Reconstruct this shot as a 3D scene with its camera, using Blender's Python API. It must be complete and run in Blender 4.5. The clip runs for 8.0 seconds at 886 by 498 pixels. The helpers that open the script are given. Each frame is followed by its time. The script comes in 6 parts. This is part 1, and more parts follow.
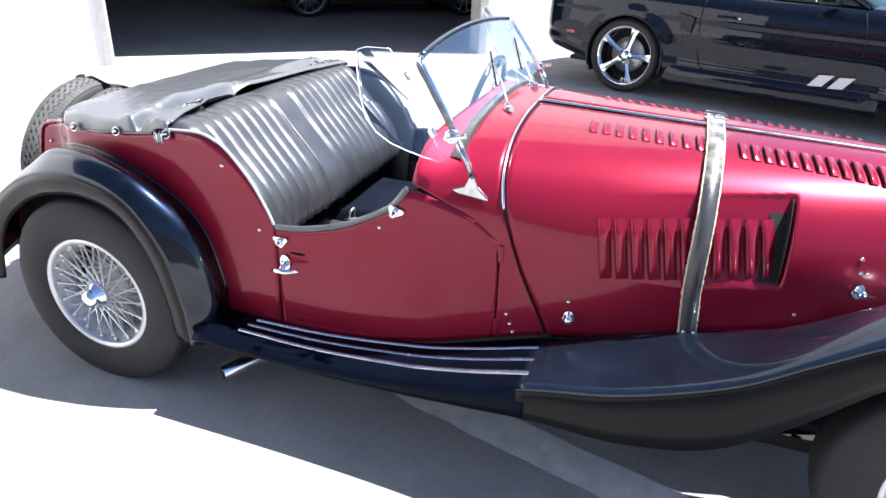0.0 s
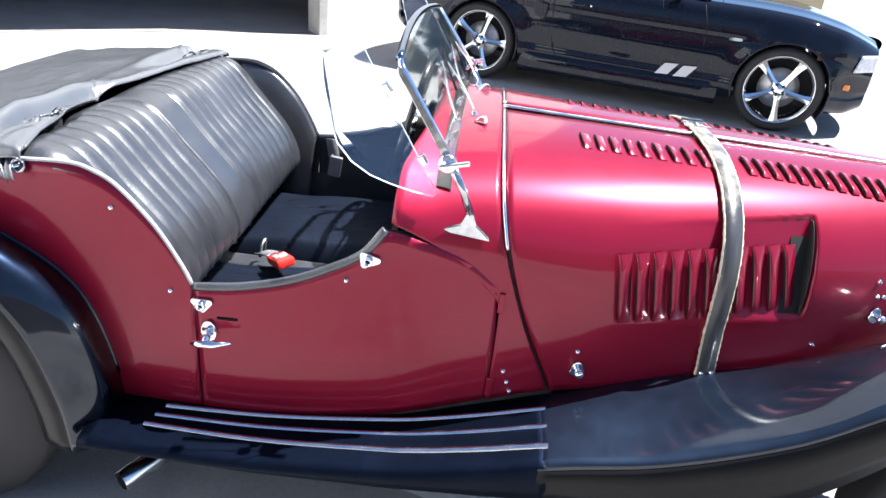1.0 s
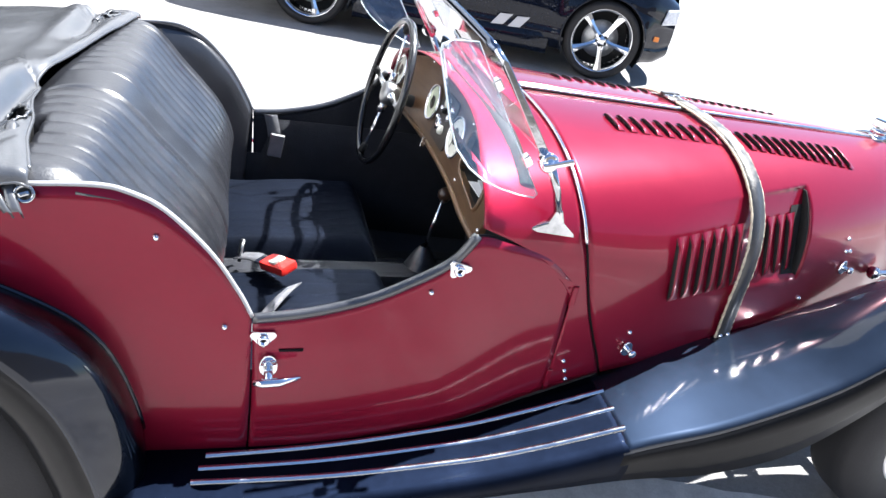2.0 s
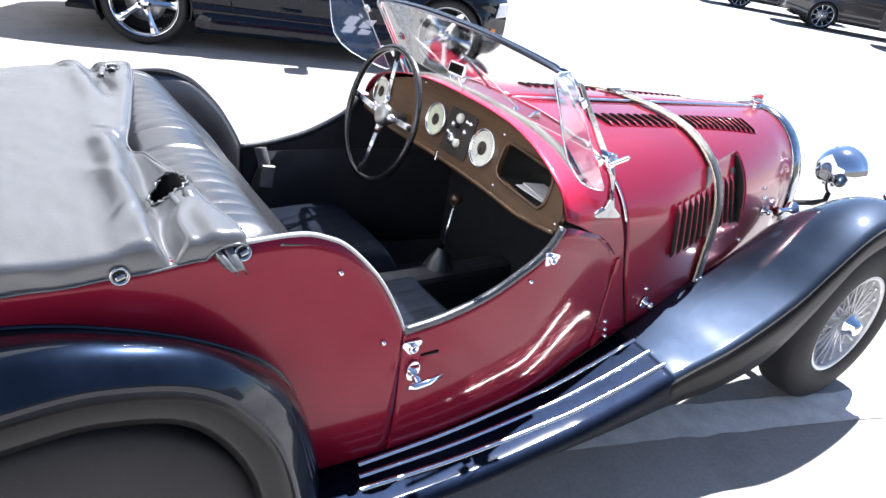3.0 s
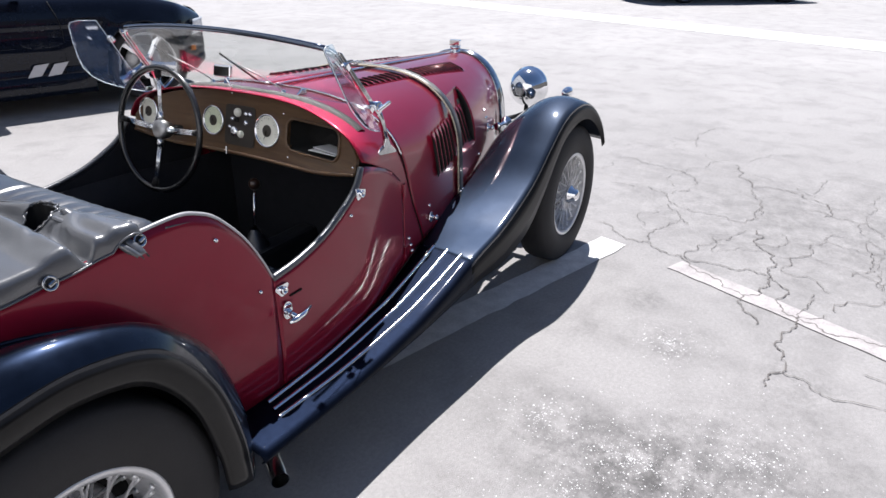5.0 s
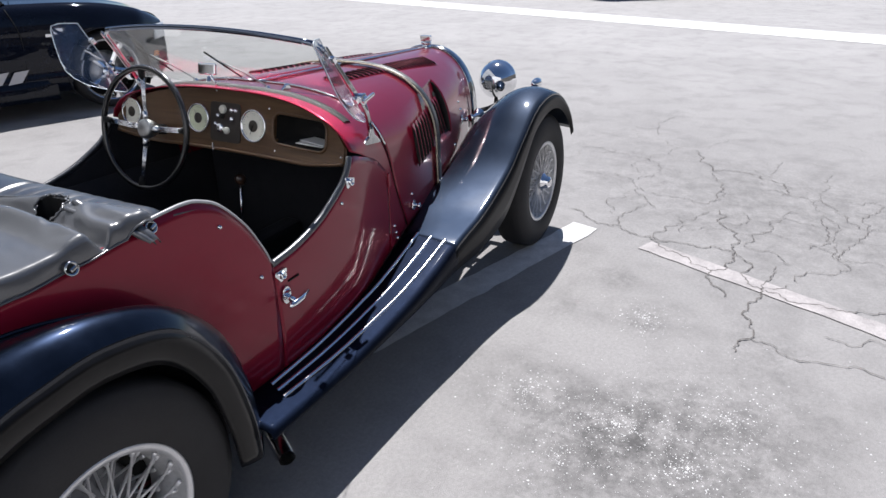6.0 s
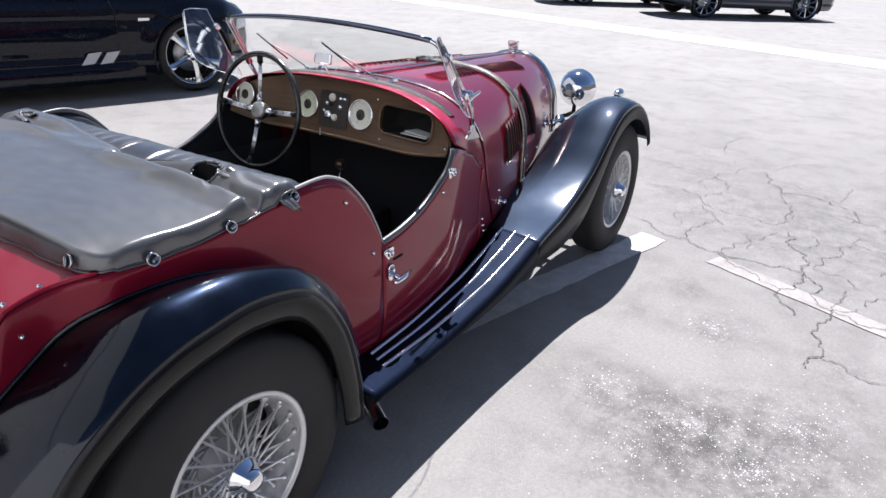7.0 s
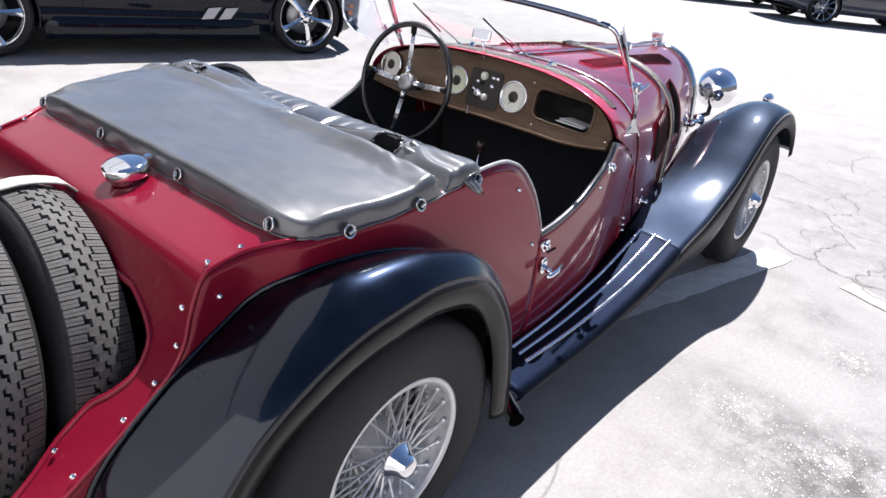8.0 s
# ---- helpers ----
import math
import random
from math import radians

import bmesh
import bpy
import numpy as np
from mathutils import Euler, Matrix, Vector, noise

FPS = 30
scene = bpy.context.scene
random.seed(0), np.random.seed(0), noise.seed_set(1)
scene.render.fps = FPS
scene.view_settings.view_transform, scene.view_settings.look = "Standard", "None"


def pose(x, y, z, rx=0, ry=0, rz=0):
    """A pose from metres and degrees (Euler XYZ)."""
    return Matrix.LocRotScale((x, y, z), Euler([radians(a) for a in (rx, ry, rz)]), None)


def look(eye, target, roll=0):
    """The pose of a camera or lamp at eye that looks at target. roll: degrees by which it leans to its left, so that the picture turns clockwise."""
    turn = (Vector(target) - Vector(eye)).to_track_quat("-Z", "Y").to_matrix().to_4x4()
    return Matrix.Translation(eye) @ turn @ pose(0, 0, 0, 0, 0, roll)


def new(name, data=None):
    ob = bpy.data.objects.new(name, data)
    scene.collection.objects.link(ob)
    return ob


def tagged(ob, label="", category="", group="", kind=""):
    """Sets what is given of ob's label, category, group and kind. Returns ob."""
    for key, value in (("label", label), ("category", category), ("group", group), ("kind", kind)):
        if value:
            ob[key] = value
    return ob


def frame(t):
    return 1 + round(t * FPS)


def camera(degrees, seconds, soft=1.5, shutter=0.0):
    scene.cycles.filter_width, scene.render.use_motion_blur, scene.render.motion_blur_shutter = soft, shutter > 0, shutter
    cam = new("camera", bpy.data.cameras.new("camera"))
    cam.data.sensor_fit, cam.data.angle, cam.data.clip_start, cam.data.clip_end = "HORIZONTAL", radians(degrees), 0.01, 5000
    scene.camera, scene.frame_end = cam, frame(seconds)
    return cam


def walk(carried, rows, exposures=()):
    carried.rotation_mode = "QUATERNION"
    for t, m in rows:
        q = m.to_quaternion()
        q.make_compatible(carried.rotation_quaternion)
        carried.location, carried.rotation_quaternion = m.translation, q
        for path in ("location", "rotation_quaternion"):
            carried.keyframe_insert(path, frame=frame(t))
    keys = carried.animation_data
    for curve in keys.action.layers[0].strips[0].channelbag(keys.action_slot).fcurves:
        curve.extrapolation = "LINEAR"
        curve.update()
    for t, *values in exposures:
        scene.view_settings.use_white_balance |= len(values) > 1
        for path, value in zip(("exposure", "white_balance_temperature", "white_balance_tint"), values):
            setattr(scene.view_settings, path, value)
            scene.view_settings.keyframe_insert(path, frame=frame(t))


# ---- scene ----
cam = camera(66.9, 8.0)
PATH = [
    (0, (1.648, -2.063, 1.44), (1.076, -0.357, 0.565), 2.3),
    (0.2, (1.593, -1.985, 1.407), (1.045, -0.255, 0.566), 1.5),
    (0.5, (1.426, -1.868, 1.438), (0.978, -0.114, 0.587), 2.9),
    (0.7, (1.362, -1.824, 1.415), (0.99, -0.048, 0.574), 3.7),
    (1, (1.187, -1.754, 1.396), (1.132, 0.034, 0.501), 6.2),
    (1.2, (1.063, -1.729, 1.397), (1.185, 0.032, 0.457), 8.0),
    (1.5, (0.905, -1.646, 1.391), (1.208, 0.085, 0.435), 9.5),
    (1.7, (0.791, -1.58, 1.371), (1.194, 0.129, 0.413), 10.2),
    (2.8, (0.101, -1.559, 1.428), (1.104, -0.094, 0.506), 11.4),
    (3, (-0.007, -1.509, 1.403), (1.048, -0.062, 0.514), 9.7),
    (3.2, (-0.097, -1.457, 1.404), (0.939, 0.008, 0.522), 5.7),
    (3.3, (-0.127, -1.455, 1.398), (0.904, 0.028, 0.54), 2.7),
    (3.5, (-0.178, -1.457, 1.418), (0.93, -0.04, 0.543), 2.1),
    (3.8, (-0.334, -1.462, 1.414), (0.961, -0.203, 0.555), 2.0),
    (4, (-0.428, -1.476, 1.425), (0.942, -0.296, 0.571), 2.4),
    (4.2, (-0.485, -1.495, 1.425), (0.913, -0.338, 0.584), 4.2),
    (4.5, (-0.469, -1.569, 1.419), (0.958, -0.446, 0.582), 3.2),
    (4.7, (-0.424, -1.65, 1.408), (1.065, -0.61, 0.57), 1.7),
    (5.8, (-0.471, -1.716, 1.4), (1.129, -0.849, 0.57), -0.5),
    (6, (-0.549, -1.686, 1.393), (1.055, -0.83, 0.559), -0.7),
    (6.2, (-0.65, -1.641, 1.384), (0.92, -0.72, 0.555), -1.4),
    (6.3, (-0.69, -1.647, 1.391), (0.845, -0.669, 0.563), -1.7),
    (6.5, (-0.727, -1.648, 1.392), (0.794, -0.652, 0.559), -1.0),
    (6.7, (-0.743, -1.626, 1.389), (0.806, -0.663, 0.569), 1.0),
    (7, (-0.747, -1.598, 1.394), (0.807, -0.643, 0.574), 2.4),
    (7.2, (-0.739, -1.531, 1.377), (0.798, -0.545, 0.561), 2.7),
    (7.3, (-0.732, -1.496, 1.372), (0.804, -0.508, 0.557), 1.4),
    (7.5, (-0.72, -1.455, 1.38), (0.785, -0.432, 0.549), 2.9),
    (7.7, (-0.738, -1.394, 1.367), (0.741, -0.34, 0.529), 4.1),
    (8, (-0.838, -1.341, 1.364), (0.593, -0.258, 0.482), 6.6),
]
EXPOSURES = [(0.0, 1.92, 6050, 10), (0.5, 2.00, 6050, 9), (1.5, 1.97, 6050, 9), (3.0, 1.85, 6100, 11), (3.5, 1.74, 6150, 12), (4.5, 1.06, 6150, 13), (6.0, 0.46, 6100, 12), (6.5, 0.60, 6100, 12), (7.0, 0.70, 6150, 13), (7.5, 0.84, 6150, 13), (8.0, 1.06, 6200, 14)]
walk(cam, [(t, look(eye, target, roll)) for t, eye, target, roll in PATH], exposures=EXPOSURES)
# ==== world ====
SUN_WAY = Vector((0.43, 0.195, 0.88)).normalized()
world = bpy.data.worlds.new("sky")
scene.world = world
world.use_nodes = True
wn = world.node_tree
sky = wn.nodes.new("ShaderNodeTexSky")
sky.sky_type = "NISHITA"
sky.sun_disc = False
sky.air_density, sky.ozone_density, sky.dust_density = 0.75, 2.0, 0.15
sky.sun_elevation = math.asin(SUN_WAY.z)
sky.sun_rotation = math.atan2(SUN_WAY.x, SUN_WAY.y)
wn.links.new(sky.outputs[0], wn.nodes["Background"].inputs[0])
wn.nodes["Background"].inputs[1].default_value = 0.058
sun = new("sun", bpy.data.lights.new("sun", "SUN"))
sun.data.energy, sun.data.angle, sun.data.color = 5.0, radians(0.53), (1.0, 0.96, 0.9)
sun.matrix_world = look(SUN_WAY * 50, (0, 0, 0))

# ==== materials ====


def shader(name, colour, rough=0.5, metal=0.0, coat=0.0, coat_rough=0.03, vary=0.0, scale=6.0, bump=0.0, bump_scale=60.0, spec=0.5, rough_vary=0.0, random_tone=0.0):
    """A procedural surface: colour that varies at two scales, grain as bump, uneven gloss."""
    m = bpy.data.materials.new(name)
    m.use_nodes = True
    nt = m.node_tree
    n, l = nt.nodes, nt.links
    b = n["Principled BSDF"]
    b.inputs["Base Color"].default_value = (*colour, 1)
    b.inputs["Roughness"].default_value = rough
    b.inputs["Metallic"].default_value = metal
    b.inputs["Coat Weight"].default_value = coat
    b.inputs["Coat IOR"].default_value = 1.5
    b.inputs["Coat Roughness"].default_value = coat_rough
    b.inputs["Specular IOR Level"].default_value = spec
    if vary or bump or rough_vary or random_tone:
        tc = n.new("ShaderNodeTexCoord")
        big = n.new("ShaderNodeTexNoise")
        big.inputs["Scale"].default_value = scale
        big.inputs["Detail"].default_value = 6
        big.inputs["Roughness"].default_value = 0.62
        l.new(tc.outputs["Object"], big.inputs["Vector"])
        fine = n.new("ShaderNodeTexNoise")
        fine.inputs["Scale"].default_value = bump_scale
        fine.inputs["Detail"].default_value = 5
        l.new(tc.outputs["Object"], fine.inputs["Vector"])
        if vary or random_tone:
            mix = n.new("ShaderNodeMath")
            mix.operation = "ADD"
            l.new(big.outputs["Fac"], mix.inputs[0])
            half = n.new("ShaderNodeMath")
            half.operation = "MULTIPLY"
            half.inputs[1].default_value = 0.5
            l.new(fine.outputs["Fac"], half.inputs[0])
            l.new(half.outputs[0], mix.inputs[1])
            ramp = n.new("ShaderNodeMapRange")
            ramp.inputs["From Min"].default_value, ramp.inputs["From Max"].default_value = 0.45, 1.05
            ramp.inputs["To Min"].default_value, ramp.inputs["To Max"].default_value = 1 - vary, 1 + vary
            l.new(mix.outputs[0], ramp.inputs["Value"])
            hsv = n.new("ShaderNodeHueSaturation")
            hsv.inputs["Color"].default_value = (*colour, 1)
            last = ramp.outputs[0]
            if random_tone:
                info = n.new("ShaderNodeObjectInfo")
                r2 = n.new("ShaderNodeMapRange")
                r2.inputs["To Min"].default_value, r2.inputs["To Max"].default_value = 1 - random_tone, 1 + random_tone
                l.new(info.outputs["Random"], r2.inputs["Value"])
                mul = n.new("ShaderNodeMath")
                mul.operation = "MULTIPLY"
                l.new(last, mul.inputs[0])
                l.new(r2.outputs[0], mul.inputs[1])
                last = mul.outputs[0]
            l.new(last, hsv.inputs["Value"])
            l.new(hsv.outputs[0], b.inputs["Base Color"])
        if rough_vary:
            r3 = n.new("ShaderNodeMapRange")
            r3.inputs["From Min"].default_value, r3.inputs["From Max"].default_value = 0.3, 0.7
            r3.inputs["To Min"].default_value, r3.inputs["To Max"].default_value = max(rough - rough_vary, 0), rough + rough_vary
            l.new(big.outputs["Fac"], r3.inputs["Value"])
            l.new(r3.outputs[0], b.inputs["Roughness"])
        if bump:
            bp = n.new("ShaderNodeBump")
            bp.inputs["Strength"].default_value = bump
            bp.inputs["Distance"].default_value = 0.002
            l.new(fine.outputs["Fac"], bp.inputs["Height"])
            l.new(bp.outputs[0], b.inputs["Normal"])
    return m


def clear_glass(name, tint=(0.95, 0.98, 0.97), gloss=0.02):
    m = bpy.data.materials.new(name)
    m.use_nodes = True
    b = m.node_tree.nodes["Principled BSDF"]
    b.inputs["Base Color"].default_value = (*tint, 1)
    b.inputs["Roughness"].default_value = gloss
    b.inputs["Transmission Weight"].default_value = 1.0
    b.inputs["IOR"].default_value = 1.5
    return m


def grain_wood(name):
    m = shader(name, (0.16, 0.075, 0.03), 0.38, coat=0.25, coat_rough=0.2)
    nt = m.node_tree
    tc = nt.nodes.new("ShaderNodeTexCoord")
    mp = nt.nodes.new("ShaderNodeMapping")
    mp.inputs["Scale"].default_value = (10, 2.2, 22)
    nz = nt.nodes.new("ShaderNodeTexNoise")
    nz.inputs["Scale"].default_value, nz.inputs["Detail"].default_value, nz.inputs["Distortion"].default_value = 2.2, 8, 1.2
    cr = nt.nodes.new("ShaderNodeValToRGB")
    cr.color_ramp.elements[0].position, cr.color_ramp.elements[0].color = 0.3, (0.070, 0.034, 0.014, 1)
    cr.color_ramp.elements[1].position, cr.color_ramp.elements[1].color = 0.75, (0.125, 0.070, 0.031, 1)
    nt.links.new(tc.outputs["Object"], mp.inputs[0])
    nt.links.new(mp.outputs[0], nz.inputs["Vector"])
    nt.links.new(nz.outputs["Fac"], cr.inputs[0])
    nt.links.new(cr.outputs[0], nt.nodes["Principled BSDF"].inputs["Base Color"])
    return m


RED = shader("maroon_car_paint", (0.205, 0.0058, 0.024), 0.34, metal=0.32, spec=0.1, coat=1.0, coat_rough=0.08, vary=0.06, scale=3, rough_vary=0.04)
RED.node_tree.nodes["Principled BSDF"].inputs["Coat IOR"].default_value = 1.33
BLACK = shader("black_car_paint", (0.0060, 0.0095, 0.0190), 0.34, metal=1.0, coat=1.0, coat_rough=0.07, rough_vary=0.05, vary=0.3, scale=17, bump=0.008, bump_scale=7)
HAZY_BLACK = shader("worn_hazy_black_paint", (0.0100, 0.0165, 0.0310), 0.50, metal=0.80, spec=0.1, coat=1.0, coat_rough=0.08, rough_vary=0.05, vary=0.22, scale=11, bump=0.012, bump_scale=7)
EDGE_BLACK = shader("dull_black_wing_skirt", (0.0055, 0.0055, 0.006), 0.42, spec=0.15, vary=0.3, scale=14, bump=0.05, bump_scale=90)
LIP_BLACK = shader("glossy_black_wing_lip", (0.007, 0.0068, 0.007), 0.3, spec=0.12, coat=0.25, coat_rough=0.03, vary=0.3, scale=14)
MAT_BLACK = shader("ribbed_black_board", (0.0046, 0.0074, 0.0165), 0.55, metal=1.0, coat=0.03, coat_rough=0.08, vary=0.3, scale=12, bump=0.03, bump_scale=60)
SPOKE = shader("bright_plated_wire", (0.80, 0.80, 0.81), 0.30, metal=0.6, vary=0.1, scale=40)
CHROME = shader("chrome", (0.86, 0.87, 0.89), 0.07, metal=1.0, rough_vary=0.04, scale=20)
# chrome with the dark blue sky's reflection put into its colour
RAIL = shader("dark_tarnished_chrome", (0.17, 0.20, 0.26), 0.14, metal=1.0, rough_vary=0.05, scale=30)
AGED = shader("aged_chrome", (0.50, 0.51, 0.52), 0.1, metal=1.0, vary=0.3, scale=30, rough_vary=0.06, bump=0.12, bump_scale=60)
ALU = shader("polished_aluminium", (0.78, 0.79, 0.80), 0.2, metal=1.0, rough_vary=0.08, scale=25)
STEEL = shader("dull_steel", (0.42, 0.42, 0.42), 0.42, metal=1.0, vary=0.15, scale=30)
WIRE = shader("silver_painted_wire", (0.66, 0.66, 0.67), 0.34, metal=0.55, vary=0.1, scale=40)
RUBBER = shader("tyre_rubber", (0.017, 0.0165, 0.0175), 0.72, spec=0.4, vary=0.25, scale=8, bump=0.25, bump_scale=220)
TREAD = shader("dusty_tread_rubber", (0.085, 0.082, 0.08), 0.8, vary=0.35, scale=14, bump=0.3, bump_scale=180)
TRIM = shader("black_trim_rubber", (0.0045, 0.0045, 0.0055), 0.7, spec=0.12, bump=0.1, bump_scale=150)
VINYL = shader("black_vinyl", (0.052, 0.055, 0.062), 0.55, spec=0.5, coat=1.0, coat_rough=0.23, vary=0.16, scale=9, bump=0.3, bump_scale=330, rough_vary=0.07)
VINYL.node_tree.nodes["Principled BSDF"].inputs["Coat IOR"].default_value = 1.8
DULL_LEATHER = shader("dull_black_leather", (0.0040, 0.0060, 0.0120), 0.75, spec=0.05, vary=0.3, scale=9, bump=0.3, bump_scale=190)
LEATHER = shader("black_leather", (0.020, 0.021, 0.026), 0.36, spec=1.0, coat=0.6, coat_rough=0.24, vary=0.3, scale=9, bump=0.3, bump_scale=190, rough_vary=0.08)
CARPET = shader("black_carpet", (0.013, 0.014, 0.019), 0.95, vary=0.3, scale=20, bump=0.6, bump_scale=300)
BELTING = shader("worn_strap_leather", (0.030, 0.028, 0.027), 0.34, spec=0.9, vary=0.4, scale=24, bump=0.3, bump_scale=120)


def worn_sheen_strap(name):
    """Black leather, pale over the top: cracked fibre plus painted-in sun sheen."""
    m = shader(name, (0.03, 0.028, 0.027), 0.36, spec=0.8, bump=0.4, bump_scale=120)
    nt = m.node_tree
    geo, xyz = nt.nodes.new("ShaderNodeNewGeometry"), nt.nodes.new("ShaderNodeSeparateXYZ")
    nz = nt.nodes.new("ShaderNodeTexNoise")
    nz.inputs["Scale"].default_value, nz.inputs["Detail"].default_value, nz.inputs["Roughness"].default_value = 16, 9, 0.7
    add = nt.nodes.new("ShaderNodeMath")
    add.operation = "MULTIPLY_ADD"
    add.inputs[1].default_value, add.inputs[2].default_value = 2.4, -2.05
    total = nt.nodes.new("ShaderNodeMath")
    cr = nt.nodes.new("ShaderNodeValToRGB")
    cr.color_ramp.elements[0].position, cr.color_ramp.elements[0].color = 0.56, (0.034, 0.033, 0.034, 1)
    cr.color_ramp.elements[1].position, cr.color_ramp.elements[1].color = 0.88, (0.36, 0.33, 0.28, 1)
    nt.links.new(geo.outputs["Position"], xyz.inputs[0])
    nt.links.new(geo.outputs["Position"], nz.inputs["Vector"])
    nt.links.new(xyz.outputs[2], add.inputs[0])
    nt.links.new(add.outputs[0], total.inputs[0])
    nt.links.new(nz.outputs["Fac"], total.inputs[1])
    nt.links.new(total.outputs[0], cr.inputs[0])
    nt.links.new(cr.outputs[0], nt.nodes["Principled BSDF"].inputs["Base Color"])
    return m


WORN_SHEEN_STRAP = worn_sheen_strap("cracked_strap_leather")
PALE_STRAP = shader("pale_worn_strap", (0.42, 0.40, 0.37), 0.6, vary=0.3, scale=30, bump=0.4, bump_scale=150)
FRAY = shader("frayed_light_leather", (0.55, 0.48, 0.36), 0.85, vary=0.35, scale=60, bump=0.6, bump_scale=200)
PIPING = shader("pale_grey_piping", (0.34, 0.34, 0.35), 0.35, vary=0.15, scale=30)
WOOD = grain_wood("walnut_dash")
CREAM = shader("cream_dial", (0.72, 0.71, 0.62), 0.45, vary=0.06, scale=20)
DARK = shader("matt_black", (0.006, 0.006, 0.006), 0.85)
GLASS = clear_glass("clear_glass")
SKY_PERSPEX = clear_glass("hazy_perspex", (0.93, 0.96, 1.0), 0.03)
SKY_PERSPEX.node_tree.nodes["Principled BSDF"].inputs["IOR"].default_value = 1.65
SKY_PERSPEX.node_tree.nodes["Principled BSDF"].inputs["IOR"].default_value = 1.6
# weak blue translucence stands in for the sky mirrored in the panes
_n = SKY_PERSPEX.node_tree
_d = _n.nodes.new("ShaderNodeBsdfTranslucent")
_d.inputs[0].default_value = (0.25, 0.42, 0.85, 1)
_m = _n.nodes.new("ShaderNodeMixShader")
_m.inputs[0].default_value = 0.010
_n.links.new(_n.nodes["Principled BSDF"].outputs[0], _m.inputs[1])
_n.links.new(_d.outputs[0], _m.inputs[2])
_n.links.new(_m.outputs[0], _n.nodes["Material Output"].inputs[0])

# ==== building tools ====


def curve(points):
    """A smooth function through (x, y) points, monotone between them."""
    xs, ys = np.array(sorted(points), float).T
    d = np.diff(ys) / np.diff(xs)
    m = np.r_[d[0], [0 if a * b <= 0 else 2 * a * b / (a + b) for a, b in zip(d[:-1], d[1:])], d[-1]]

    def f(x):
        x = np.clip(x, xs[0], xs[-1])
        i = np.clip(np.searchsorted(xs, x) - 1, 0, len(xs) - 2)
        h = xs[i + 1] - xs[i]
        t = (x - xs[i]) / h
        return (2 * t**3 - 3 * t**2 + 1) * ys[i] + (t**3 - 2 * t**2 + t) * h * m[i] + (-2 * t**3 + 3 * t**2) * ys[i + 1] + (t**3 - t**2) * h * m[i + 1]

    return f


def spline(points, count):
    """Points evenly spaced along a smooth line through the given ones."""
    p = np.array(points, float)
    ext = np.vstack([2 * p[0] - p[1], p, 2 * p[-1] - p[-2]])
    out = []
    for i in range(len(p) - 1):
        a, b, c, d = ext[i : i + 4]
        for t in np.linspace(0, 1, 24, endpoint=False):
            out.append(0.5 * (2 * b + (c - a) * t + (2 * a - 5 * b + 4 * c - d) * t**2 + (3 * b - a - 3 * c + d) * t**3))
    out = np.array(out + [p[-1]])
    s = np.r_[0, np.cumsum(np.linalg.norm(np.diff(out, axis=0), axis=1))]
    at = np.linspace(0, s[-1], count)
    return np.stack([np.interp(at, s, out[:, k]) for k in range(p.shape[1])], -1)


def mesh_of(name, verts, faces, smooth=True):
    me = bpy.data.meshes.new(name)
    me.from_pydata([tuple(map(float, v)) for v in verts], [], faces)
    me.update()
    if smooth:
        me.polygons.foreach_set("use_smooth", [True] * len(me.polygons))
    return me


def part(name, data, material, parent, label="", m=None):
    """Links a bmesh or mesh as one mesh object under a thing or a part."""
    if isinstance(data, bmesh.types.BMesh):
        me = bpy.data.meshes.new(name)
        data.to_mesh(me)
        data.free()
    else:
        me = data
    if material and not me.materials:
        for one in material if isinstance(material, (list, tuple)) else [material]:
            me.materials.append(one)
    ob = new(name, me)
    if parent:
        ob.parent = parent
    if m is not None:
        ob.matrix_basis = m
    return tagged(ob, label)


def thing(name, label, category, group="", kind="", m=None, data=None, material=None):
    ob = new(name, data)
    if data and material:
        data.materials.append(material)
    if m is not None:
        ob.matrix_basis = m
    return tagged(ob, label, category, group, kind)


def grid(P, close_u=False, close_v=False):
    """A sheet from an array of points (nu, nv, 3)."""
    P = np.asarray(P, float)
    nu, nv = P.shape[:2]
    faces = []
    for i in range(nu if close_u else nu - 1):
        for j in range(nv if close_v else nv - 1):
            a, b = i * nv + j, ((i + 1) % nu) * nv + j
            c, d = ((i + 1) % nu) * nv + (j + 1) % nv, i * nv + (j + 1) % nv
            faces.append((a, b, c, d))
    return mesh_of("sheet", P.reshape(-1, 3), faces)


def sheet(name, P, material, parent, label="", thick=0.003, offset=-1.0, flip=False, **k):
    P = np.asarray(P, float)
    if flip:
        P = P[:, ::-1]
    ob = part(name, grid(P, **k), material, parent, label)
    if thick:
        s = ob.modifiers.new("thickness", "SOLIDIFY")
        s.thickness, s.offset = thick, offset
    return ob


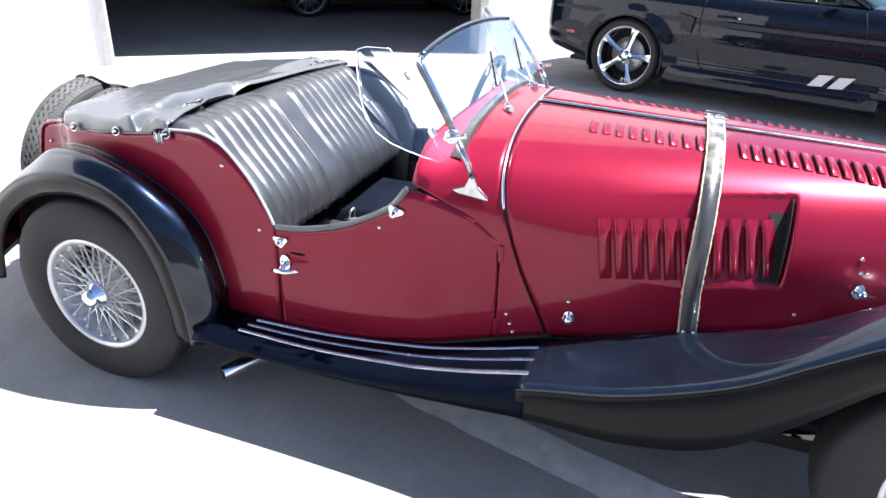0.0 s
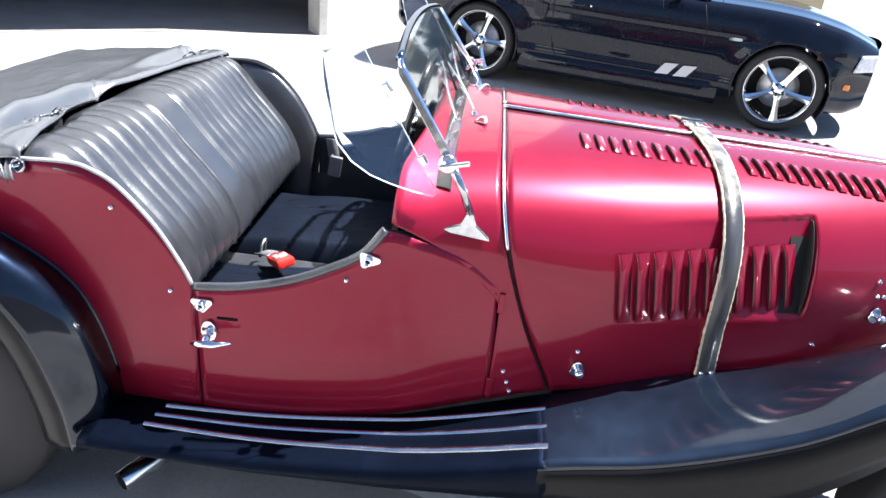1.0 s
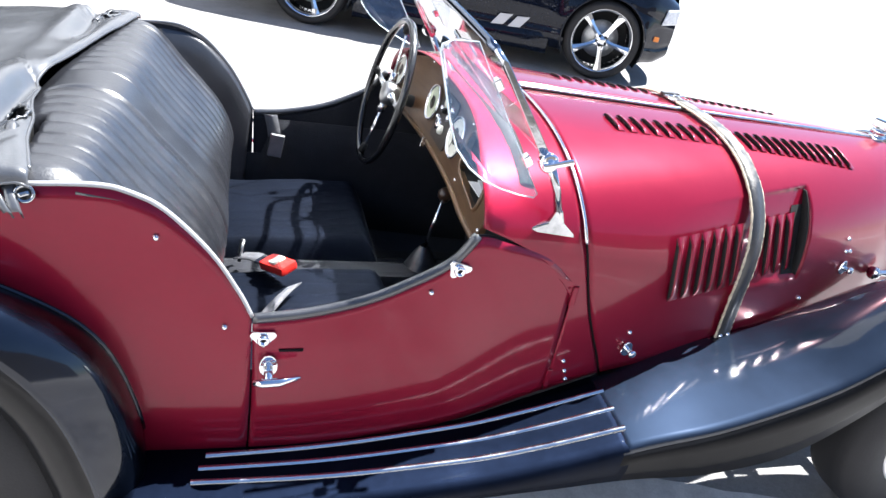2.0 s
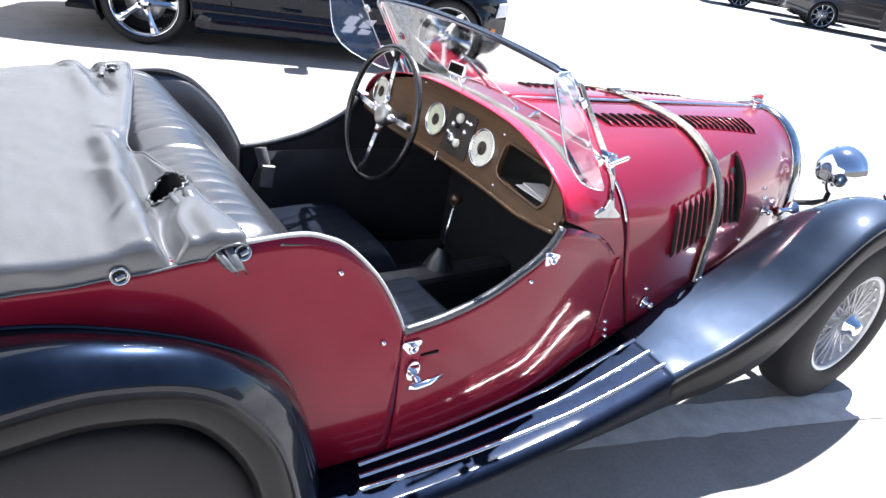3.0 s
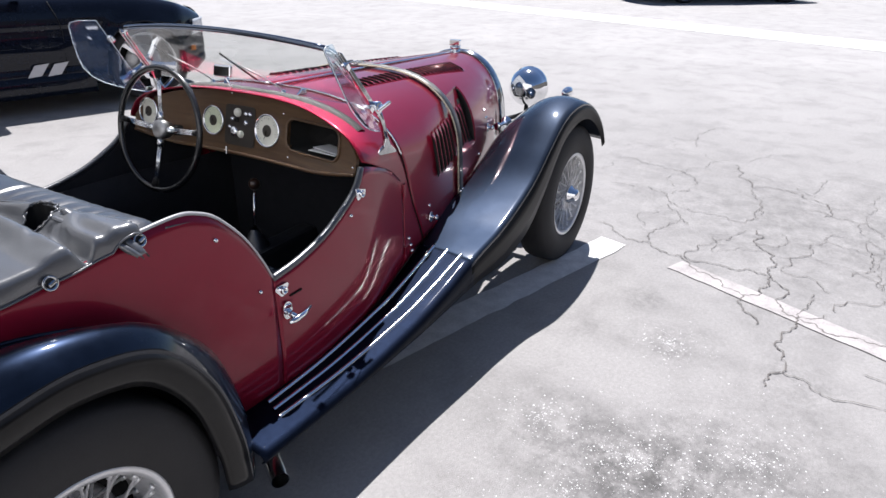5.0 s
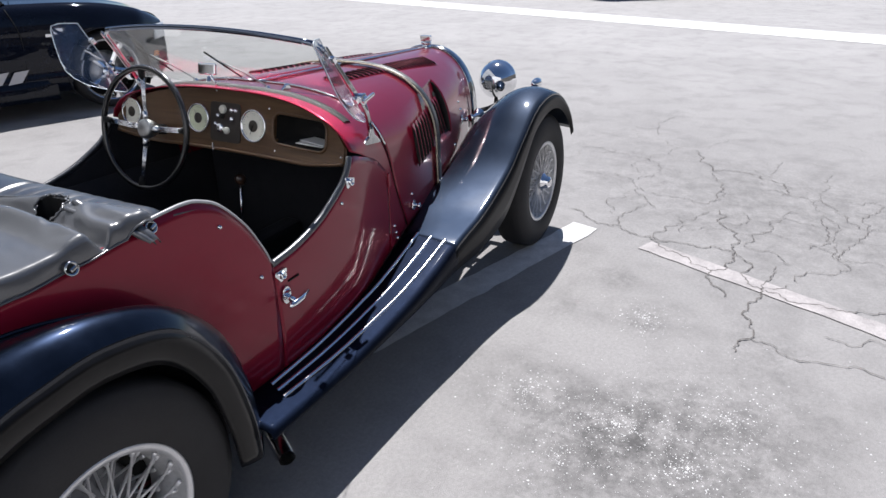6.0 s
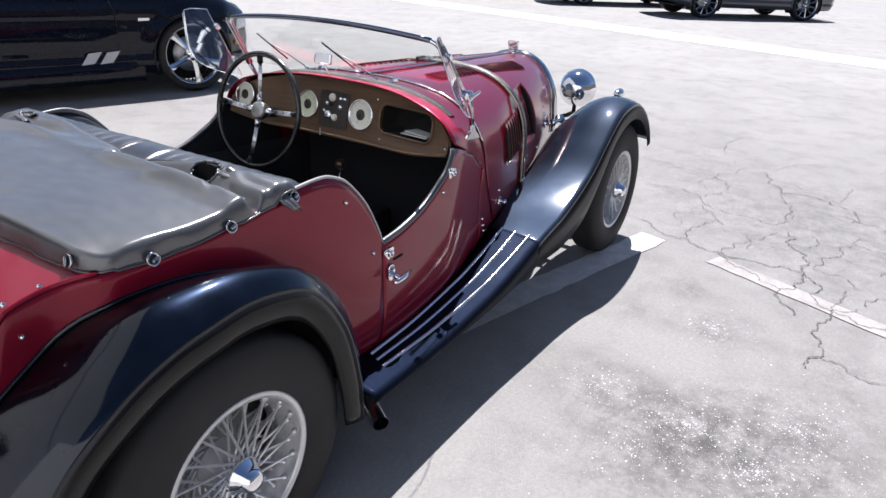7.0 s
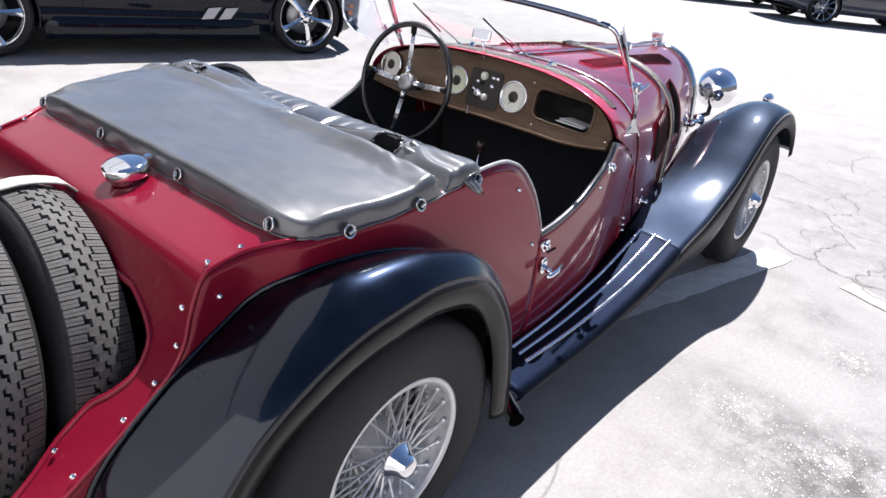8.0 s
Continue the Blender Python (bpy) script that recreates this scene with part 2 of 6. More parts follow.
def tube(points, radius, sides=8, closed=False, caps=True):
    """A round bar along points; radius may be one number or one for each point."""
    p = np.array(points, float)
    r = np.full(len(p), radius, float) if np.isscalar(radius) else np.array(radius, float)
    t = np.gradient(p, axis=0) if not closed else np.roll(p, -1, 0) - np.roll(p, 1, 0)
    t /= np.linalg.norm(t, axis=1, keepdims=True) + 1e-12
    up = np.array([0, 0, 1.0]) if abs(t[0, 2]) < 0.9 else np.array([1.0, 0, 0])
    rings, n = [], np.cross(t[0], up)
    for i in range(len(p)):
        n = n - t[i] * (n @ t[i])
        n /= np.linalg.norm(n) + 1e-12
        b = np.cross(t[i], n)
        a = np.linspace(0, 2 * np.pi, sides, endpoint=False)[:, None]
        rings.append(p[i] + r[i] * (np.cos(a) * n + np.sin(a) * b))
    me = grid(np.array(rings), close_u=closed, close_v=True)
    if caps and not closed:
        bm = bmesh.new()
        bm.from_mesh(me)
        bmesh.ops.holes_fill(bm, edges=[e for e in bm.edges if e.is_boundary], sides=0)
        bm.to_mesh(me)
        bm.free()
    return me


def spun(profile, count=32, axis="y"):
    """A turned body: profile of (along, radius) round an axis."""
    a = np.linspace(0, 2 * np.pi, count, endpoint=False)
    rows = []
    for s, r in profile:
        c, d, o = r * np.cos(a), r * np.sin(a), np.full(count, s)
        rows.append(np.stack({"y": (c, o, d), "x": (o, c, d), "z": (c, d, o)}[axis], -1))
    me = grid(np.array(rows), close_v=True)
    bm = bmesh.new()
    bm.from_mesh(me)
    bmesh.ops.remove_doubles(bm, verts=bm.verts, dist=1e-5)
    bmesh.ops.recalc_face_normals(bm, faces=bm.faces)
    bm.to_mesh(me)
    bm.free()
    return me


def block(sx, sy, sz, bevel=0.0, at=(0, 0, 0), segments=2):
    """A box with softened edges, centred at at."""
    bm = bmesh.new()
    bmesh.ops.create_cube(bm, size=1)
    bmesh.ops.scale(bm, vec=(sx, sy, sz), verts=bm.verts)
    if bevel:
        bmesh.ops.bevel(bm, geom=bm.edges[:] + bm.verts[:], offset=bevel, segments=segments, profile=0.6, affect="EDGES")
    bmesh.ops.translate(bm, vec=at, verts=bm.verts)
    return bm


def plate(outline, thick, axis="y", at=0.0, bevel=0.0):
    """A flat plate of the given outline (pairs), thick along axis."""
    bm = bmesh.new()
    put = {"y": lambda a, b, o: (a, o, b), "x": lambda a, b, o: (o, a, b), "z": lambda a, b, o: (a, b, o)}[axis]
    f = bm.faces.new([bm.verts.new(put(a, b, at)) for a, b in outline])
    r = bmesh.ops.extrude_face_region(bm, geom=[f])
    d = {"y": (0, thick, 0), "x": (thick, 0, 0), "z": (0, 0, thick)}[axis]
    bmesh.ops.translate(bm, vec=d, verts=[v for v in r["geom"] if isinstance(v, bmesh.types.BMVert)])
    bmesh.ops.recalc_face_normals(bm, faces=bm.faces)
    if bevel:
        bmesh.ops.bevel(bm, geom=[e for e in bm.edges if e.calc_face_angle(0) > 0.6], offset=bevel, segments=2, profile=0.6, affect="EDGES")
    return bm


def rounded(w, h, r, n=5):
    """The outline of a rectangle with round corners, about the origin."""
    out = []
    for cx, cy, a0 in ((w / 2 - r, h / 2 - r, 0), (-w / 2 + r, h / 2 - r, 90), (-w / 2 + r, -h / 2 + r, 180), (w / 2 - r, -h / 2 + r, 270)):
        for k in range(n + 1):
            a = radians(a0 + 90 * k / n)
            out.append((cx + r * math.cos(a), cy + r * math.sin(a)))
    return out


def frame_at(p, z_way, x_way=(1, 0, 0)):
    """A pose at p whose z points along z_way and x near x_way."""
    z = Vector(z_way).normalized()
    y = z.cross(Vector(x_way)).normalized()
    x = y.cross(z)
    m = Matrix((x, y, z)).transposed().to_4x4()
    m.translation = Vector(p)
    return m


def copy_part(ob, parent, m):
    """A copy of a part with its pieces, under parent, sharing meshes."""
    made = {}
    for o in (ob, *ob.children_recursive):
        made[o] = o.copy()
        scene.collection.objects.link(made[o])
        made[o].parent = made.get(o.parent, parent)
    made[ob].matrix_basis = m
    return made[ob]

# ==== ground, building ====


PATCHES = [(1.24, -1.05, 0.24, 0.68), (1.20, -1.36, 0.26, 0.54), (0.98, -1.25, 0.32, 0.68), (1.10, -1.60, 0.38, 0.68), (1.38, -1.68, 0.40, 0.64), (1.90, -1.30, 0.19, 0.66), (2.2, -1.11, 0.13, 0.68), (1.86, -1.76, 0.20, 0.68), (1.85, -0.98, 0.15, 0.78), (0.6, -1.7, 0.6, 0.7), (-0.3, -1.7, 0.8, 0.75), (3.6, -1.2, 1.5, 0.80), (3.3, -2.2, 1.2, 0.82)]


def concrete(name, base, dark, crack=True):
    m = shader(name, base, 0.9)
    nt = m.node_tree
    n, l = nt.nodes, nt.links
    b = n["Principled BSDF"]
    tc = n.new("ShaderNodeTexCoord")

    def noise_tex(scale, detail=6, rough=0.6, distort=0.0):
        t = n.new("ShaderNodeTexNoise")
        t.inputs["Scale"].default_value, t.inputs["Detail"].default_value = scale, detail
        t.inputs["Roughness"].default_value, t.inputs["Distortion"].default_value = rough, distort
        l.new(tc.outputs["Object"], t.inputs["Vector"])
        return t

    def span(src, a, b_, lo, hi):
        r = n.new("ShaderNodeMapRange")
        r.inputs["From Min"].default_value, r.inputs["From Max"].default_value = a, b_
        r.inputs["To Min"].default_value, r.inputs["To Max"].default_value = lo, hi
        l.new(src, r.inputs["Value"])
        return r.outputs[0]

    def times(a, c):
        q = n.new("ShaderNodeMath")
        q.operation = "MULTIPLY"
        l.new(a, q.inputs[0])
        l.new(c, q.inputs[1])
        return q.outputs[0]

    cloud = span(noise_tex(0.9, 5, 0.6, 0.4).outputs["Fac"], 0.3, 0.7, 0.9, 1.07)
    stain = span(noise_tex(3.4, 8, 0.65, 0.2).outputs["Fac"], 0.34, 0.52, 0.83, 1.0)
    grit = span(noise_tex(70, 4, 0.7).outputs["Fac"], 0.3, 0.7, 0.88, 1.12)
    fine = noise_tex(320, 2, 0.5)
    speck = span(fine.outputs["Fac"], 0.35, 0.5, 0.84, 1.0)
    # worn, stained patches where cars have dripped
    geo = n.new("ShaderNodeNewGeometry")
    tone = times(times(times(cloud, stain), grit), speck)
    blot = noise_tex(9.5, 10, 0.8, 0.12).outputs["Fac"]
    for px_, py_, rad_, deep in (PATCHES if crack else ()):
        away = n.new("ShaderNodeVectorMath")
        away.operation = "DISTANCE"
        away.inputs[1].default_value = (px_, py_, 0)
        l.new(geo.outputs["Position"], away.inputs[0])
        near_ = span(away.outputs["Value"], rad_ * 0.25, rad_ * 1.15, 1.0, 0.0)
        spot = times(near_, span(blot, 0.40, 0.60, 0.0, 1.0))
        tone = times(tone, span(spot, 0.0, 1.0, 1.0, deep))
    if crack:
        # far ground's glare towards the sun, put into the colour beyond the stalls
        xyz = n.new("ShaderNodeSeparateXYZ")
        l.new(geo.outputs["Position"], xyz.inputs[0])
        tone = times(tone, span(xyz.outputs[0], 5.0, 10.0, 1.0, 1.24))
    hsv = n.new("ShaderNodeHueSaturation")
    hsv.inputs["Color"].default_value = (*base, 1)
    l.new(tone, hsv.inputs["Value"])
    l.new(hsv.outputs[0], b.inputs["Base Color"])
    bp = n.new("ShaderNodeBump")
    bp.inputs["Strength"].default_value, bp.inputs["Distance"].default_value = 0.5, 0.004
    l.new(fine.outputs["Fac"], bp.inputs["Height"])
    l.new(bp.outputs[0], b.inputs["Normal"])
    return m


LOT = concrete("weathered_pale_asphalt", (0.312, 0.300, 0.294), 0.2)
ROAD = concrete("pale_concrete_drive", (0.62, 0.61, 0.595), 0.2)
FAINT = shader("faint_line_paint", (0.385, 0.358, 0.352), 0.85, vary=0.42, scale=9, bump=0.4, bump_scale=160)
LINE = shader("worn_white_line_paint", (0.62, 0.61, 0.60), 0.8, vary=0.25, scale=14, bump=0.4, bump_scale=160)
CRACK = shader("crack_dirt", (0.15, 0.138, 0.13), 0.95, vary=0.4, scale=20)
STUCCO = shader("white_stucco", (0.80, 0.79, 0.77), 0.85, vary=0.06, scale=2, bump=0.5, bump_scale=90)
SHOP_FLOOR = shader("dark_shop_floor", (0.38, 0.35, 0.33), 0.5, vary=0.25, scale=2)
SHOP_WALL = shader("dim_shop_wall", (0.26, 0.245, 0.23), 0.8, vary=0.2, scale=1.5)
JAMB = shader("weathered_steel_jamb", (0.45, 0.43, 0.40), 0.5, vary=0.2, scale=8)

# one sheet to the horizon, finer near the car
xs = np.r_[-600, -120, np.linspace(-30, 40, 29), 120, 600]
gm = grid(np.array([[(x, y, 0) for y in np.r_[-600, -120, np.linspace(-30, 30, 25), 120, 600]] for x in xs]))
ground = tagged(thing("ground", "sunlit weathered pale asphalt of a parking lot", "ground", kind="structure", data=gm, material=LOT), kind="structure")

# the paler drive across the lot
D0, D1 = np.array([15.1, 9.75]), np.array([11.0, -2.6])
dv = (D1 - D0) / np.linalg.norm(D1 - D0)
dn = np.array([-dv[1], dv[0]])
dm = grid(np.array([[(*(D0 + dv * a + dn * b), 0.004) for b in (0.0, 1.1)] for a in np.linspace(-20, 40, 20)]))
thing("road", "pale concrete gutter strip crossing the lot", "gutter strip", kind="structure", data=dm, material=ROAD)


def painted_line(a, b, width, label, paint=LINE):
    a, b = np.array(a, float), np.array(b, float)
    w = (b - a) / np.linalg.norm(b - a)
    n_ = np.array([-w[1], w[0]])
    k = max(int(np.linalg.norm(b - a) / 0.03), 2)
    rows = []
    for i, s in enumerate(np.linspace(0, 1, k)):
        p = a + (b - a) * s
        e = [0.012 * noise.noise((p[0] * 9, p[1] * 9, q)) for q in (1.0, 7.0)]
        rows.append([(*(p + n_ * (o * width / 2 + e[0 if o < 0 else 1])), 0.004) for o in (-1, -0.33, 0.33, 1)])
    return thing("parking_line", label, "road marking", group="parking lines", kind="structure", data=grid(np.array(rows)), material=paint)


painted_line((0.30, -0.14), (2.73, -0.805), 0.15, "worn white parking line on the asphalt under the car")
painted_line((2.62, -1.14), (1.2, -4.6), 0.115, "faint pinkish white line on the asphalt", FAINT)


def crack(points, seed, width=0.006):
    """A dark jagged split in the surface, widening and closing."""
    rnd = random.Random(seed)
    p = [np.array(q, float) for q in points]
    for _ in range(4):
        q = [p[0]]
        for a, b in zip(p[:-1], p[1:]):
            d = b - a
            q += [(a + b) / 2 + np.array([-d[1], d[0]]) * rnd.uniform(-0.26, 0.26), b]
        p = q
    rows = []
    for i, a in enumerate(p):
        d = p[min(i + 1, len(p) - 1)] - p[max(i - 1, 0)]
        d = np.array([-d[1], d[0]]) / (np.linalg.norm(d) + 1e-9)
        w = width * rnd.uniform(0.35, 1.2) * (0.3 if i in (0, len(p) - 1) else 1)
        rows.append([(*(a - d * w / 2), 0.005), (*(a + d * w / 2), 0.005)])
    return thing("crack", "thin dark crack in the pale asphalt", "crack", group="asphalt cracks", kind="structure", data=grid(np.array(rows)), material=CRACK)


MAIN_CRACKS = [
    [(2.94, -0.64), (2.79, -0.85), (2.81, -0.97), (2.74, -1.14), (2.64, -1.2), (2.58, -1.31), (2.46, -1.47), (2.36, -1.48), (2.23, -1.56)],
    [(2.76, -1.15), (2.72, -1.3), (2.75, -1.44), (2.73, -1.53), (2.56, -1.63), (2.37, -1.69), (2.33, -1.92), (2.32, -2.05), (2.35, -2.3)],
    [(2.46, -1.47), (2.59, -1.54), (2.67, -1.55), (2.76, -1.53), (2.84, -1.55), (3.01, -1.5), (3.1, -1.43), (3.28, -1.41)],
    [(4.45, -1.09), (4.23, -1.17), (4.0, -1.28), (4.05, -1.49), (3.92, -1.71), (3.68, -1.7)],
    [(2.37, -1.69), (2.3, -1.7), (2.19, -1.66), (2.11, -1.64), (2.01, -1.68), (1.91, -1.68), (1.80, -1.65)]]
SIDE_CRACKS = [
    [(3.96, -1.28), (3.87, -1.29), (3.7, -1.36), (3.58, -1.36), (3.36, -1.34)], [(3.7, -1.36), (3.52, -1.4)],
    [(4.18, -0.34), (4.22, -0.47), (4.15, -0.6), (4.11, -0.76), (3.85, -0.97)], [(3.63, -0.48), (3.62, -0.64)],
    [(3.68, -0.71), (3.6, -0.85), (3.46, -0.91), (3.28, -1.01), (3.15, -1.08)], [(3.61, -0.87), (3.77, -0.94)],
    [(3.21, -1.02), (3.05, -0.97), (2.95, -0.94), (2.83, -0.96)], [(2.76, -1.15), (3.03, -1.25), (3.12, -1.31)],
    [(4.95, -0.55), (4.96, -0.73), (5.44, -0.82)], [(4.96, -0.73), (4.76, -0.77)], [(3.46, -0.91), (3.4, -1.1), (3.39, -1.23), (3.36, -1.34)]]
EDGE_CRACKS = [
    [(3.73, -1.58), (3.75, -1.7), (3.7, -1.92), (3.52, -1.98), (3.38, -2.06), (3.3, -2.14), (3.4, -2.3)],
    [(3.4, -1.93), (3.19, -1.95), (3.04, -1.96), (2.92, -1.86)], [(2.84, -1.58), (3.04, -1.65), (3.22, -1.67), (3.45, -1.84)],
    [(2.84, -1.58), (2.8, -1.72), (2.68, -1.8)], [(2.37, -1.69), (2.52, -1.72), (2.64, -1.74)], [(2.37, -1.69), (2.46, -1.8)],
    [(2.51, -1.83), (2.69, -1.99), (2.81, -2.02), (3.07, -2.06), (3.3, -2.14)], [(2.06, -1.94), (2.03, -2.03), (2.05, -2.3)],
    [(1.91, -1.68), (1.86, -1.8), (1.86, -1.92), (1.84, -2.3)], [(3.71, -2.04), (3.79, -2.17), (3.63, -2.2), (3.3, -2.14)], [(3.3, -1.53), (3.1, -1.54), (3.1, -1.43)]]
for k, pts in enumerate(MAIN_CRACKS + SIDE_CRACKS + EDGE_CRACKS):
    crack(pts, 30 + k, 0.0062 if k < 5 else 0.0042)

# finer splits that join up farther out
rnd = random.Random(11)
node = {(i, j): (2.95 + 0.40 * i + rnd.uniform(-0.14, 0.14), -0.25 - 0.34 * j + rnd.uniform(-0.12, 0.12)) for i in range(6) for j in range(7)}
for (i, j), p in node.items():
    for q in ((i + 1, j), (i, j + 1)):
        if q in node and rnd.random() < 0.36:
            crack([p, node[q]], 100 + 13 * i + j + 50 * (q[0] > i), 0.0030)

# loose grit in a worn patch
rnd = random.Random(5)
verts, faces = [], []
for _ in range(2600):
    cx_, cy_, cr_, _d = PATCHES[rnd.choice((0, 1, 1, 2, 3, 3, 4, 4, 5, 9))]
    a, r_ = rnd.uniform(0, 6.283), abs(rnd.gauss(0, 0.55)) * cr_
    x, y = cx_ + r_ * math.cos(a), cy_ + r_ * math.sin(a)
    s = rnd.uniform(0.0009, 0.002) if rnd.random() < 0.78 else rnd.uniform(0.002, 0.0042)
    b = len(verts)
    t_ = rnd.uniform(0, 3)
    verts += [(x + s * math.cos(t_ + q), y + s * math.sin(t_ + q), 0.0) for q in (0, 1.9, 3.9)] + [(x + s * 0.2, y, s * rnd.uniform(0.25, 0.6))]
    faces += [(b, b + 1, b + 3), (b + 1, b + 2, b + 3), (b + 2, b, b + 3)]
GRIT = shader("pale_grit", (0.88, 0.87, 0.86), 0.2, spec=1.0, vary=0.25, scale=90)
thing("grit", "loose pale grit scattered on worn asphalt", "grit", kind="stuff", data=mesh_of("grit", verts, faces, smooth=False), material=GRIT)

# ---- workshop building with an open roller door
A0, A1 = np.array([-3.9, 3.4]), np.array([-0.66, 6.15])
along = (A1 - A0) / np.linalg.norm(A1 - A0)
inward = np.array([-along[1], along[0]])
DOOR_W = float(np.linalg.norm(A1 - A0))


def bpt(a, d, z):
    p = A0 + along * a + inward * d
    return (*p, z)


def wall_box(name, a0, a1, d0, d1, z0, z1, material, label, category="wall"):
    v = [bpt(a, d, z) for z in (z0, z1) for a, d in ((a0, d0), (a1, d0), (a1, d1), (a0, d1))]
    f = [(0, 3, 2, 1), (4, 5, 6, 7), (0, 1, 5, 4), (1, 2, 6, 5), (2, 3, 7, 6), (3, 0, 4, 7)]
    return thing(name, label, category, kind="structure", data=mesh_of(name, v, f, smooth=False), material=material)


wall_box("wall_west", -9, 0, 0, 0.25, 0, 10.5, STUCCO, "white painted stucco wall of the workshop")
wall_box("wall_east", DOOR_W, DOOR_W + 4.5, 0, 0.25, 0, 10.5, STUCCO, "white painted stucco wall beside the workshop door")
wall_box("wall_lintel", 0, DOOR_W, 0, 0.25, 3.0, 10.5, STUCCO, "white stucco wall over the workshop door")
wall_box("wall_north", -9, DOOR_W + 4.5, 9.0, 9.2, 0, 5.5, SHOP_WALL, "dim back wall of the workshop")
wall_box("wall_inner_west", -9.0, -8.8, 0.25, 9.0, 0, 5.5, SHOP_WALL, "dim side wall of the workshop")
wall_box("wall_inner_east", DOOR_W + 4.3, DOOR_W + 4.5, 0.25, 9.0, 0, 5.5, SHOP_WALL, "dim side wall of the workshop")
wall_box("ceiling", -9, DOOR_W + 4.5, 0.0, 9.2, 5.5, 5.7, SHOP_WALL, "dark workshop ceiling", "ceiling")
v = [bpt(a, d, 0.006) for a, d in ((0.03, 0.02), (1.4, 0.42), (DOOR_W, 0.12), (DOOR_W, 0.25), (DOOR_W + 4.3, 0.25), (DOOR_W + 4.3, 9), (-8.8, 9), (-8.8, 0.25), (0.0, 0.25))]
thing("floor", "dark concrete workshop floor in shade", "floor", kind="structure", data=mesh_of("floor", v, [tuple(range(9))], smooth=False), material=SHOP_FLOOR)

# ==== the roadster ====
car = thing("roadster", "maroon and black vintage open roadster parked on the lot", "car")

W = curve([(-1.0, 0.41), (-0.6, 0.432), (-0.4, 0.442), (-0.3, 0.448), (-0.235, 0.455), (-0.185, 0.478), (-0.14, 0.506), (-0.05, 0.525), (0.1, 0.543), (0.6, 0.556), (1.0, 0.54), (1.25, 0.503), (1.48, 0.475), (1.8, 0.415), (2.0, 0.38), (2.3, 0.305), (2.47, 0.25), (2.6, 0.24)])
ZS = curve([(-1, 0.75), (1.0, 0.75), (1.25, 0.70), (1.5, 0.64), (2.0, 0.60), (2.6, 0.58)])
ZT = curve([(-1, 1.25), (0.6, 1.25), (0.95, 1.10), (1.05, 0.962), (1.24, 0.956), (1.67, 0.942), (2.38, 0.918), (2.6, 0.91)])
SILL = curve([(-1, 0.29), (0.42, 0.27), (0.83, 0.30), (1.18, 0.36), (1.42, 0.425), (1.8, 0.465), (2.05, 0.50), (2.47, 0.53), (2.6, 0.53)])
NEXP = curve([(-1, 2.8), (1.6, 2.8), (2.1, 2.55), (2.6, 2.2)])


def halfwidth(x, z):
    w, s, t = W(x), ZS(x), ZT(x)
    if z <= s:
        return float(w - 0.02 * max(0.0, (0.42 - z) / 0.2) ** 2)
    f, ne = min((z - s) / (t - s), 1.0), NEXP(x)
    return float(w * (1 - f**ne) ** (1 / ne))


def profile(x, q):
    """(y, z) round the body at x: q 0 at the sill, 0.4 at the shoulder, 1 at the centre line."""
    w, s, t, b = W(x), ZS(x), ZT(x), SILL(x)
    if q <= 0.4:
        z = b + (s - b) * q / 0.4
        return halfwidth(x, z), float(z)
    a, ne = (q - 0.4) / 0.6 * math.pi / 2, NEXP(x)
    return float(w * max(math.cos(a), 0) ** (2 / ne)), float(s + (t - s) * math.sin(a) ** (2 / ne))


def on_body(x, q, side):
    y, z = profile(x, q)
    return np.array([x, side * y, z])


def sunk(x, z):
    """Depth of the louvred panel pressed into the bonnet's side: it deepens forward and ends in a step."""
    t = min(max((x - 1.50) / 0.46, 0), 1)
    ahead = min(max((1.984 - x) / 0.012, 0), 1)
    edge = max(1 - ((z - 0.748 - 0.06 * (x - 1.9)) / 0.108) ** 2, 0.0) ** 0.6
    return 0.034 * t**1.3 * ahead * edge


def body_pose(x, q, side, lift=0.0):
    """A pose on the skin: z out of it, x along the car."""
    p = on_body(x, q, side)
    du = on_body(x + 0.01, q, side) - on_body(x - 0.01, q, side)
    dv = on_body(x, min(q + 0.01, 1), side) - on_body(x, q - 0.01, side)
    n_ = np.cross(du, dv) * (-1 if side > 0 else 1)
    if n_[2] < 0 and q > 0.45 or n_[1] * side < 0 and q <= 0.45:
        n_ = -n_
    n_ /= np.linalg.norm(n_)
    return frame_at(p + n_ * lift, n_, du)


def coons(top, bottom, left, right, nu, nv):
    """(x, z) net between four edges; left and right run from bottom to top."""
    T, B, L, R = spline(top, nu), spline(bottom, nu), spline(left, nv), spline(right, nv)
    u, v = np.linspace(0, 1, nu)[:, None, None], np.linspace(0, 1, nv)[None, :, None]
    return (1 - v) * B[:, None] + v * T[:, None] + (1 - u) * L[None] + u * R[None] - ((1 - u) * (1 - v) * B[0] + u * (1 - v) * B[-1] + (1 - u) * v * T[0] + u * v * T[-1])


def skin(net, side, inset=0.0):
    return np.array([[(x, side * (halfwidth(x, z) - inset), z) for x, z in row] for row in net])


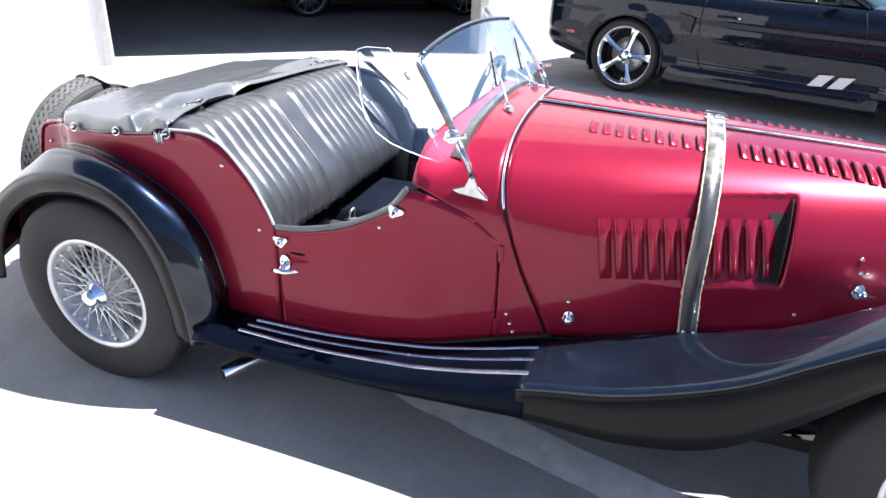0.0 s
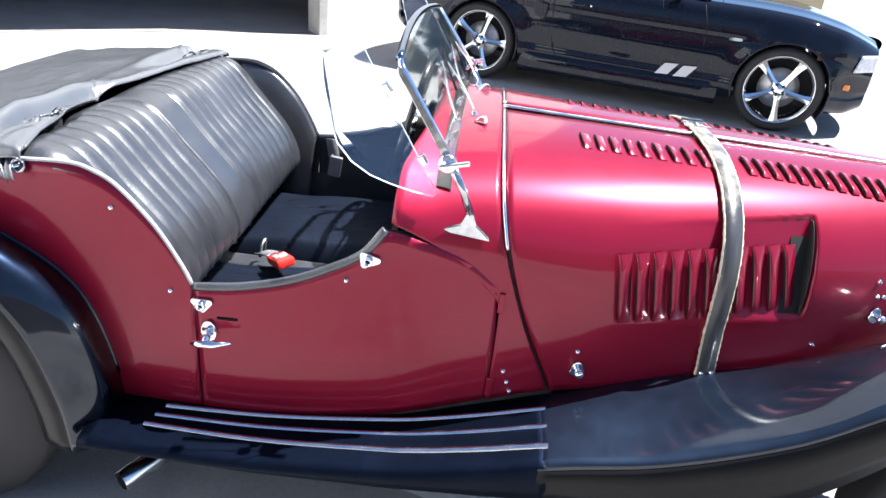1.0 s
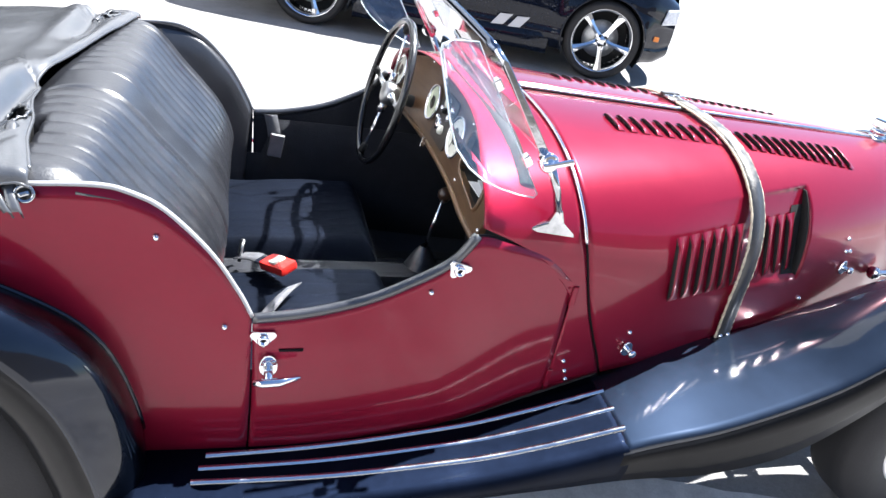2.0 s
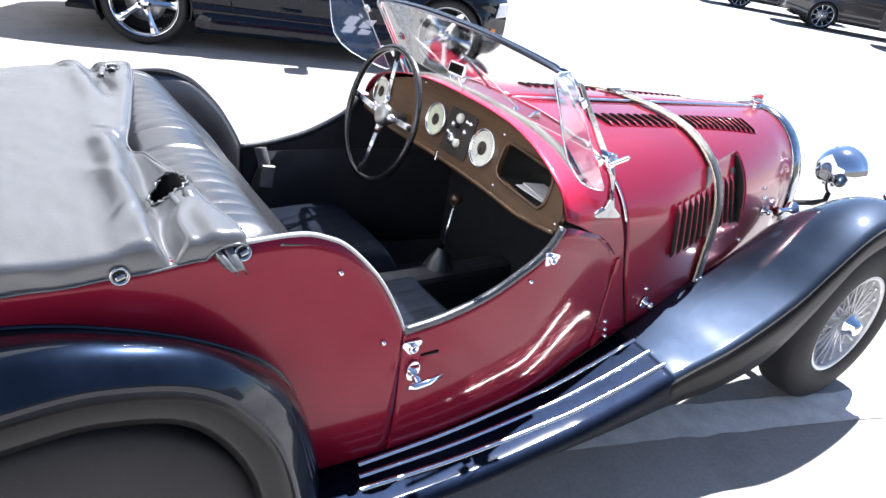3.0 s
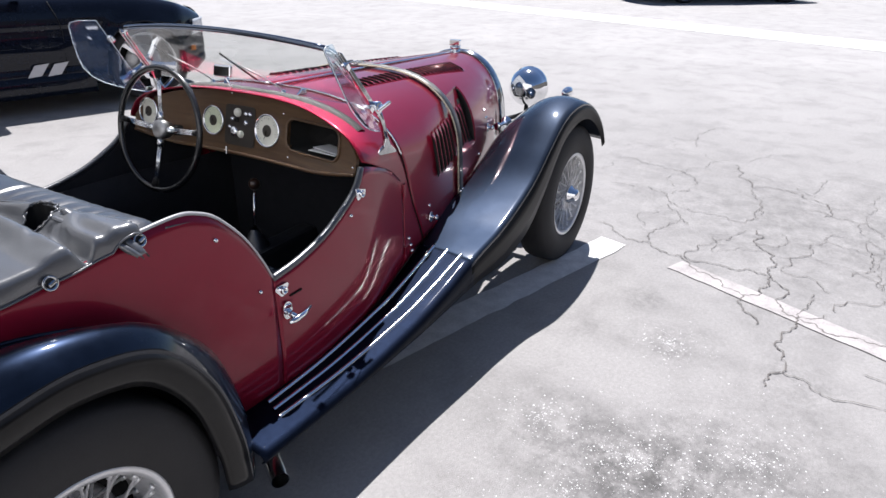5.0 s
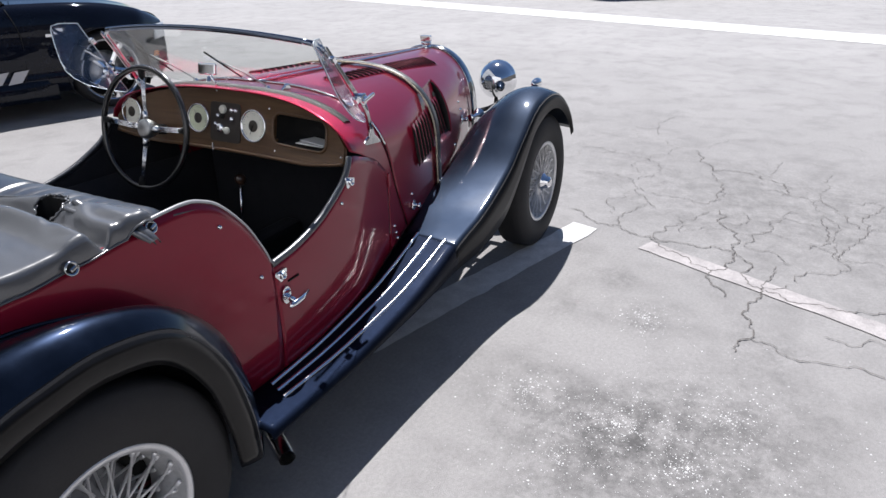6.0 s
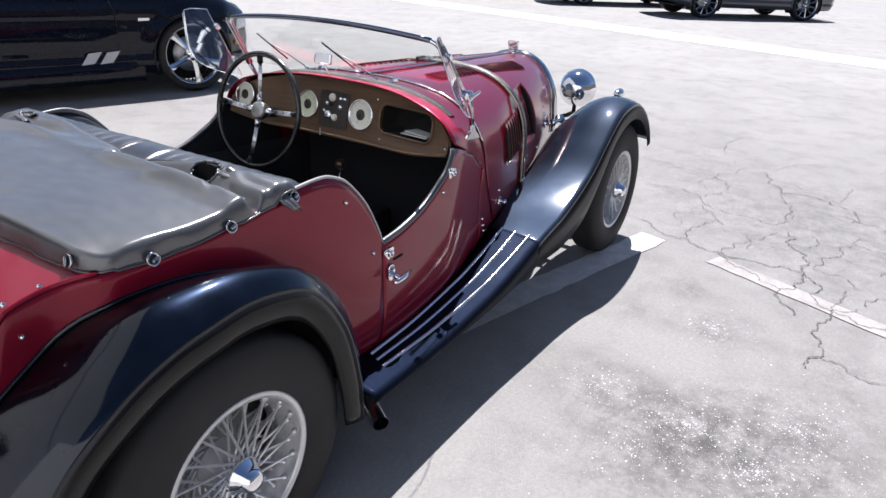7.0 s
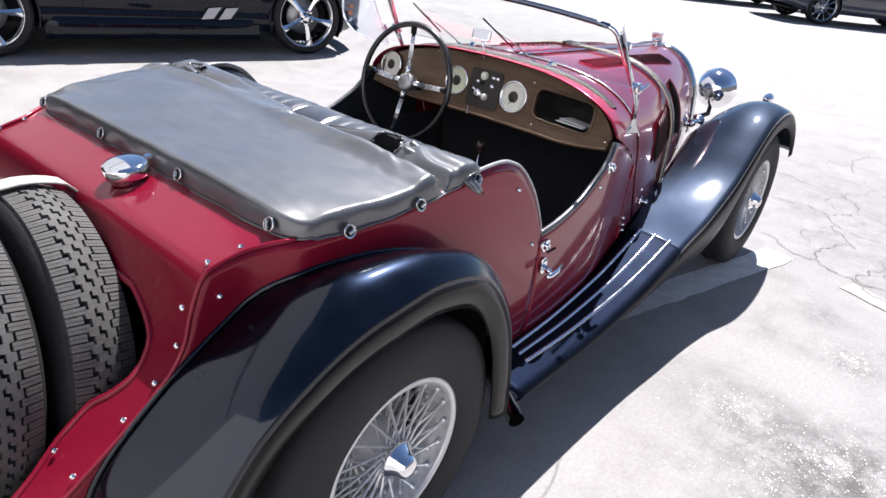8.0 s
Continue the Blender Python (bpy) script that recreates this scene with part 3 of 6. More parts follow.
TAIL = [(-0.286, 0.797), (-0.300, 0.789), (-0.311, 0.774), (-0.320, 0.752), (-0.333, 0.712), (-0.349, 0.656), (-0.394, 0.596), (-0.516, 0.496), (-0.73, 0.345), (-0.82, 0.28)]
QUARTER_TOP = [(-0.286, 0.797), (-0.24, 0.809), (-0.15, 0.827), (0.1, 0.848), (0.28, 0.872), (0.389, 0.878), (0.44, 0.867), (0.488, 0.840), (0.554, 0.768), (0.602, 0.688), (0.6262, 0.635)]
DOOR_TOP = [(0.628, 0.628), (0.726, 0.640), (0.834, 0.668), (0.921, 0.708), (0.988, 0.750), (1.03, 0.806), (1.10, 0.792), (1.20, 0.752), (1.275, 0.69)]
SEAM = curve([(0.30, 1.45), (0.426, 1.414), (0.662, 1.323), (0.814, 1.273), (0.917, 1.255), (0.99, 1.25)])
COWL_REAR = curve([(0.30, 1.287), (0.67, 1.285), (0.70, 1.268), (0.755, 1.205), (0.795, 1.105), (0.81, 1.04), (0.9, 1.042), (0.93, 1.055), (0.965, 1.088)])

for side in (-1, 1):
    q_net = coons(QUARTER_TOP, [(-0.82, 0.28), (-0.3, 0.28), (0.3, 0.27), (0.6262, 0.285)], TAIL[::-1], [(0.6262, 0.285), (0.628, 0.45), (0.6262, 0.635)], 60, 24)
    sheet("quarter_panel", skin(q_net, side), RED, car, thick=0.004)
    d_net = coons(DOOR_TOP, [(0.630, 0.287), (0.85, 0.305), (1.1, 0.345), (1.283, 0.392)], [(0.630, 0.287), (0.632, 0.45), (0.628, 0.628)], [(1.283, 0.392), (1.283, 0.55), (1.275, 0.69)], 50, 20)
    sheet("door", skin(d_net, side), RED, car, thick=0.004)
    for net, name in ((q_net, "inner_quarter"), (d_net, "door_lining")):
        sheet(name, skin(net, side, 0.010), CARPET, car, "black inner lining", thick=0.004)
    # bonnet half, from the seam to the radiator
    rows = []
    for u in np.r_[np.linspace(0, 0.50, 36), np.linspace(0.51, 0.65, 44), np.linspace(0.66, 1, 24)]:
        row = []
        for q in np.r_[np.linspace(0.0, 0.34, 10), np.linspace(0.36, 0.80, 56), np.linspace(0.82, 0.97, 14), 0.983, 0.994]:
            x0 = SEAM(profile(1.28, q)[1]) + 0.006
            p = on_body(x0 + (2.475 - x0) * u, q, side)
            p[1] -= side * sunk(p[0], p[2])
            row.append(p)
        rows.append(row)
    bonnet = sheet("bonnet_half", rows, RED, car, thick=0.003)
    # flat black sheets over the step and floor at the panel's deep end
    rows = []
    for z in np.linspace(0.652, 0.852, 24):
        y, d = float(W(1.971)) * (1 - min((z - ZS(1.971)) / (ZT(1.971) - ZS(1.971)), 1) ** NEXP(1.971)) ** (1 / NEXP(1.971)), sunk(1.971, z)
        rows.append([(1.971 + 0.002 * v, side * (y - d * (1 - 0.9 * v) + 0.001), z) for v in (0, 0.5, 1)])
    sheet("air_outlet", rows, DARK, bonnet, "flat black sheet at the deep end of the louvred panel", thick=0.002)
    rows = []
    for x in np.linspace(1.925, 1.970, 8):
        row = []
        for z in np.linspace(0.652, 0.818, 30):
            y = float(W(x)) * (1 - max(min((z - ZS(x)) / (ZT(x) - ZS(x)), 1), 0) ** NEXP(x)) ** (1 / NEXP(x))
            row.append((x, side * (y - sunk(x, z) + 0.0022 - 0.004 * (sunk(x, z) < 0.004)), z))
        rows.append(row)
    sheet("air_outlet", rows, DARK, bonnet, "flat black sheet at the deep end of the louvred panel", thick=0)

rows = []
for u in np.linspace(0, 1, 14):
    row = []
    for s in np.linspace(-1, 1, 91):
        q, side = 1 - abs(s), (-1 if s < 0 else 1)
        z0 = profile(1.12, q)[1]
        x0, x1 = COWL_REAR(z0), SEAM(profile(1.28, q)[1])
        row.append(on_body(x0 + (x1 - x0) * u, q, side))
    rows.append(row)
sheet("scuttle", rows, RED, car, thick=0.004)

# deck and tail, with the well into which the spare wheels sink
WELL_W = curve([(0.28, 0.362), (0.444, 0.342), (0.50, 0.324), (0.532, 0.326), (0.56, 0.352), (0.59, 0.367), (0.637, 0.352), (0.665, 0.318), (0.70, 0.262)])


def in_well(y, z):
    return z < 0.70 and abs(y) < WELL_W(z)


tail_line = spline([(-0.05, 0.838), (-0.15, 0.829), (-0.22, 0.814)] + TAIL, 110)
bm = bmesh.new()
vv = {}
for i, (x, z) in enumerate(tail_line):
    w = halfwidth(x, z) - 0.004
    for j in range(121):
        s = -1 + j / 60
        vv[i, j] = bm.verts.new((x, w * s, z + 0.003 * (1 - s * s) * min(max((x + 0.36) / 0.08, 0), 1)))
for i in range(109):
    for j in range(120):
        f = [vv[i, j], vv[i, j + 1], vv[i + 1, j + 1], vv[i + 1, j]]
        c = sum((v.co for v in f), Vector()) / 4
        if not in_well(c.y, c.z):
            bm.faces.new(f).smooth = True
bmesh.ops.delete(bm, geom=[v for v in bm.verts if not v.link_faces], context="VERTS")
tp = part("tail_panel", bm, RED, car)
so = tp.modifiers.new("thickness", "SOLIDIFY")
so.thickness, so.offset = 0.004, 0
lip = [(float(WELL_W(z)), z) for z in np.linspace(0.30, 0.70, 56)]
lip = lip + [(-y, z) for y, z in lip[::-1]]
tz, tx = tail_line[::-1, 1], tail_line[::-1, 0]
part("well_edge", tube([(float(np.interp(z, tz, tx)) - 0.001, y, z) for y, z in lip], 0.0075, 8), RED, car, "rolled maroon edge of the spare wheel well")
rows = [[(x + 0.11, 0.42 * s, z - 0.02) for s in np.linspace(-1, 1, 5)] for x, z in tail_line[30:]]
sheet("spare_well", rows, DARK, car, "dark well for the spare wheels", thick=0.003)
for side in (-1, 1):
    rows = [[(x + d, side * 0.415, z - 0.015) for d in (0.0, 0.05, 0.11)] for x, z in tail_line[34:]]
    sheet("spare_well_side", rows, DARK, car, thick=0.003)

# ---- wings and running boards
OUT = 0.69
WING = np.array([
    (1.400, 0.478, 0.405, 0.003, 0.391),
    (1.425, 0.478, 0.413, 0.003, 0.398), (1.65, 0.43, 0.462, 0.005, 0.445), (1.88, 0.405, 0.50, 0.02, 0.535), (2.03, 0.38, 0.53, 0.045, 0.635),
    (2.15, 0.36, 0.56, 0.065, 0.715), (2.25, 0.345, 0.585, 0.075, 0.752), (2.38, 0.34, 0.60, 0.08, 0.762), (2.5, 0.345, 0.60, 0.07, 0.732),
    (2.6, 0.365, 0.58, 0.055, 0.675), (2.68, 0.395, 0.54, 0.035, 0.60), (2.73, 0.42, 0.50, 0.015, 0.52)])
SKIRT = curve([(0.4, 0.02), (0.8, 0.03), (1.1, 0.05), (1.3, 0.08), (1.5, 0.12), (1.7, 0.165), (1.87, 0.19), (2.0, 0.18), (2.1, 0.15), (2.2, 0.11), (2.4, 0.075), (2.6, 0.05), (2.75, 0.03)])
REAR_OUT = [(0.39, 0.24, 0.675), (0.378, 0.38, 0.675), (0.325, 0.56, 0.675), (0.215, 0.70, 0.675), (0.064, 0.748, 0.675), (-0.067, 0.739, 0.673), (-0.160, 0.712, 0.664), (-0.253, 0.664, 0.656), (-0.370, 0.571, 0.646), (-0.450, 0.44, 0.64), (-0.485, 0.28, 0.64)]
REAR_IN = [(0.44, 0.27), (0.43, 0.42), (0.37, 0.59), (0.24, 0.69), (0.06, 0.757), (-0.09, 0.768), (-0.176, 0.746), (-0.28, 0.678), (-0.405, 0.586), (-0.52, 0.468), (-0.575, 0.31)]
BOARD_Z = curve([(0.40, 0.296), (0.71, 0.292), (1.07, 0.318), (1.25, 0.352), (1.43, 0.398), (1.6, 0.435)])


def edge_roll(y, z, drop, side):
    """The turned-down edge of a wing, from its crease downwards."""
    return [(side * (y + 0.006), z - 0.010), (side * (y + 0.006), z - 0.35 * drop - 0.006), (side * (y + 0.002), z - 0.7 * drop), (side * (y - 0.004), z - drop)]


for side in (-1, 1):
    rows = []
    for x, yi, zi, cr, zo in spline(WING, 56):
        row = []
        k = min(1, max(0, (1.62 - x) / 0.19))
        k = k * k * (3 - 2 * k)
        zo, yi = BOARD_Z(min(x, 1.6)) * k + zo * (1 - k), (W(x) - 0.006) * k + yi * (1 - k)
        for v in np.linspace(0, 1, 18):
            e = v * v * (3 - 2 * v)
            zb = zo - 0.0008 + 0.0017 * min(1, max(0, (x - 1.400) / 0.025)) + 0.012 * (1 - v) + 0.006 * math.sin(math.pi * v)
            zw = zi + (zo - zi) * (0.4 * v + 0.6 * e) + cr * math.sin(math.pi * v**0.85)
            row.append((x, side * (yi + (OUT - yi) * v), zb * k + zw * (1 - k)))
        row += [(x, y, z) for y, z in edge_roll(OUT, zo, SKIRT(x), side)]
        rows.append(row)
    fw = sheet("front_wing", [r[:19] for r in rows], HAZY_BLACK, car, "worn black swept front wing", thick=0.004)
    sheet("wing_edge", [r[18:] for r in rows], EDGE_BLACK, fw, "dull black turned edge of the wing", thick=0.004)
    rows = []
    for x in np.linspace(0.405, 1.425, 40):
        zo = BOARD_Z(x)
        yi = min(0.53, W(x) - 0.006)
        row = [(x, side * (yi + (OUT - yi) * v), zo + 0.012 * (1 - v) + 0.006 * math.sin(math.pi * v)) for v in np.linspace(0, 1, 10)]
        row += [(x, y, z) for y, z in edge_roll(OUT, zo, SKIRT(x), side)]
        rows.append(row)
    board = sheet("running_board", rows, MAT_BLACK, car, "black running board with bright tread strips", thick=0.004)
    for k in range(3):
        line = [(x, side * (0.568 + 0.031 * k + (0.53 + 0.057 * k - 0.568 - 0.031 * k) * ((x - 0.55 + 0.012 * k) / 0.87)), BOARD_Z(x) + 0.016 - 0.002 * k) for x in np.linspace(0.55 - 0.012 * k, 1.42, 40)]
        P = []
        for x, y, z in line:
            P.append([(x, y - 0.0075, z - 0.004), (x, y - 0.0065, z + 0.002), (x, y - 0.003, z + 0.0055), (x, y + 0.003, z + 0.0055), (x, y + 0.0065, z + 0.002), (x, y + 0.0075, z - 0.004)])
        sheet("tread_strip", P, ALU, board, "polished aluminium tread strip", thick=0)
    O, I = spline(REAR_OUT, 60), spline(REAR_IN, 60)
    rows = []
    for (xo, zo, yo), (xi, zi) in zip(O, I):
        yi, row = halfwidth(xi, zi) - 0.01, []
        rad = np.array([xo, zo - 0.33])
        rad /= np.linalg.norm(rad)
        flat = min(1, max(0, (-0.08 - xo) / 0.14))
        flat = flat * flat * (3 - 2 * flat)
        for v in np.linspace(0, 1, 16):
            h = (0.034 - 0.022 * flat) * math.sin(math.pi * v ** (1.5 + 0.2 * flat))
            e = v * v * (3 - 2 * v) * (1 - flat) + v**1.25 * flat
            row.append((xi + (xo - xi) * e + rad[0] * h, side * (yi + (yo - yi) * v), zi + (zo - zi) * e + rad[1] * h))
        for dy, dr in ((0.007, 0.010), (0.008, 0.034), (0.005, 0.058), (-0.002, 0.076)):
            row.append((xo - rad[0] * dr, side * (yo + dy), zo - rad[1] * dr))
        rows.append(row)
    part("wing_bead", tube([(x, side * (halfwidth(x, z) + 0.001), z + 0.004) for x, z in I[4:-4]], 0.0055, 6), BLACK, car, "black beading between wing and body")
    rw = sheet("rear_wing", [r[:17] for r in rows], BLACK, car, "glossy black rear wing", thick=0.004)
    sheet("wing_edge", [r[16:] for r in rows], LIP_BLACK, rw, "glossy black turned edge of the wing", thick=0.004)


for side in (-1, 1):
    # black inner arch on the body side behind each rear wheel
    ring = spline(REAR_IN, 40)
    rows = [[(x * k, side * (halfwidth(x * k, 0.30 + (z - 0.30) * k) + 0.004), 0.30 + (z - 0.30) * k) for k in (0.975, 0.75, 0.5, 0.25, 0.02)] for x, z in ring]
    sheet("inner_arch", rows, DARK, car, thick=0)

# ---- wire wheels
BARREL = shader("dull_silver_paint", (0.60, 0.60, 0.605), 0.45, metal=0.4, vary=0.2, scale=30)
DRUM = shader("dusty_brake_drum", (0.24, 0.24, 0.245), 0.5, metal=0.5, vary=0.3, scale=20)
def tyre_profile(r, w, rim):
    return [(-w * 0.40, rim), (-w * 0.47, rim + 0.012), (-w * 0.5, rim + (r - rim) * 0.45), (-w * 0.485, rim + (r - rim) * 0.7), (-w * 0.42, r - 0.014), (-w * 0.36, r - 0.004), (-w * 0.2, r),
            (w * 0.2, r), (w * 0.36, r - 0.004), (w * 0.42, r - 0.014), (w * 0.485, rim + (r - rim) * 0.7), (w * 0.5, rim + (r - rim) * 0.45), (w * 0.47, rim + 0.012), (w * 0.40, rim)]


R_T, R_RIM = 0.325, 0.192
spoke_mesh = spun([(0, 0.0), (0, 0.0038), (0.04, 0.0032), (0.90, 0.0031), (0.905, 0.0058), (0.96, 0.0062), (1.0, 0.0062), (1.0, 0)], 6, "z")
spoke_mesh.materials.append(SPOKE)


def wire_wheel(parent, m):
    """Outer face towards -y."""
    rim = part("wheel", spun([(-0.060, 0.178), (-0.066, 0.190), (-0.063, 0.199), (-0.056, 0.197), (-0.05, 0.19), (0.05, 0.19), (0.06, 0.199), (0.066, 0.19), (0.058, 0.186), (-0.045, 0.185), (-0.060, 0.178)], 72), WIRE, parent, "silver wire-spoked wheel with a black tyre", m)
    part("rim_barrel", spun([(-0.060, 0.1785), (-0.045, 0.178), (-0.03, 0.173), (-0.012, 0.162), (0.03, 0.160), (0.05, 0.176), (0.06, 0.186)], 72), BARREL, rim, "dull silver rim barrel")
    part("tyre", spun(tyre_profile(R_T, 0.150, R_RIM), 72), RUBBER, rim, "black rubber tyre")
    part("hub", spun([(-0.060, 0.0), (-0.060, 0.030), (-0.052, 0.036), (-0.03, 0.038), (0.0, 0.05), (0.03, 0.062), (0.05, 0.066), (0.05, 0.0)], 28), WIRE, rim)
    part("brake_drum", spun([(0.018, 0.0), (0.018, 0.118), (0.03, 0.126), (0.075, 0.128), (0.08, 0.0)], 40), DRUM, rim)
    part("spinner", spun([(-0.106, 0.0), (-0.104, 0.016), (-0.099, 0.024), (-0.088, 0.029), (-0.075, 0.032), (-0.066, 0.043), (-0.058, 0.045), (-0.056, 0.0)], 28), CHROME, rim, "chrome knock-off hub spinner")
    for n_, y0, r0, y1, r1, twist in ((18, -0.050, 0.034, -0.046, 0.180, 40), (18, -0.046, 0.036, -0.030, 0.176, -40), (18, 0.022, 0.060, -0.008, 0.166, 42), (18, 0.028, 0.062, 0.008, 0.164, -42)):
        for k in range(n_):
            a0 = 2 * math.pi * (k + (0.5 if twist < 0 else 0)) / n_
            a1 = a0 + radians(twist)
            p0 = Vector((r0 * math.cos(a0), y0, r0 * math.sin(a0)))
            p1 = Vector((r1 * math.cos(a1), y1, r1 * math.sin(a1)))
            mm = (p1 - p0).to_track_quat("Z", "Y").to_matrix().to_4x4() @ Matrix.Diagonal((1, 1, (p1 - p0).length, 1))
            mm.translation = p0
            ob = new("spoke", spoke_mesh)
            ob.parent, ob.matrix_basis = rim, mm
    return rim


wheel = wire_wheel(car, pose(0.0, -0.588, 0.318))
copy_part(wheel, car, pose(2.44, -0.588, 0.318, 0, 17, 0))
copy_part(wheel, car, pose(0.0, 0.588, 0.318, 0, 40, 180))
copy_part(wheel, car, pose(2.44, 0.588, 0.318, 0, 65, 180))

# ==== cockpit, cover and tail ====


def box_part(name, lo, hi, material, parent, label="", bevel=0.008):
    lo, hi = np.array(lo, float), np.array(hi, float)
    s, c = hi - lo, (hi + lo) / 2
    return part(name, block(*s, bevel, at=tuple(c)), material, parent, label)


box_part("floor_pan", (0.0, -0.53, 0.225), (1.5, 0.53, 0.245), CARPET, car, "black carpeted floor", 0.003)
box_part("bulkhead", (1.36, -0.40, 0.24), (1.38, 0.40, 0.80), CARPET, car, "", 0.003)
box_part("rear_bulkhead", (0.10, -0.53, 0.24), (0.12, 0.53, 0.80), CARPET, car, "", 0.003)
box_part("undertray", (-0.6, -0.40, 0.20), (2.4, 0.40, 0.222), DARK, car, "", 0.003)
box_part("engine_block", (1.5, -0.22, 0.3), (2.40, 0.22, 0.62), DARK, car, "", 0.02)

# bench backrest with pleats
SEAT = spline([(0.190, 0.85), (0.225, 0.877), (0.27, 0.891), (0.32, 0.889), (0.357, 0.873), (0.391, 0.838), (0.428, 0.792), (0.478, 0.736), (0.525, 0.678), (0.555, 0.62), (0.568, 0.572), (0.566, 0.54), (0.548, 0.518), (0.51, 0.512)], 60)


def pleat(y):
    """Depth of the quilting across the seat."""
    d = 0.0
    for lo, hi in ((-0.46, -0.12), (0.015, 0.46)):
        if lo - 0.004 < y < hi + 0.004:
            f = (y - lo) / (hi - lo) * (7 if lo < 0 else 9)
            d = max(d, 0.0055 * (1 - abs(math.sin(math.pi * f))) ** 1.4)
    for seam in (-0.112, 0.007):
        d = max(d, 0.010 * math.exp(-(((y - seam) / 0.005) ** 2)))
    return d


ys = np.linspace(-0.535, 0.535, 321)
rows = []
for i, (x, z) in enumerate(SEAT):
    t = SEAT[min(i + 1, 59)] - SEAT[max(i - 1, 0)]
    n_ = np.array([-t[1], t[0]]) / np.linalg.norm(t)
    n_ = n_ if n_ @ [0.5, 0.6] > 0 else -n_
    fade = min(1, max(0, (i - 2) / 5)) * (0.6 + 0.4 * min(1, max(0, (i - 14) / 14))) * min(1, (59 - i) / 4)
    rows.append([(x - n_[0] * pleat(y) * fade + 0.006 * noise.noise((x * 6, y * 5, 0)) - 0.03 * max(0, (abs(y) - 0.5) / 0.035) ** 2 * 0.3, y, z - n_[1] * pleat(y) * fade + 0.004 * noise.noise((y * 7, x * 5, 3)) - 0.02 * max(0, (abs(y) - 0.49) / 0.045) ** 2 - (0.25 * math.exp(-(((abs(y) - 0.36) / 0.06) ** 4)) if x < 0.262 else 0)) for y in ys])
sheet("seat_back", rows, LEATHER, car, "black leather bench backrest with vertical pleats", thick=0)

for side in (-1, 1):
    rows = []
    for u in np.linspace(0, 1, 30):
        x = 0.455 + 0.53 * u
        row = []
        for v in np.linspace(0, 1, 101):
            y = 0.045 + 0.455 * v
            p = abs(math.sin(math.pi * (v - 0.12) / 0.76 * 7)) if 0.12 < v < 0.88 and 0.08 < u < 0.9 else 1.0
            edge = min(u / 0.09, (1 - u) / 0.12, v / 0.1, (1 - v) / 0.1, 1)
            z = 0.375 + 0.085 * (1 - (1 - edge) ** 2) - 0.0035 * (1 - p) ** 2 - 0.03 * (1 - u) + 0.008 * noise.noise((x * 7, y * 7 * side, 2))
            row.append((x, side * y, z))
        rows.append(row)
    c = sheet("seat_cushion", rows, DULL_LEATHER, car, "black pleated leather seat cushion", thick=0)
    box_part("seat_base", (0.47, side * 0.05 if side > 0 else -0.49, 0.24), (0.99, 0.49 if side > 0 else -0.05, 0.38), CARPET, car, "", 0.01)
box_part("transmission_tunnel", (0.45, -0.042, 0.24), (1.36, 0.042, 0.405), CARPET, car, "", 0.02)

for side in (-1, 1):
    sheet("kick_panel", [[(x, side * (W(x) - 0.022), z) for z in np.linspace(0.235, 0.62 if x > 0.66 else 0.5, 4)] for x in np.linspace(0.1, 1.44, 30)], CARPET, car, "", thick=0.004)
# gear lever
part("gear_gaiter", spun([(0.40, 0.05), (0.43, 0.036), (0.445, 0.028), (0.46, 0.018), (0.47, 0.012)], 16, "z"), LEATHER, car, "", pose(1.10, 0.02, 0))
lever = part("gear_lever", tube([(1.10, 0.02, 0.45), (1.115, 0.026, 0.53), (1.135, 0.034, 0.605)], 0.0055, 8), CHROME, car, "chrome gear lever")
part("gear_knob", spun([(-0.022, 0.0), (-0.02, 0.011), (-0.006, 0.02), (0.008, 0.02), (0.018, 0.012), (0.021, 0)], 16, "z"), shader("dark_wood_knob", (0.05, 0.025, 0.015), 0.3, coat=0.6), lever, "dark round knob", pose(1.137, 0.035, 0.624))

# belts
RED_PLASTIC = shader("red_plastic", (0.55, 0.02, 0.015), 0.35, vary=0.1, scale=20)
WEB = shader("grey_webbing", (0.09, 0.09, 0.10), 0.8, vary=0.3, scale=40, bump=0.6, bump_scale=300)


def ribbon(points, width, material, name, parent, label="", across=(0, 1, 0), thick=0.003):
    P = spline(points, 24)
    a = np.array(across, float) * width / 2
    return sheet(name, [[tuple(p - a), tuple(p), tuple(p + a)] for p in P], material, parent, label, thick=thick)


belt = thing("seat_belt", "black lap belt with a red plastic buckle on the bench", "seat belt")
ribbon([(0.60, -0.03, 0.452), (0.64, -0.06, 0.468), (0.67, -0.10, 0.476)], 0.045, WEB, "strap", belt, across=(0.7, 0.7, 0))
ribbon([(0.60, -0.44, 0.46), (0.64, -0.36, 0.470), (0.69, -0.26, 0.472), (0.73, -0.2, 0.474)], 0.045, WEB, "strap", belt, across=(0.8, 0.5, 0))
bk = part("buckle", block(0.085, 0.052, 0.024, 0.008), RED_PLASTIC, belt, "red plastic buckle", pose(0.692, -0.135, 0.49, 8, -12, -50))
part("release_button", block(0.024, 0.036, 0.008, 0.003, at=(0.0, 0, 0.013)), CREAM, bk, "pale release button")
part("tongue", block(0.03, 0.03, 0.004, 0.0015, at=(-0.055, 0, 0.0)), CHROME, bk)
belt2 = thing("seat_belt", "belt buckle hanging on the far door lining", "seat belt")
ribbon([(0.68, 0.515, 0.64), (0.69, 0.507, 0.60), (0.695, 0.505, 0.57)], 0.04, WEB, "strap", belt2, across=(1, 0, 0))
part("buckle", block(0.045, 0.016, 0.075, 0.004), STEEL, belt2, "dull metal buckle", pose(0.70, 0.50, 0.545, 0, 8, 0))
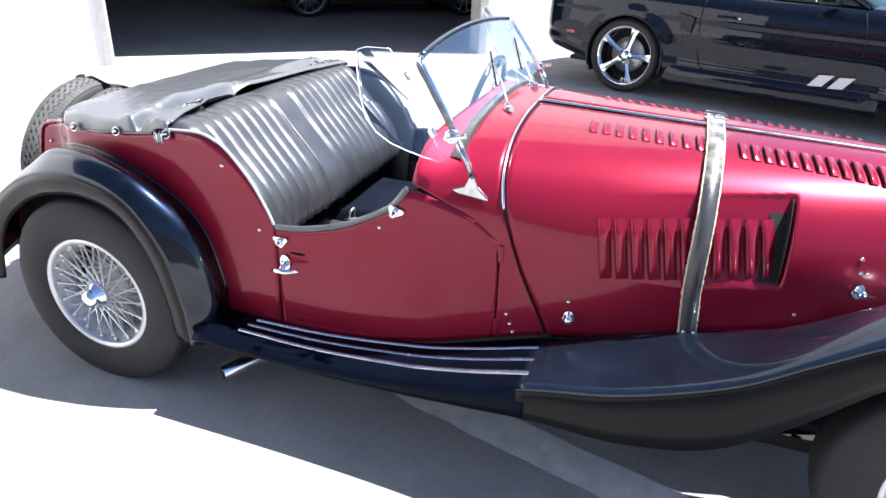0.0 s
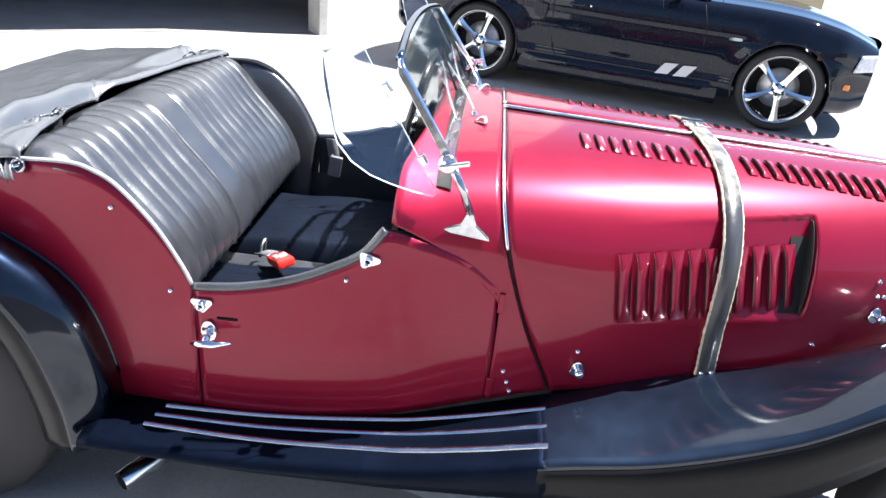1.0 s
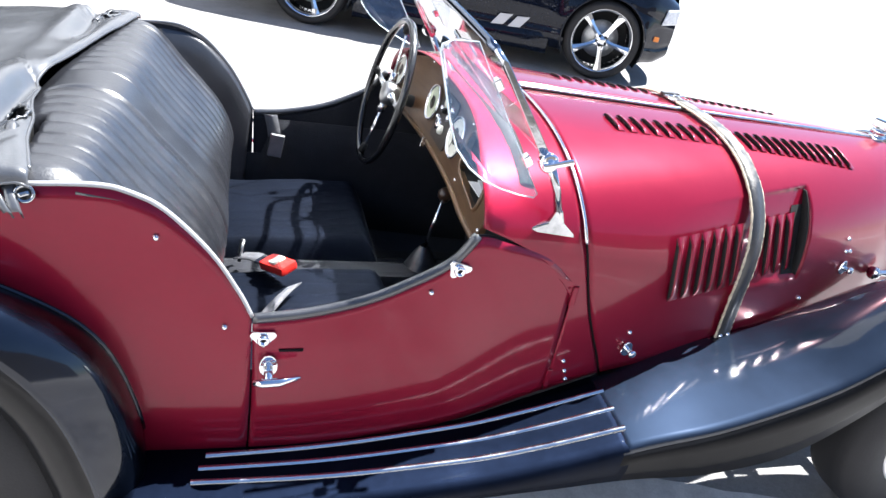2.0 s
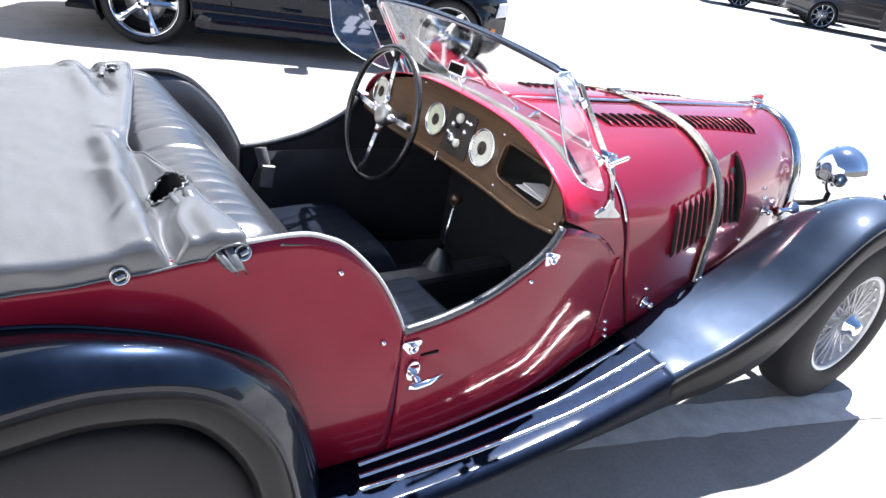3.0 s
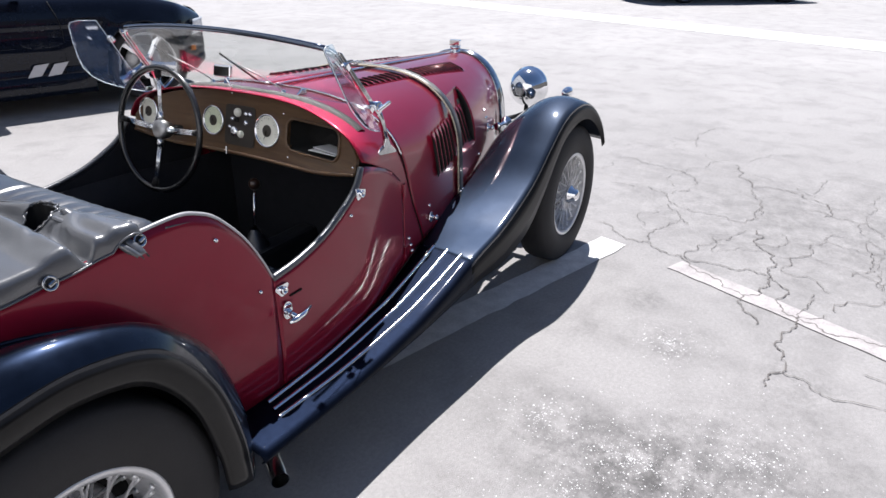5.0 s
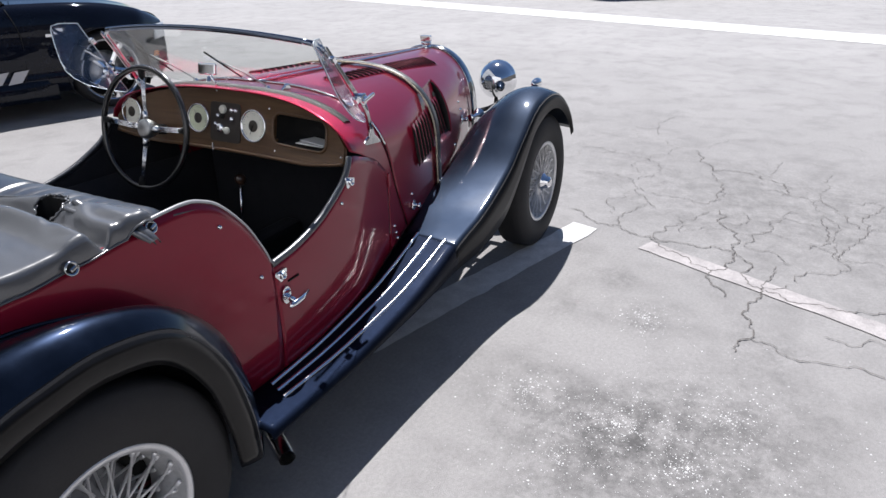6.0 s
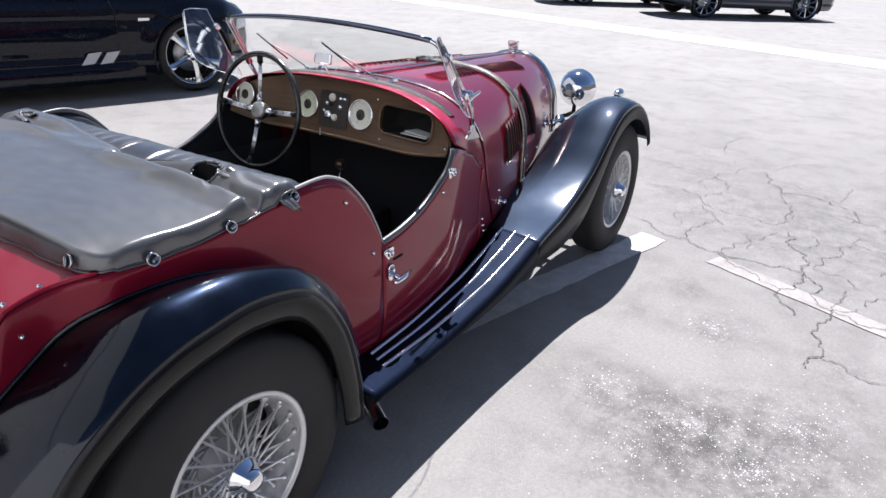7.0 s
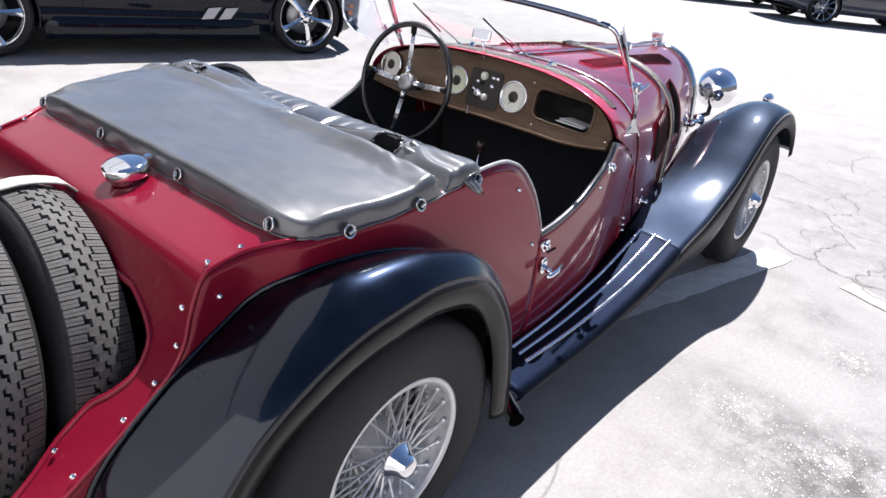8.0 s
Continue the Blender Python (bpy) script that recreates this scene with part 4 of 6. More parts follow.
for y in (-0.02, -0.47):
    part("belt_anchor", tube(spline([(0.60, y - 0.02, 0.44), (0.605, y - 0.018, 0.475), (0.61, y, 0.487), (0.605, y + 0.018, 0.475), (0.60, y + 0.02, 0.44)], 14), 0.005, 6), STEEL, car, "bent steel belt anchor")

# padded edges of the cockpit
for side in (-1, 1):
    pts = [(x, side * (halfwidth(x, z) - 0.006), z + 0.004) for x, z in spline(DOOR_TOP[:6], 40)]
    part("door_roll", tube(pts, [0.010] * 40, 8), LEATHER, car, "padded black edge on the door")
    pts = [(x, side * (halfwidth(x, z) - 0.004), z + 0.003) for x, z in spline(QUARTER_TOP[4:], 40)]
    part("quarter_bead", tube(pts, 0.0048, 8), PIPING, car, "pale grey piping on the body edge")
    rows = []
    for x, z in spline([(0.36, 0.872), (0.44, 0.859), (0.488, 0.833), (0.554, 0.762), (0.60, 0.683), (0.622, 0.63)], 20):
        rows.append([(x - 0.02 * v, side * (0.548 - 0.05 * v), z - 0.35 * v * v - 0.002) for v in np.linspace(0, 1, 6)])
    sheet("side_trim", rows, LEATHER, car, "", thick=0.004)


# ---- dashboard
def dash_x(y, z):
    return 1.048 + 0.048 * (1 - (abs(y) / 0.5) ** 2.2) + 0.22 * (z - 0.84)


def dash_top(y):
    lo, hi = 0.4, 1.0
    for _ in range(24):
        m_ = (lo + hi) / 2
        lo, hi = (m_, hi) if profile(1.07, m_)[0] > abs(y) / 0.985 else (lo, m_)
    return profile(1.07, lo)[1] - 0.014


def dash_low(y):
    return 0.752 + 0.03 * max(0, (abs(y) - 0.30) / 0.2) ** 1.5


GX, GZ, GW, GH = -0.308, 0.848, 0.235, 0.098


def in_glovebox(y, z):
    ax_, az = max(abs(y - GX) - (GW / 2 - 0.03), 0), max(abs(z - GZ) - (GH / 2 - 0.03), 0)
    return math.hypot(ax_, az) < 0.03


bm = bmesh.new()
NYD, NZD = 120, 34
vv = {}
for i in range(NYD + 1):
    y = -0.502 + 1.004 * i / NYD
    for j in range(NZD + 1):
        z = dash_low(y) + (dash_top(y) - dash_low(y)) * j / NZD
        vv[i, j] = bm.verts.new((dash_x(y, z), y, z))
for i in range(NYD):
    for j in range(NZD):
        f = [vv[i, j], vv[i, j + 1], vv[i + 1, j + 1], vv[i + 1, j]]
        c = sum((v.co for v in f), Vector()) / 4
        if not in_glovebox(c.y, c.z):
            bm.faces.new(f)
bmesh.ops.delete(bm, geom=[v for v in bm.verts if not v.link_faces], context="VERTS")
dash = part("dashboard", bm, WOOD, car, "walnut dashboard with cream round dials")
so = dash.modifiers.new("thickness", "SOLIDIFY")
so.thickness = 0.012
lip = [(dash_x(GX + a, GZ + b) - 0.002, GX + a, GZ + b) for a, b in rounded(GW, GH, 0.032, 8)]
part("glovebox_lip", tube(lip, 0.0045, 8, closed=True), WOOD, dash)
tub = [(GX + a, GZ + b) for a, b in rounded(GW + 0.004, GH + 0.004, 0.032, 6)]
rows = [[(dash_x(a, b) + d, GX + (a - GX) * k, GZ + (b - GZ) * k) for a, b in tub] for d, k in ((0.004, 1), (0.10, 0.97), (0.11, 0.8), (0.11, 0.02))]
sheet("glovebox", rows, DARK, dash, "open black glovebox", thick=0, close_v=True)
papers = thing("papers", "white folded papers lying in the open glovebox", "papers")
for k in range(2):
    part("sheet", block(0.07, 0.10, 0.002, 0.0), shader("white_paper", (0.8, 0.8, 0.8), 0.7, vary=0.04), papers, "", pose(1.115 + 0.012 * k, -0.335 - 0.008 * k, 0.806 + 0.005 * k, 3, 6, 4 - 9 * k))
part("dash_lip", tube([(dash_x(y, dash_low(y)) - 0.002, y, dash_low(y)) for y in np.linspace(-0.5, 0.5, 40)], 0.006, 8), WOOD, dash)

dash_n = Vector((-1, 0, 0.22)).normalized()


def dash_pose(y, z, lift=0.0):
    p = Vector((dash_x(y, z), y, z)) + dash_n * lift
    return frame_at(p, dash_n, (0, -1, 0))


GREENISH = shader("pale_green_dial", (0.62, 0.66, 0.48), 0.45, vary=0.05, scale=20)
DIAL_HUB = shader("brown_black_dial_centre", (0.035, 0.028, 0.02), 0.5)


def dial(y, z, r, face, marks=24, needle=40):
    g = part("dial", spun([(0.0, r), (0.006, r + 0.001), (0.009, r - 0.002), (0.008, r - 0.005), (0.004, r - 0.006), (0.004, 0.0)], 36, "z"), [CHROME], dash, "round cream dial in a chrome bezel", dash_pose(y, z, 0.001))
    part("dial_face", spun([(0.0045, r - 0.0062), (0.0046, 0.0)], 36, "z"), face, g)
    part("dial_centre", spun([(0.0056, r * 0.36), (0.0064, r * 0.34), (0.0064, 0)], 24, "z"), DIAL_HUB, g)
    bm = bmesh.new()
    for k in range(marks):
        a = radians(225 - 270 * k / (marks - 1))
        long = 0.16 if k % 4 == 0 else 0.08
        p0, p1 = Vector((math.cos(a), math.sin(a), 0)) * (r * 0.80), Vector((math.cos(a), math.sin(a), 0)) * (r * (0.80 - long))
        w = Vector((-math.sin(a), math.cos(a), 0)) * 0.0005
        bm.faces.new([bm.verts.new(q + Vector((0, 0, 0.0054))) for q in (p0 - w, p0 + w, p1 + w, p1 - w)])
    part("dial_marks", bm, DARK, g)
    a = radians(needle)
    part("needle", tube([(0, 0, 0.0078), (math.cos(a) * r * 0.62, math.sin(a) * r * 0.62, 0.0068)], [0.0014, 0.0004], 5), DARK, g)
    return g


dial(0.438, 0.846, 0.050, CREAM, needle=215)
dial(0.143, 0.846, 0.050, GREENISH, needle=120)
dial(-0.105, 0.843, 0.054, CREAM, needle=250)
pm = plate(rounded(0.135, 0.132, 0.012), 0.004, "z", 0.0, 0.001)
panel = part("switch_panel", pm, shader("dark_switch_panel", (0.028, 0.022, 0.018), 0.45, vary=0.2, scale=30), dash, "dark switch panel", dash_pose(0.022, 0.842, 0.0005))
for y, z, r, mt in ((0.030, 0.884, 0.0145, CREAM), (-0.012, 0.884, 0.008, CHROME), (-0.030, 0.884, 0.008, CHROME), (0.050, 0.862, 0.008, CHROME), (0.032, 0.860, 0.007, DARK), (-0.012, 0.855, 0.009, CHROME), (0.042, 0.822, 0.017, CHROME), (0.012, 0.816, 0.012, CREAM), (0.060, 0.835, 0.007, CHROME)):
    k = part("switch_knob", spun([(0.0, r), (0.006, r), (0.010, r * 0.8), (0.012, 0)], 20, "z"), mt, dash, "", dash_pose(y, z, 0.004))
key = part("ignition_key", block(0.012, 0.004, 0.026, 0.001), CHROME, dash, "", pose(1.055, 0.055, 0.765, 0, 10, 20))
for y, z in ((0.49, 0.80), (-0.17, 0.905), (0.25, 0.93), (-0.49, 0.80), (-0.20, 0.775)):
    part("screw", spun([(0, 0.004), (0.002, 0.003), (0.0025, 0)], 10, "z"), CHROME, dash, "", dash_pose(y, z, 0.0005))

# ---- steering wheel
wm = frame_at((0.985, 0.300, 0.815), (-1, 0, 0.23), (0, -1, 0))
sw = part("steering_wheel", tube([(0.205 * math.cos(a), 0.205 * math.sin(a), 0) for a in np.linspace(0, 2 * math.pi, 64, endpoint=False)], 0.0105, 10, closed=True), shader("black_bakelite", (0.010, 0.010, 0.011), 0.22, coat=0.5), car, "thin black steering wheel with sprung chrome spokes", wm)
part("wheel_boss", spun([(-0.05, 0.02), (-0.03, 0.03), (-0.012, 0.034), (0.0, 0.033), (0.006, 0.024), (0.009, 0.0)], 24, "z"), STEEL, sw, "grey metal boss")
for k, a in enumerate((4, 94, 176, 266)):
    a = radians(a)
    u, w = np.array([math.cos(a), math.sin(a), 0]), np.array([-math.sin(a), math.cos(a), 0])
    sp = part("spoke", tube([u * 0.028 + w * 0.0 + (0, 0, -0.012), u * 0.06 + (0, 0, -0.010)], 0.012, 8), ALU, sw, "sprung chrome wire spoke")
    for o in (-0.0075, -0.0025, 0.0025, 0.0075):
        part("wire", tube([u * 0.05 + w * o + (0, 0, -0.010), u * 0.19 + w * o * 0.9 + (0, 0, -0.003)], 0.0021, 6), CHROME, sp)
    part("spoke_cap", tube([u * 0.172 + (0, 0, -0.004), u * 0.198 + (0, 0, 0)], [0.010, 0.0115], 8), DARK, sw)
part("steering_column", tube([(1.00, 0.300, 0.812), (1.35, 0.30, 0.72)], 0.018, 12), DARK, car)

# ---- cover over the rear, with its flaps
HOLES = [(0.222, -0.350, 0.030, 0.040), (0.252, 0.455, 0.016, 0.030)]
FRONT = curve([(-0.62, 0.303), (-0.55, 0.300), (-0.506, 0.290), (-0.43, 0.270), (-0.35, 0.259), (-0.30, 0.245), (-0.235, 0.231), (-0.147, 0.220), (-0.10, 0.204), (-0.085, 0.200), (-0.014, 0.215), (0.196, 0.255), (0.41, 0.294), (0.62, 0.318)])
RIDGE = curve([(-0.6, 0.150), (-0.37, 0.154), (-0.2, 0.163), (0.0, 0.163), (0.26, 0.178), (0.47, 0.170), (0.6, 0.165)])


def step(a, lo, hi):
    t = min(1, max(0, (a - lo) / (hi - lo)))
    return t * t * (3 - 2 * t)


def cover_z(x, y):
    z = 0.868 + 0.030 * (x + 0.15) / 0.42 + 0.013 * (1 - (abs(y) / 0.54) ** 4)
    r = RIDGE(y)
    # a stretched fold: a ridge, and a hollow before the front hem
    amp = step(-y, 0.0, 0.14) if y < 0 else 0.6 * step(y, 0.12, 0.32)
    z += 0.012 * (0.35 + amp) * math.exp(-(((x - r + 0.008) / 0.026) ** 2))
    z -= 0.029 * amp * math.exp(-(((x - r - 0.036) / 0.020) ** 2))
    z += 0.006 * amp * step(x, r + 0.05, r + 0.09)
    # a second, slack fold towards the near corner
    d = x - (0.115 - 0.35 * (y + 0.25))
    z += 0.009 * math.exp(-((d / 0.028) ** 2)) * step(-y, 0.18, 0.34) * step(0.50 + y, -0.05, 0.05)
    # the tear beside the middle, its far lip standing up
    u_, v_ = x - 0.199, y + 0.092
    along, off = (-u_ * 0.57 + v_ * 0.82), (u_ * 0.82 + v_ * 0.57)
    if -0.02 < along < 0.11:
        z += 0.006 * (1 - abs(along - 0.03) / 0.09) * math.exp(-(max(off, 0) / 0.035)) * (1 if off > 0 else 0) * (along < 0.10)
    # drawn wrinkles round the front corners
    for sy in (-1, 1):
        ax, ay = x - 0.195, y - sy * 0.515
        rr = math.hypot(ax, ay * 0.8)
        z += 0.0068 * math.exp(-((rr / 0.060) ** 2)) * math.sin(150 * (ax * 0.88 + sy * ay * 0.47) + 3 * math.sin(30 * ay)) * (1 if sy < 0 else 0.7)
    z -= 0.016 * math.exp(-(((x + 0.150) / 0.045) ** 2 + ((abs(y) - 0.525) / 0.05) ** 2))
    z += 0.0065 * noise.noise((x * 4.5, y * 2.6, 4.0)) + 0.0026 * noise.noise((x * 13 + y * 5, y * 8 - x * 4, 1.0)) + 0.0007 * noise.noise((x * 40, y * 22, 6.0))
    return z


NX, NYC, RC = 140, 200, 0.048
bm = bmesh.new()
vv = {}
XR = -0.160
for i in range(NX + 1):
    u = (i / NX) ** 1.25
    for j in range(NYC + 1):
        s = -1 + 2 * j / NYC
        x = XR + (FRONT(s * 0.545) - XR) * u
        w = halfwidth(min(x, 0.4), 0.84) - 0.006
        dx = x - XR
        if dx < RC:
            w -= RC - math.sqrt(max(RC * RC - (RC - dx) ** 2, 0))
        y = s * w
        z = cover_z(x, y)
        z -= 0.010 * max(0, (u - 0.955) / 0.045) ** 2
        vv[i, j] = bm.verts.new((x, y, z))
for i in range(NX):
    for j in range(NYC):
        f = [vv[i, j], vv[i + 1, j], vv[i + 1, j + 1], vv[i, j + 1]]
        c = sum((v.co for v in f), Vector()) / 4
        ragged = 1 + 0.35 * noise.noise((c.x * 55, c.y * 55, 2))
        if not any(((c.x - hx) / rx) ** 2 + ((c.y - hy) / ry) ** 2 < ragged for hx, hy, rx, ry in HOLES):
            bm.faces.new(f).smooth = True
# the flap hangs from the edge, along both sides and the rear
edge = [vv[i, 0] for i in range(NX, 0, -1)] + [vv[0, j] for j in range(NYC + 1)] + [vv[i, NYC] for i in range(1, NX + 1)]
P = [v.co.copy() for v in edge]
ring = edge
for out, k in ((0.004, 0.04), (0.008, 0.14), (0.0105, 0.30), (0.012, 0.55), (0.0135, 0.8), (0.0135, 1.0)):
    nxt = []
    for i, p in enumerate(P):
        t = P[min(i + 4, len(P) - 1)] - P[max(i - 4, 0)]
        n_ = Vector((-t.y, t.x, 0)).normalized()
        n_ = n_ if n_.dot(Vector((p.x - 0.1, p.y, 0))) > 0 else -n_
        low = max(0.828, 0.822 + 0.118 * (p.x + 0.08)) if p.x > -0.12 else 0.828 + 0.004 * step(p.x, -0.158, -0.12)
        low = max(low, p.z - 0.055 + 0.034 * step(p.x, 0.19, 0.285))
        wav = 0.0022 * math.sin(i * 0.21) * k + 0.0025 * noise.noise((p.x * 18, p.y * 18, 0)) * k
        q = p + n_ * (out + wav)
        q.z = p.z + (low + 0.002 * noise.noise((p.x * 12, p.y * 12, 7)) - p.z) * k
        nxt.append(bm.verts.new(q))
    for i in range(len(P) - 1):
        bm.faces.new([ring[i], ring[i + 1], nxt[i + 1], nxt[i]]).smooth = True
    ring = nxt
bmesh.ops.delete(bm, geom=[v for v in bm.verts if not v.link_faces], context="VERTS")
bmesh.ops.recalc_face_normals(bm, faces=bm.faces)
hem_line = [tuple(v.co + Vector((0.001, 0, 0.001))) for v in ring]
cover = thing("tonneau_cover", "wrinkled black vinyl cover studded over the rear deck", "car cover")
cloth = part("cloth", bm, VINYL, cover)
so = cloth.modifiers.new("thickness", "SOLIDIFY")
so.thickness, so.offset = 0.003, -1
part("flap_binding", tube([hem_line[k] for k in range(0, len(hem_line), 2)], 0.0024, 6), VINYL, cover, "stitched binding along the flap")
part("front_hem", tube([(FRONT(y) - 0.001, y, cover_z(FRONT(y), y) - 0.010) for y in np.linspace(-0.535, 0.535, 110)], 0.0034, 6), VINYL, cover, "rolled hem along the front edge")
for hx, hy, rx, ry in HOLES:
    loop = []
    for a in np.linspace(0, 2 * math.pi, 64, endpoint=False):
        k = 1.0 + 0.16 * noise.noise((math.cos(a) * 2.2, math.sin(a) * 2.2, hy)) + 0.05 * math.sin(a * 11)
        px, py = hx + rx * k * math.cos(a), hy + ry * k * math.sin(a)
        loop.append((px, py, cover_z(px, py) + 0.001))
    # matt black cup put in as the shade inside the hole
    cup = [[(hx + (px - hx) * k * 1.06, hy + (py - hy) * k * 1.06, pz - d) for px, py, pz in loop] for d, k in ((0.003, 1.0), (0.03, 1.0), (0.075, 0.9), (0.08, 0.5), (0.08, 0.02))]
    sheet("pouch", cup, DARK, cover, "matt black cup put in as the shade inside a hole", thick=0, close_v=True)
    part("hole_hem", tube(loop, [0.0026 + 0.0014 * math.sin(q * 1.9) for q in range(64)], 6, closed=True), VINYL, cover, "ragged hem of a hole")
# matt black box added below, for the dark seen through the holes
well = box_part("cover_well", (0.13, -0.50, 0.60), (0.275, 0.50, 0.62), DARK, car, "", 0.004)
for side in (-1, 1):
    for o, wd, lift in ((0.0, 0.010, 0.005), (-0.024, 0.007, 0.004)):
        ln = spline([(0.243 + o, side * 0.405, cover_z(0.243 + o, side * 0.405) + lift), (0.252 + o, side * 0.45, 0.894 + lift), (0.263 + o * 0.9, side * 0.505, 0.888 + lift), (0.270 + o * 0.8, side * 0.548, 0.875), (0.278 + o * 0.6, side * 0.570, 0.858), (0.285 + o * 0.4, side * 0.578, 0.842)], 30)
        rows = []
        for k, (x, y, z) in enumerate(ln):
            tw = 0.003 * math.sin(k * 0.7)
            rows.append([(x - wd, y, z - 0.003 + tw), (x - wd * 0.5, y, z + 0.003), (x + wd * 0.4, y, z + 0.004), (x + wd, y, z - 0.003 - tw)])
        sheet("tie_strap", rows, VINYL, cover, "", thick=0.003)


def stud(p, n_):
    o = part("stud", spun([(0.0, 0.0142), (0.0018, 0.0146), (0.0030, 0.0135), (0.0030, 0.0115), (0.0016, 0.0098), (0.0016, 0.0)], 22, "z"), AGED, cover, "dull metal turn-button stud", frame_at(p, n_))
    part("stud_recess", spun([(0.0019, 0.0096), (0.0020, 0)], 18, "z"), DARK, o)
    part("turn_button", block(0.015, 0.0075, 0.006, 0.0024, at=(0, 0, 0.006)), AGED, o, "", pose(0, 0, 0, 0, 0, 20))
    return o


for side in (-1, 1):
    stud((0.110, side * 0.556, 0.851), (0, side, 0.25))
    stud((-0.066, side * 0.541, 0.838), (0, side, 0.25))
    stud((0.293, side * 0.557, 0.866), (0.1, side, 0.4))
    for y in (0.452, 0.158):
        stud((-0.1765, side * y, 0.850), (-1, 0, 0.35))

# ---- tail: filler, snaps, beads, spare wheels
cap = part("filler_cap", spun([(0, 0.036), (0.006, 0.037), (0.009, 0.043), (0.013, 0.0455), (0.030, 0.0455), (0.035, 0.043), (0.037, 0.034), (0.0385, 0)], 36, "z"), CHROME, car, "chrome fuel filler cap", pose(-0.225, -0.052, 0.820, 0, -9, 0))
part("cap_lever", block(0.03, 0.018, 0.01, 0.004, at=(0.045, 0, 0.03)), CHROME, cap)
for side in (-1, 1):
    pts = [(x - 0.003, side * (halfwidth(x, z) - 0.001), z + 0.003) for x, z in spline([(-0.15, 0.829), (-0.24, 0.810)] + TAIL, 50)]
    part("tail_bead", tube(pts, 0.005, 8), RED, car, "maroon piping along the tail")
snap_me = spun([(0.0, 0.0058), (0.002, 0.0058), (0.0035, 0.0042), (0.005, 0.0042), (0.006, 0.002), (0.006, 0)], 12, "z")
snap_me.materials.append(CHROME)


def snap(p, n_):
    part("snap_fastener", snap_me, None, car, "", frame_at(p, n_))


for side in (-1, 1):
    for x, z in ((0.472, 0.798), (0.58, 0.619), (0.955, 0.69)):
        snap((x, side * (halfwidth(x, z) + 0.001), z), (0, side, 0))
    for x, z in ((-0.225, 0.813), (-0.285, 0.800), (-0.335, 0.729), (-0.350, 0.658), (-0.394, 0.600), (-0.452, 0.552), (-0.541, 0.484)):
        snap((x - 0.004, side * (halfwidth(x, z) - 0.014), z + 0.004), (-0.6, 0, 0.8))
    snap((-0.541, side * 0.345, 0.489), (-0.7, 0, 0.7))
    snap((-0.28, side * (halfwidth(-0.28, 0.742) + 0.001), 0.742), (0, side, 0))


def tread_ring(R):
    """Ribs of the tyre's tread between zigzag grooves, with siped shoulders."""
    verts, faces = [], []

    def strip(n, left, right, lo, hi, closed=True):
        b = len(verts)
        for k in range(n):
            a, yl, yr = left(k)[0], left(k)[1], right(k)[1]
            for r, y in ((lo, yl), (hi, yl + 0.0006), (hi, yr - 0.0006), (lo, yr)):
                verts.append(((r - 3.2 * y * y) * math.cos(a), y, (r - 3.2 * y * y) * math.sin(a)))
        for k in range(n if closed else n - 1):
            o, q = b + 4 * k, b + 4 * ((k + 1) % n)
            faces.extend([(o, q, q + 1, o + 1), (o + 1, q + 1, q + 2, o + 2), (o + 2, q + 2, q + 3, o + 3)])

    N = 62
    st = 2 * math.pi / N

    def zig(y0, sg):
        def at(k):
            i, m = divmod(k, 4)
            a = (i + (0.025, 0.475, 0.525, 0.975)[m]) * st
            return a + (0.25 * st if y0 > 0.01 else -0.2 * st if y0 < -0.01 else 0), y0 + sg + (0.0042 if m in (0, 1) else -0.0042)
        return at

    for lo_y, hi_y in ((-0.021, 0.0), (0.0, 0.021)):
        strip(4 * N, zig(lo_y, 0.0019), zig(hi_y, -0.0019), R - 0.004, R + 0.004)
    for sy in (-1, 1):
        inner = zig(0.021 * sy, 0.0019 * sy)
        for k in range(4 * N):
            a0, y0 = inner(k)
            a1, y1 = inner(k + 1)
            if a1 - a0 < 0.2 * st:
                continue
            for h in (0, 1):
                am, ym = a0 + (a1 - a0) * h / 2, y0 + (y1 - y0) * h / 2
                an, yn = a0 + (a1 - a0) * (h + 1) / 2, y0 + (y1 - y0) * (h + 1) / 2
                ends = [(am + 0.015 * st, ym), (an - 0.015 * st, yn)]
                if sy > 0:
                    strip(2, lambda q: ends[q], lambda q: (0, 0.055), R - 0.004, R + 0.004, False)
                else:
                    strip(2, lambda q: (ends[q][0], -0.055), lambda q: ends[q], R - 0.004, R + 0.004, False)
    return mesh_of("tread", verts, faces, smooth=False)


tread_me = tread_ring(0.313)
tread_me.materials.append(TREAD)
AX = Vector((-math.cos(radians(8)), 0, math.sin(radians(8))))
for k in range(2):
    c = Vector((-0.430, 0, 0.500)) + AX * (0.162 * k)
    sp = part("spare_wheel", spun([(y, r - 0.006) for y, r in tyre_profile(0.313, 0.150, R_RIM)], 72), RUBBER, car, "spare wheel with worn grey tread strapped into the tail", frame_at(c, (0.14, 0, 0.99), (0, 1, 0)))
    tagged(part("tread", tread_me, None, sp), kind="stuff")
    part("rim", spun([(-0.05, 0.05), (-0.045, 0.12), (-0.04, 0.17), (-0.066, 0.19), (-0.06, 0.2), (0.06, 0.2), (0.066, 0.19), (0.04, 0.17), (0.0, 0.12), (0.0, 0.05)], 48), WIRE, sp)
st_pts = [(-0.300, 0.03, 0.772), (-0.320, 0.03, 0.805), (-0.388, 0.03, 0.823), (-0.453, 0.03, 0.821), (-0.478, 0.03, 0.826), (-0.548, 0.03, 0.846), (-0.613, 0.03, 0.839), (-0.635, 0.03, 0.797), (-0.635, 0.03, 0.697)]
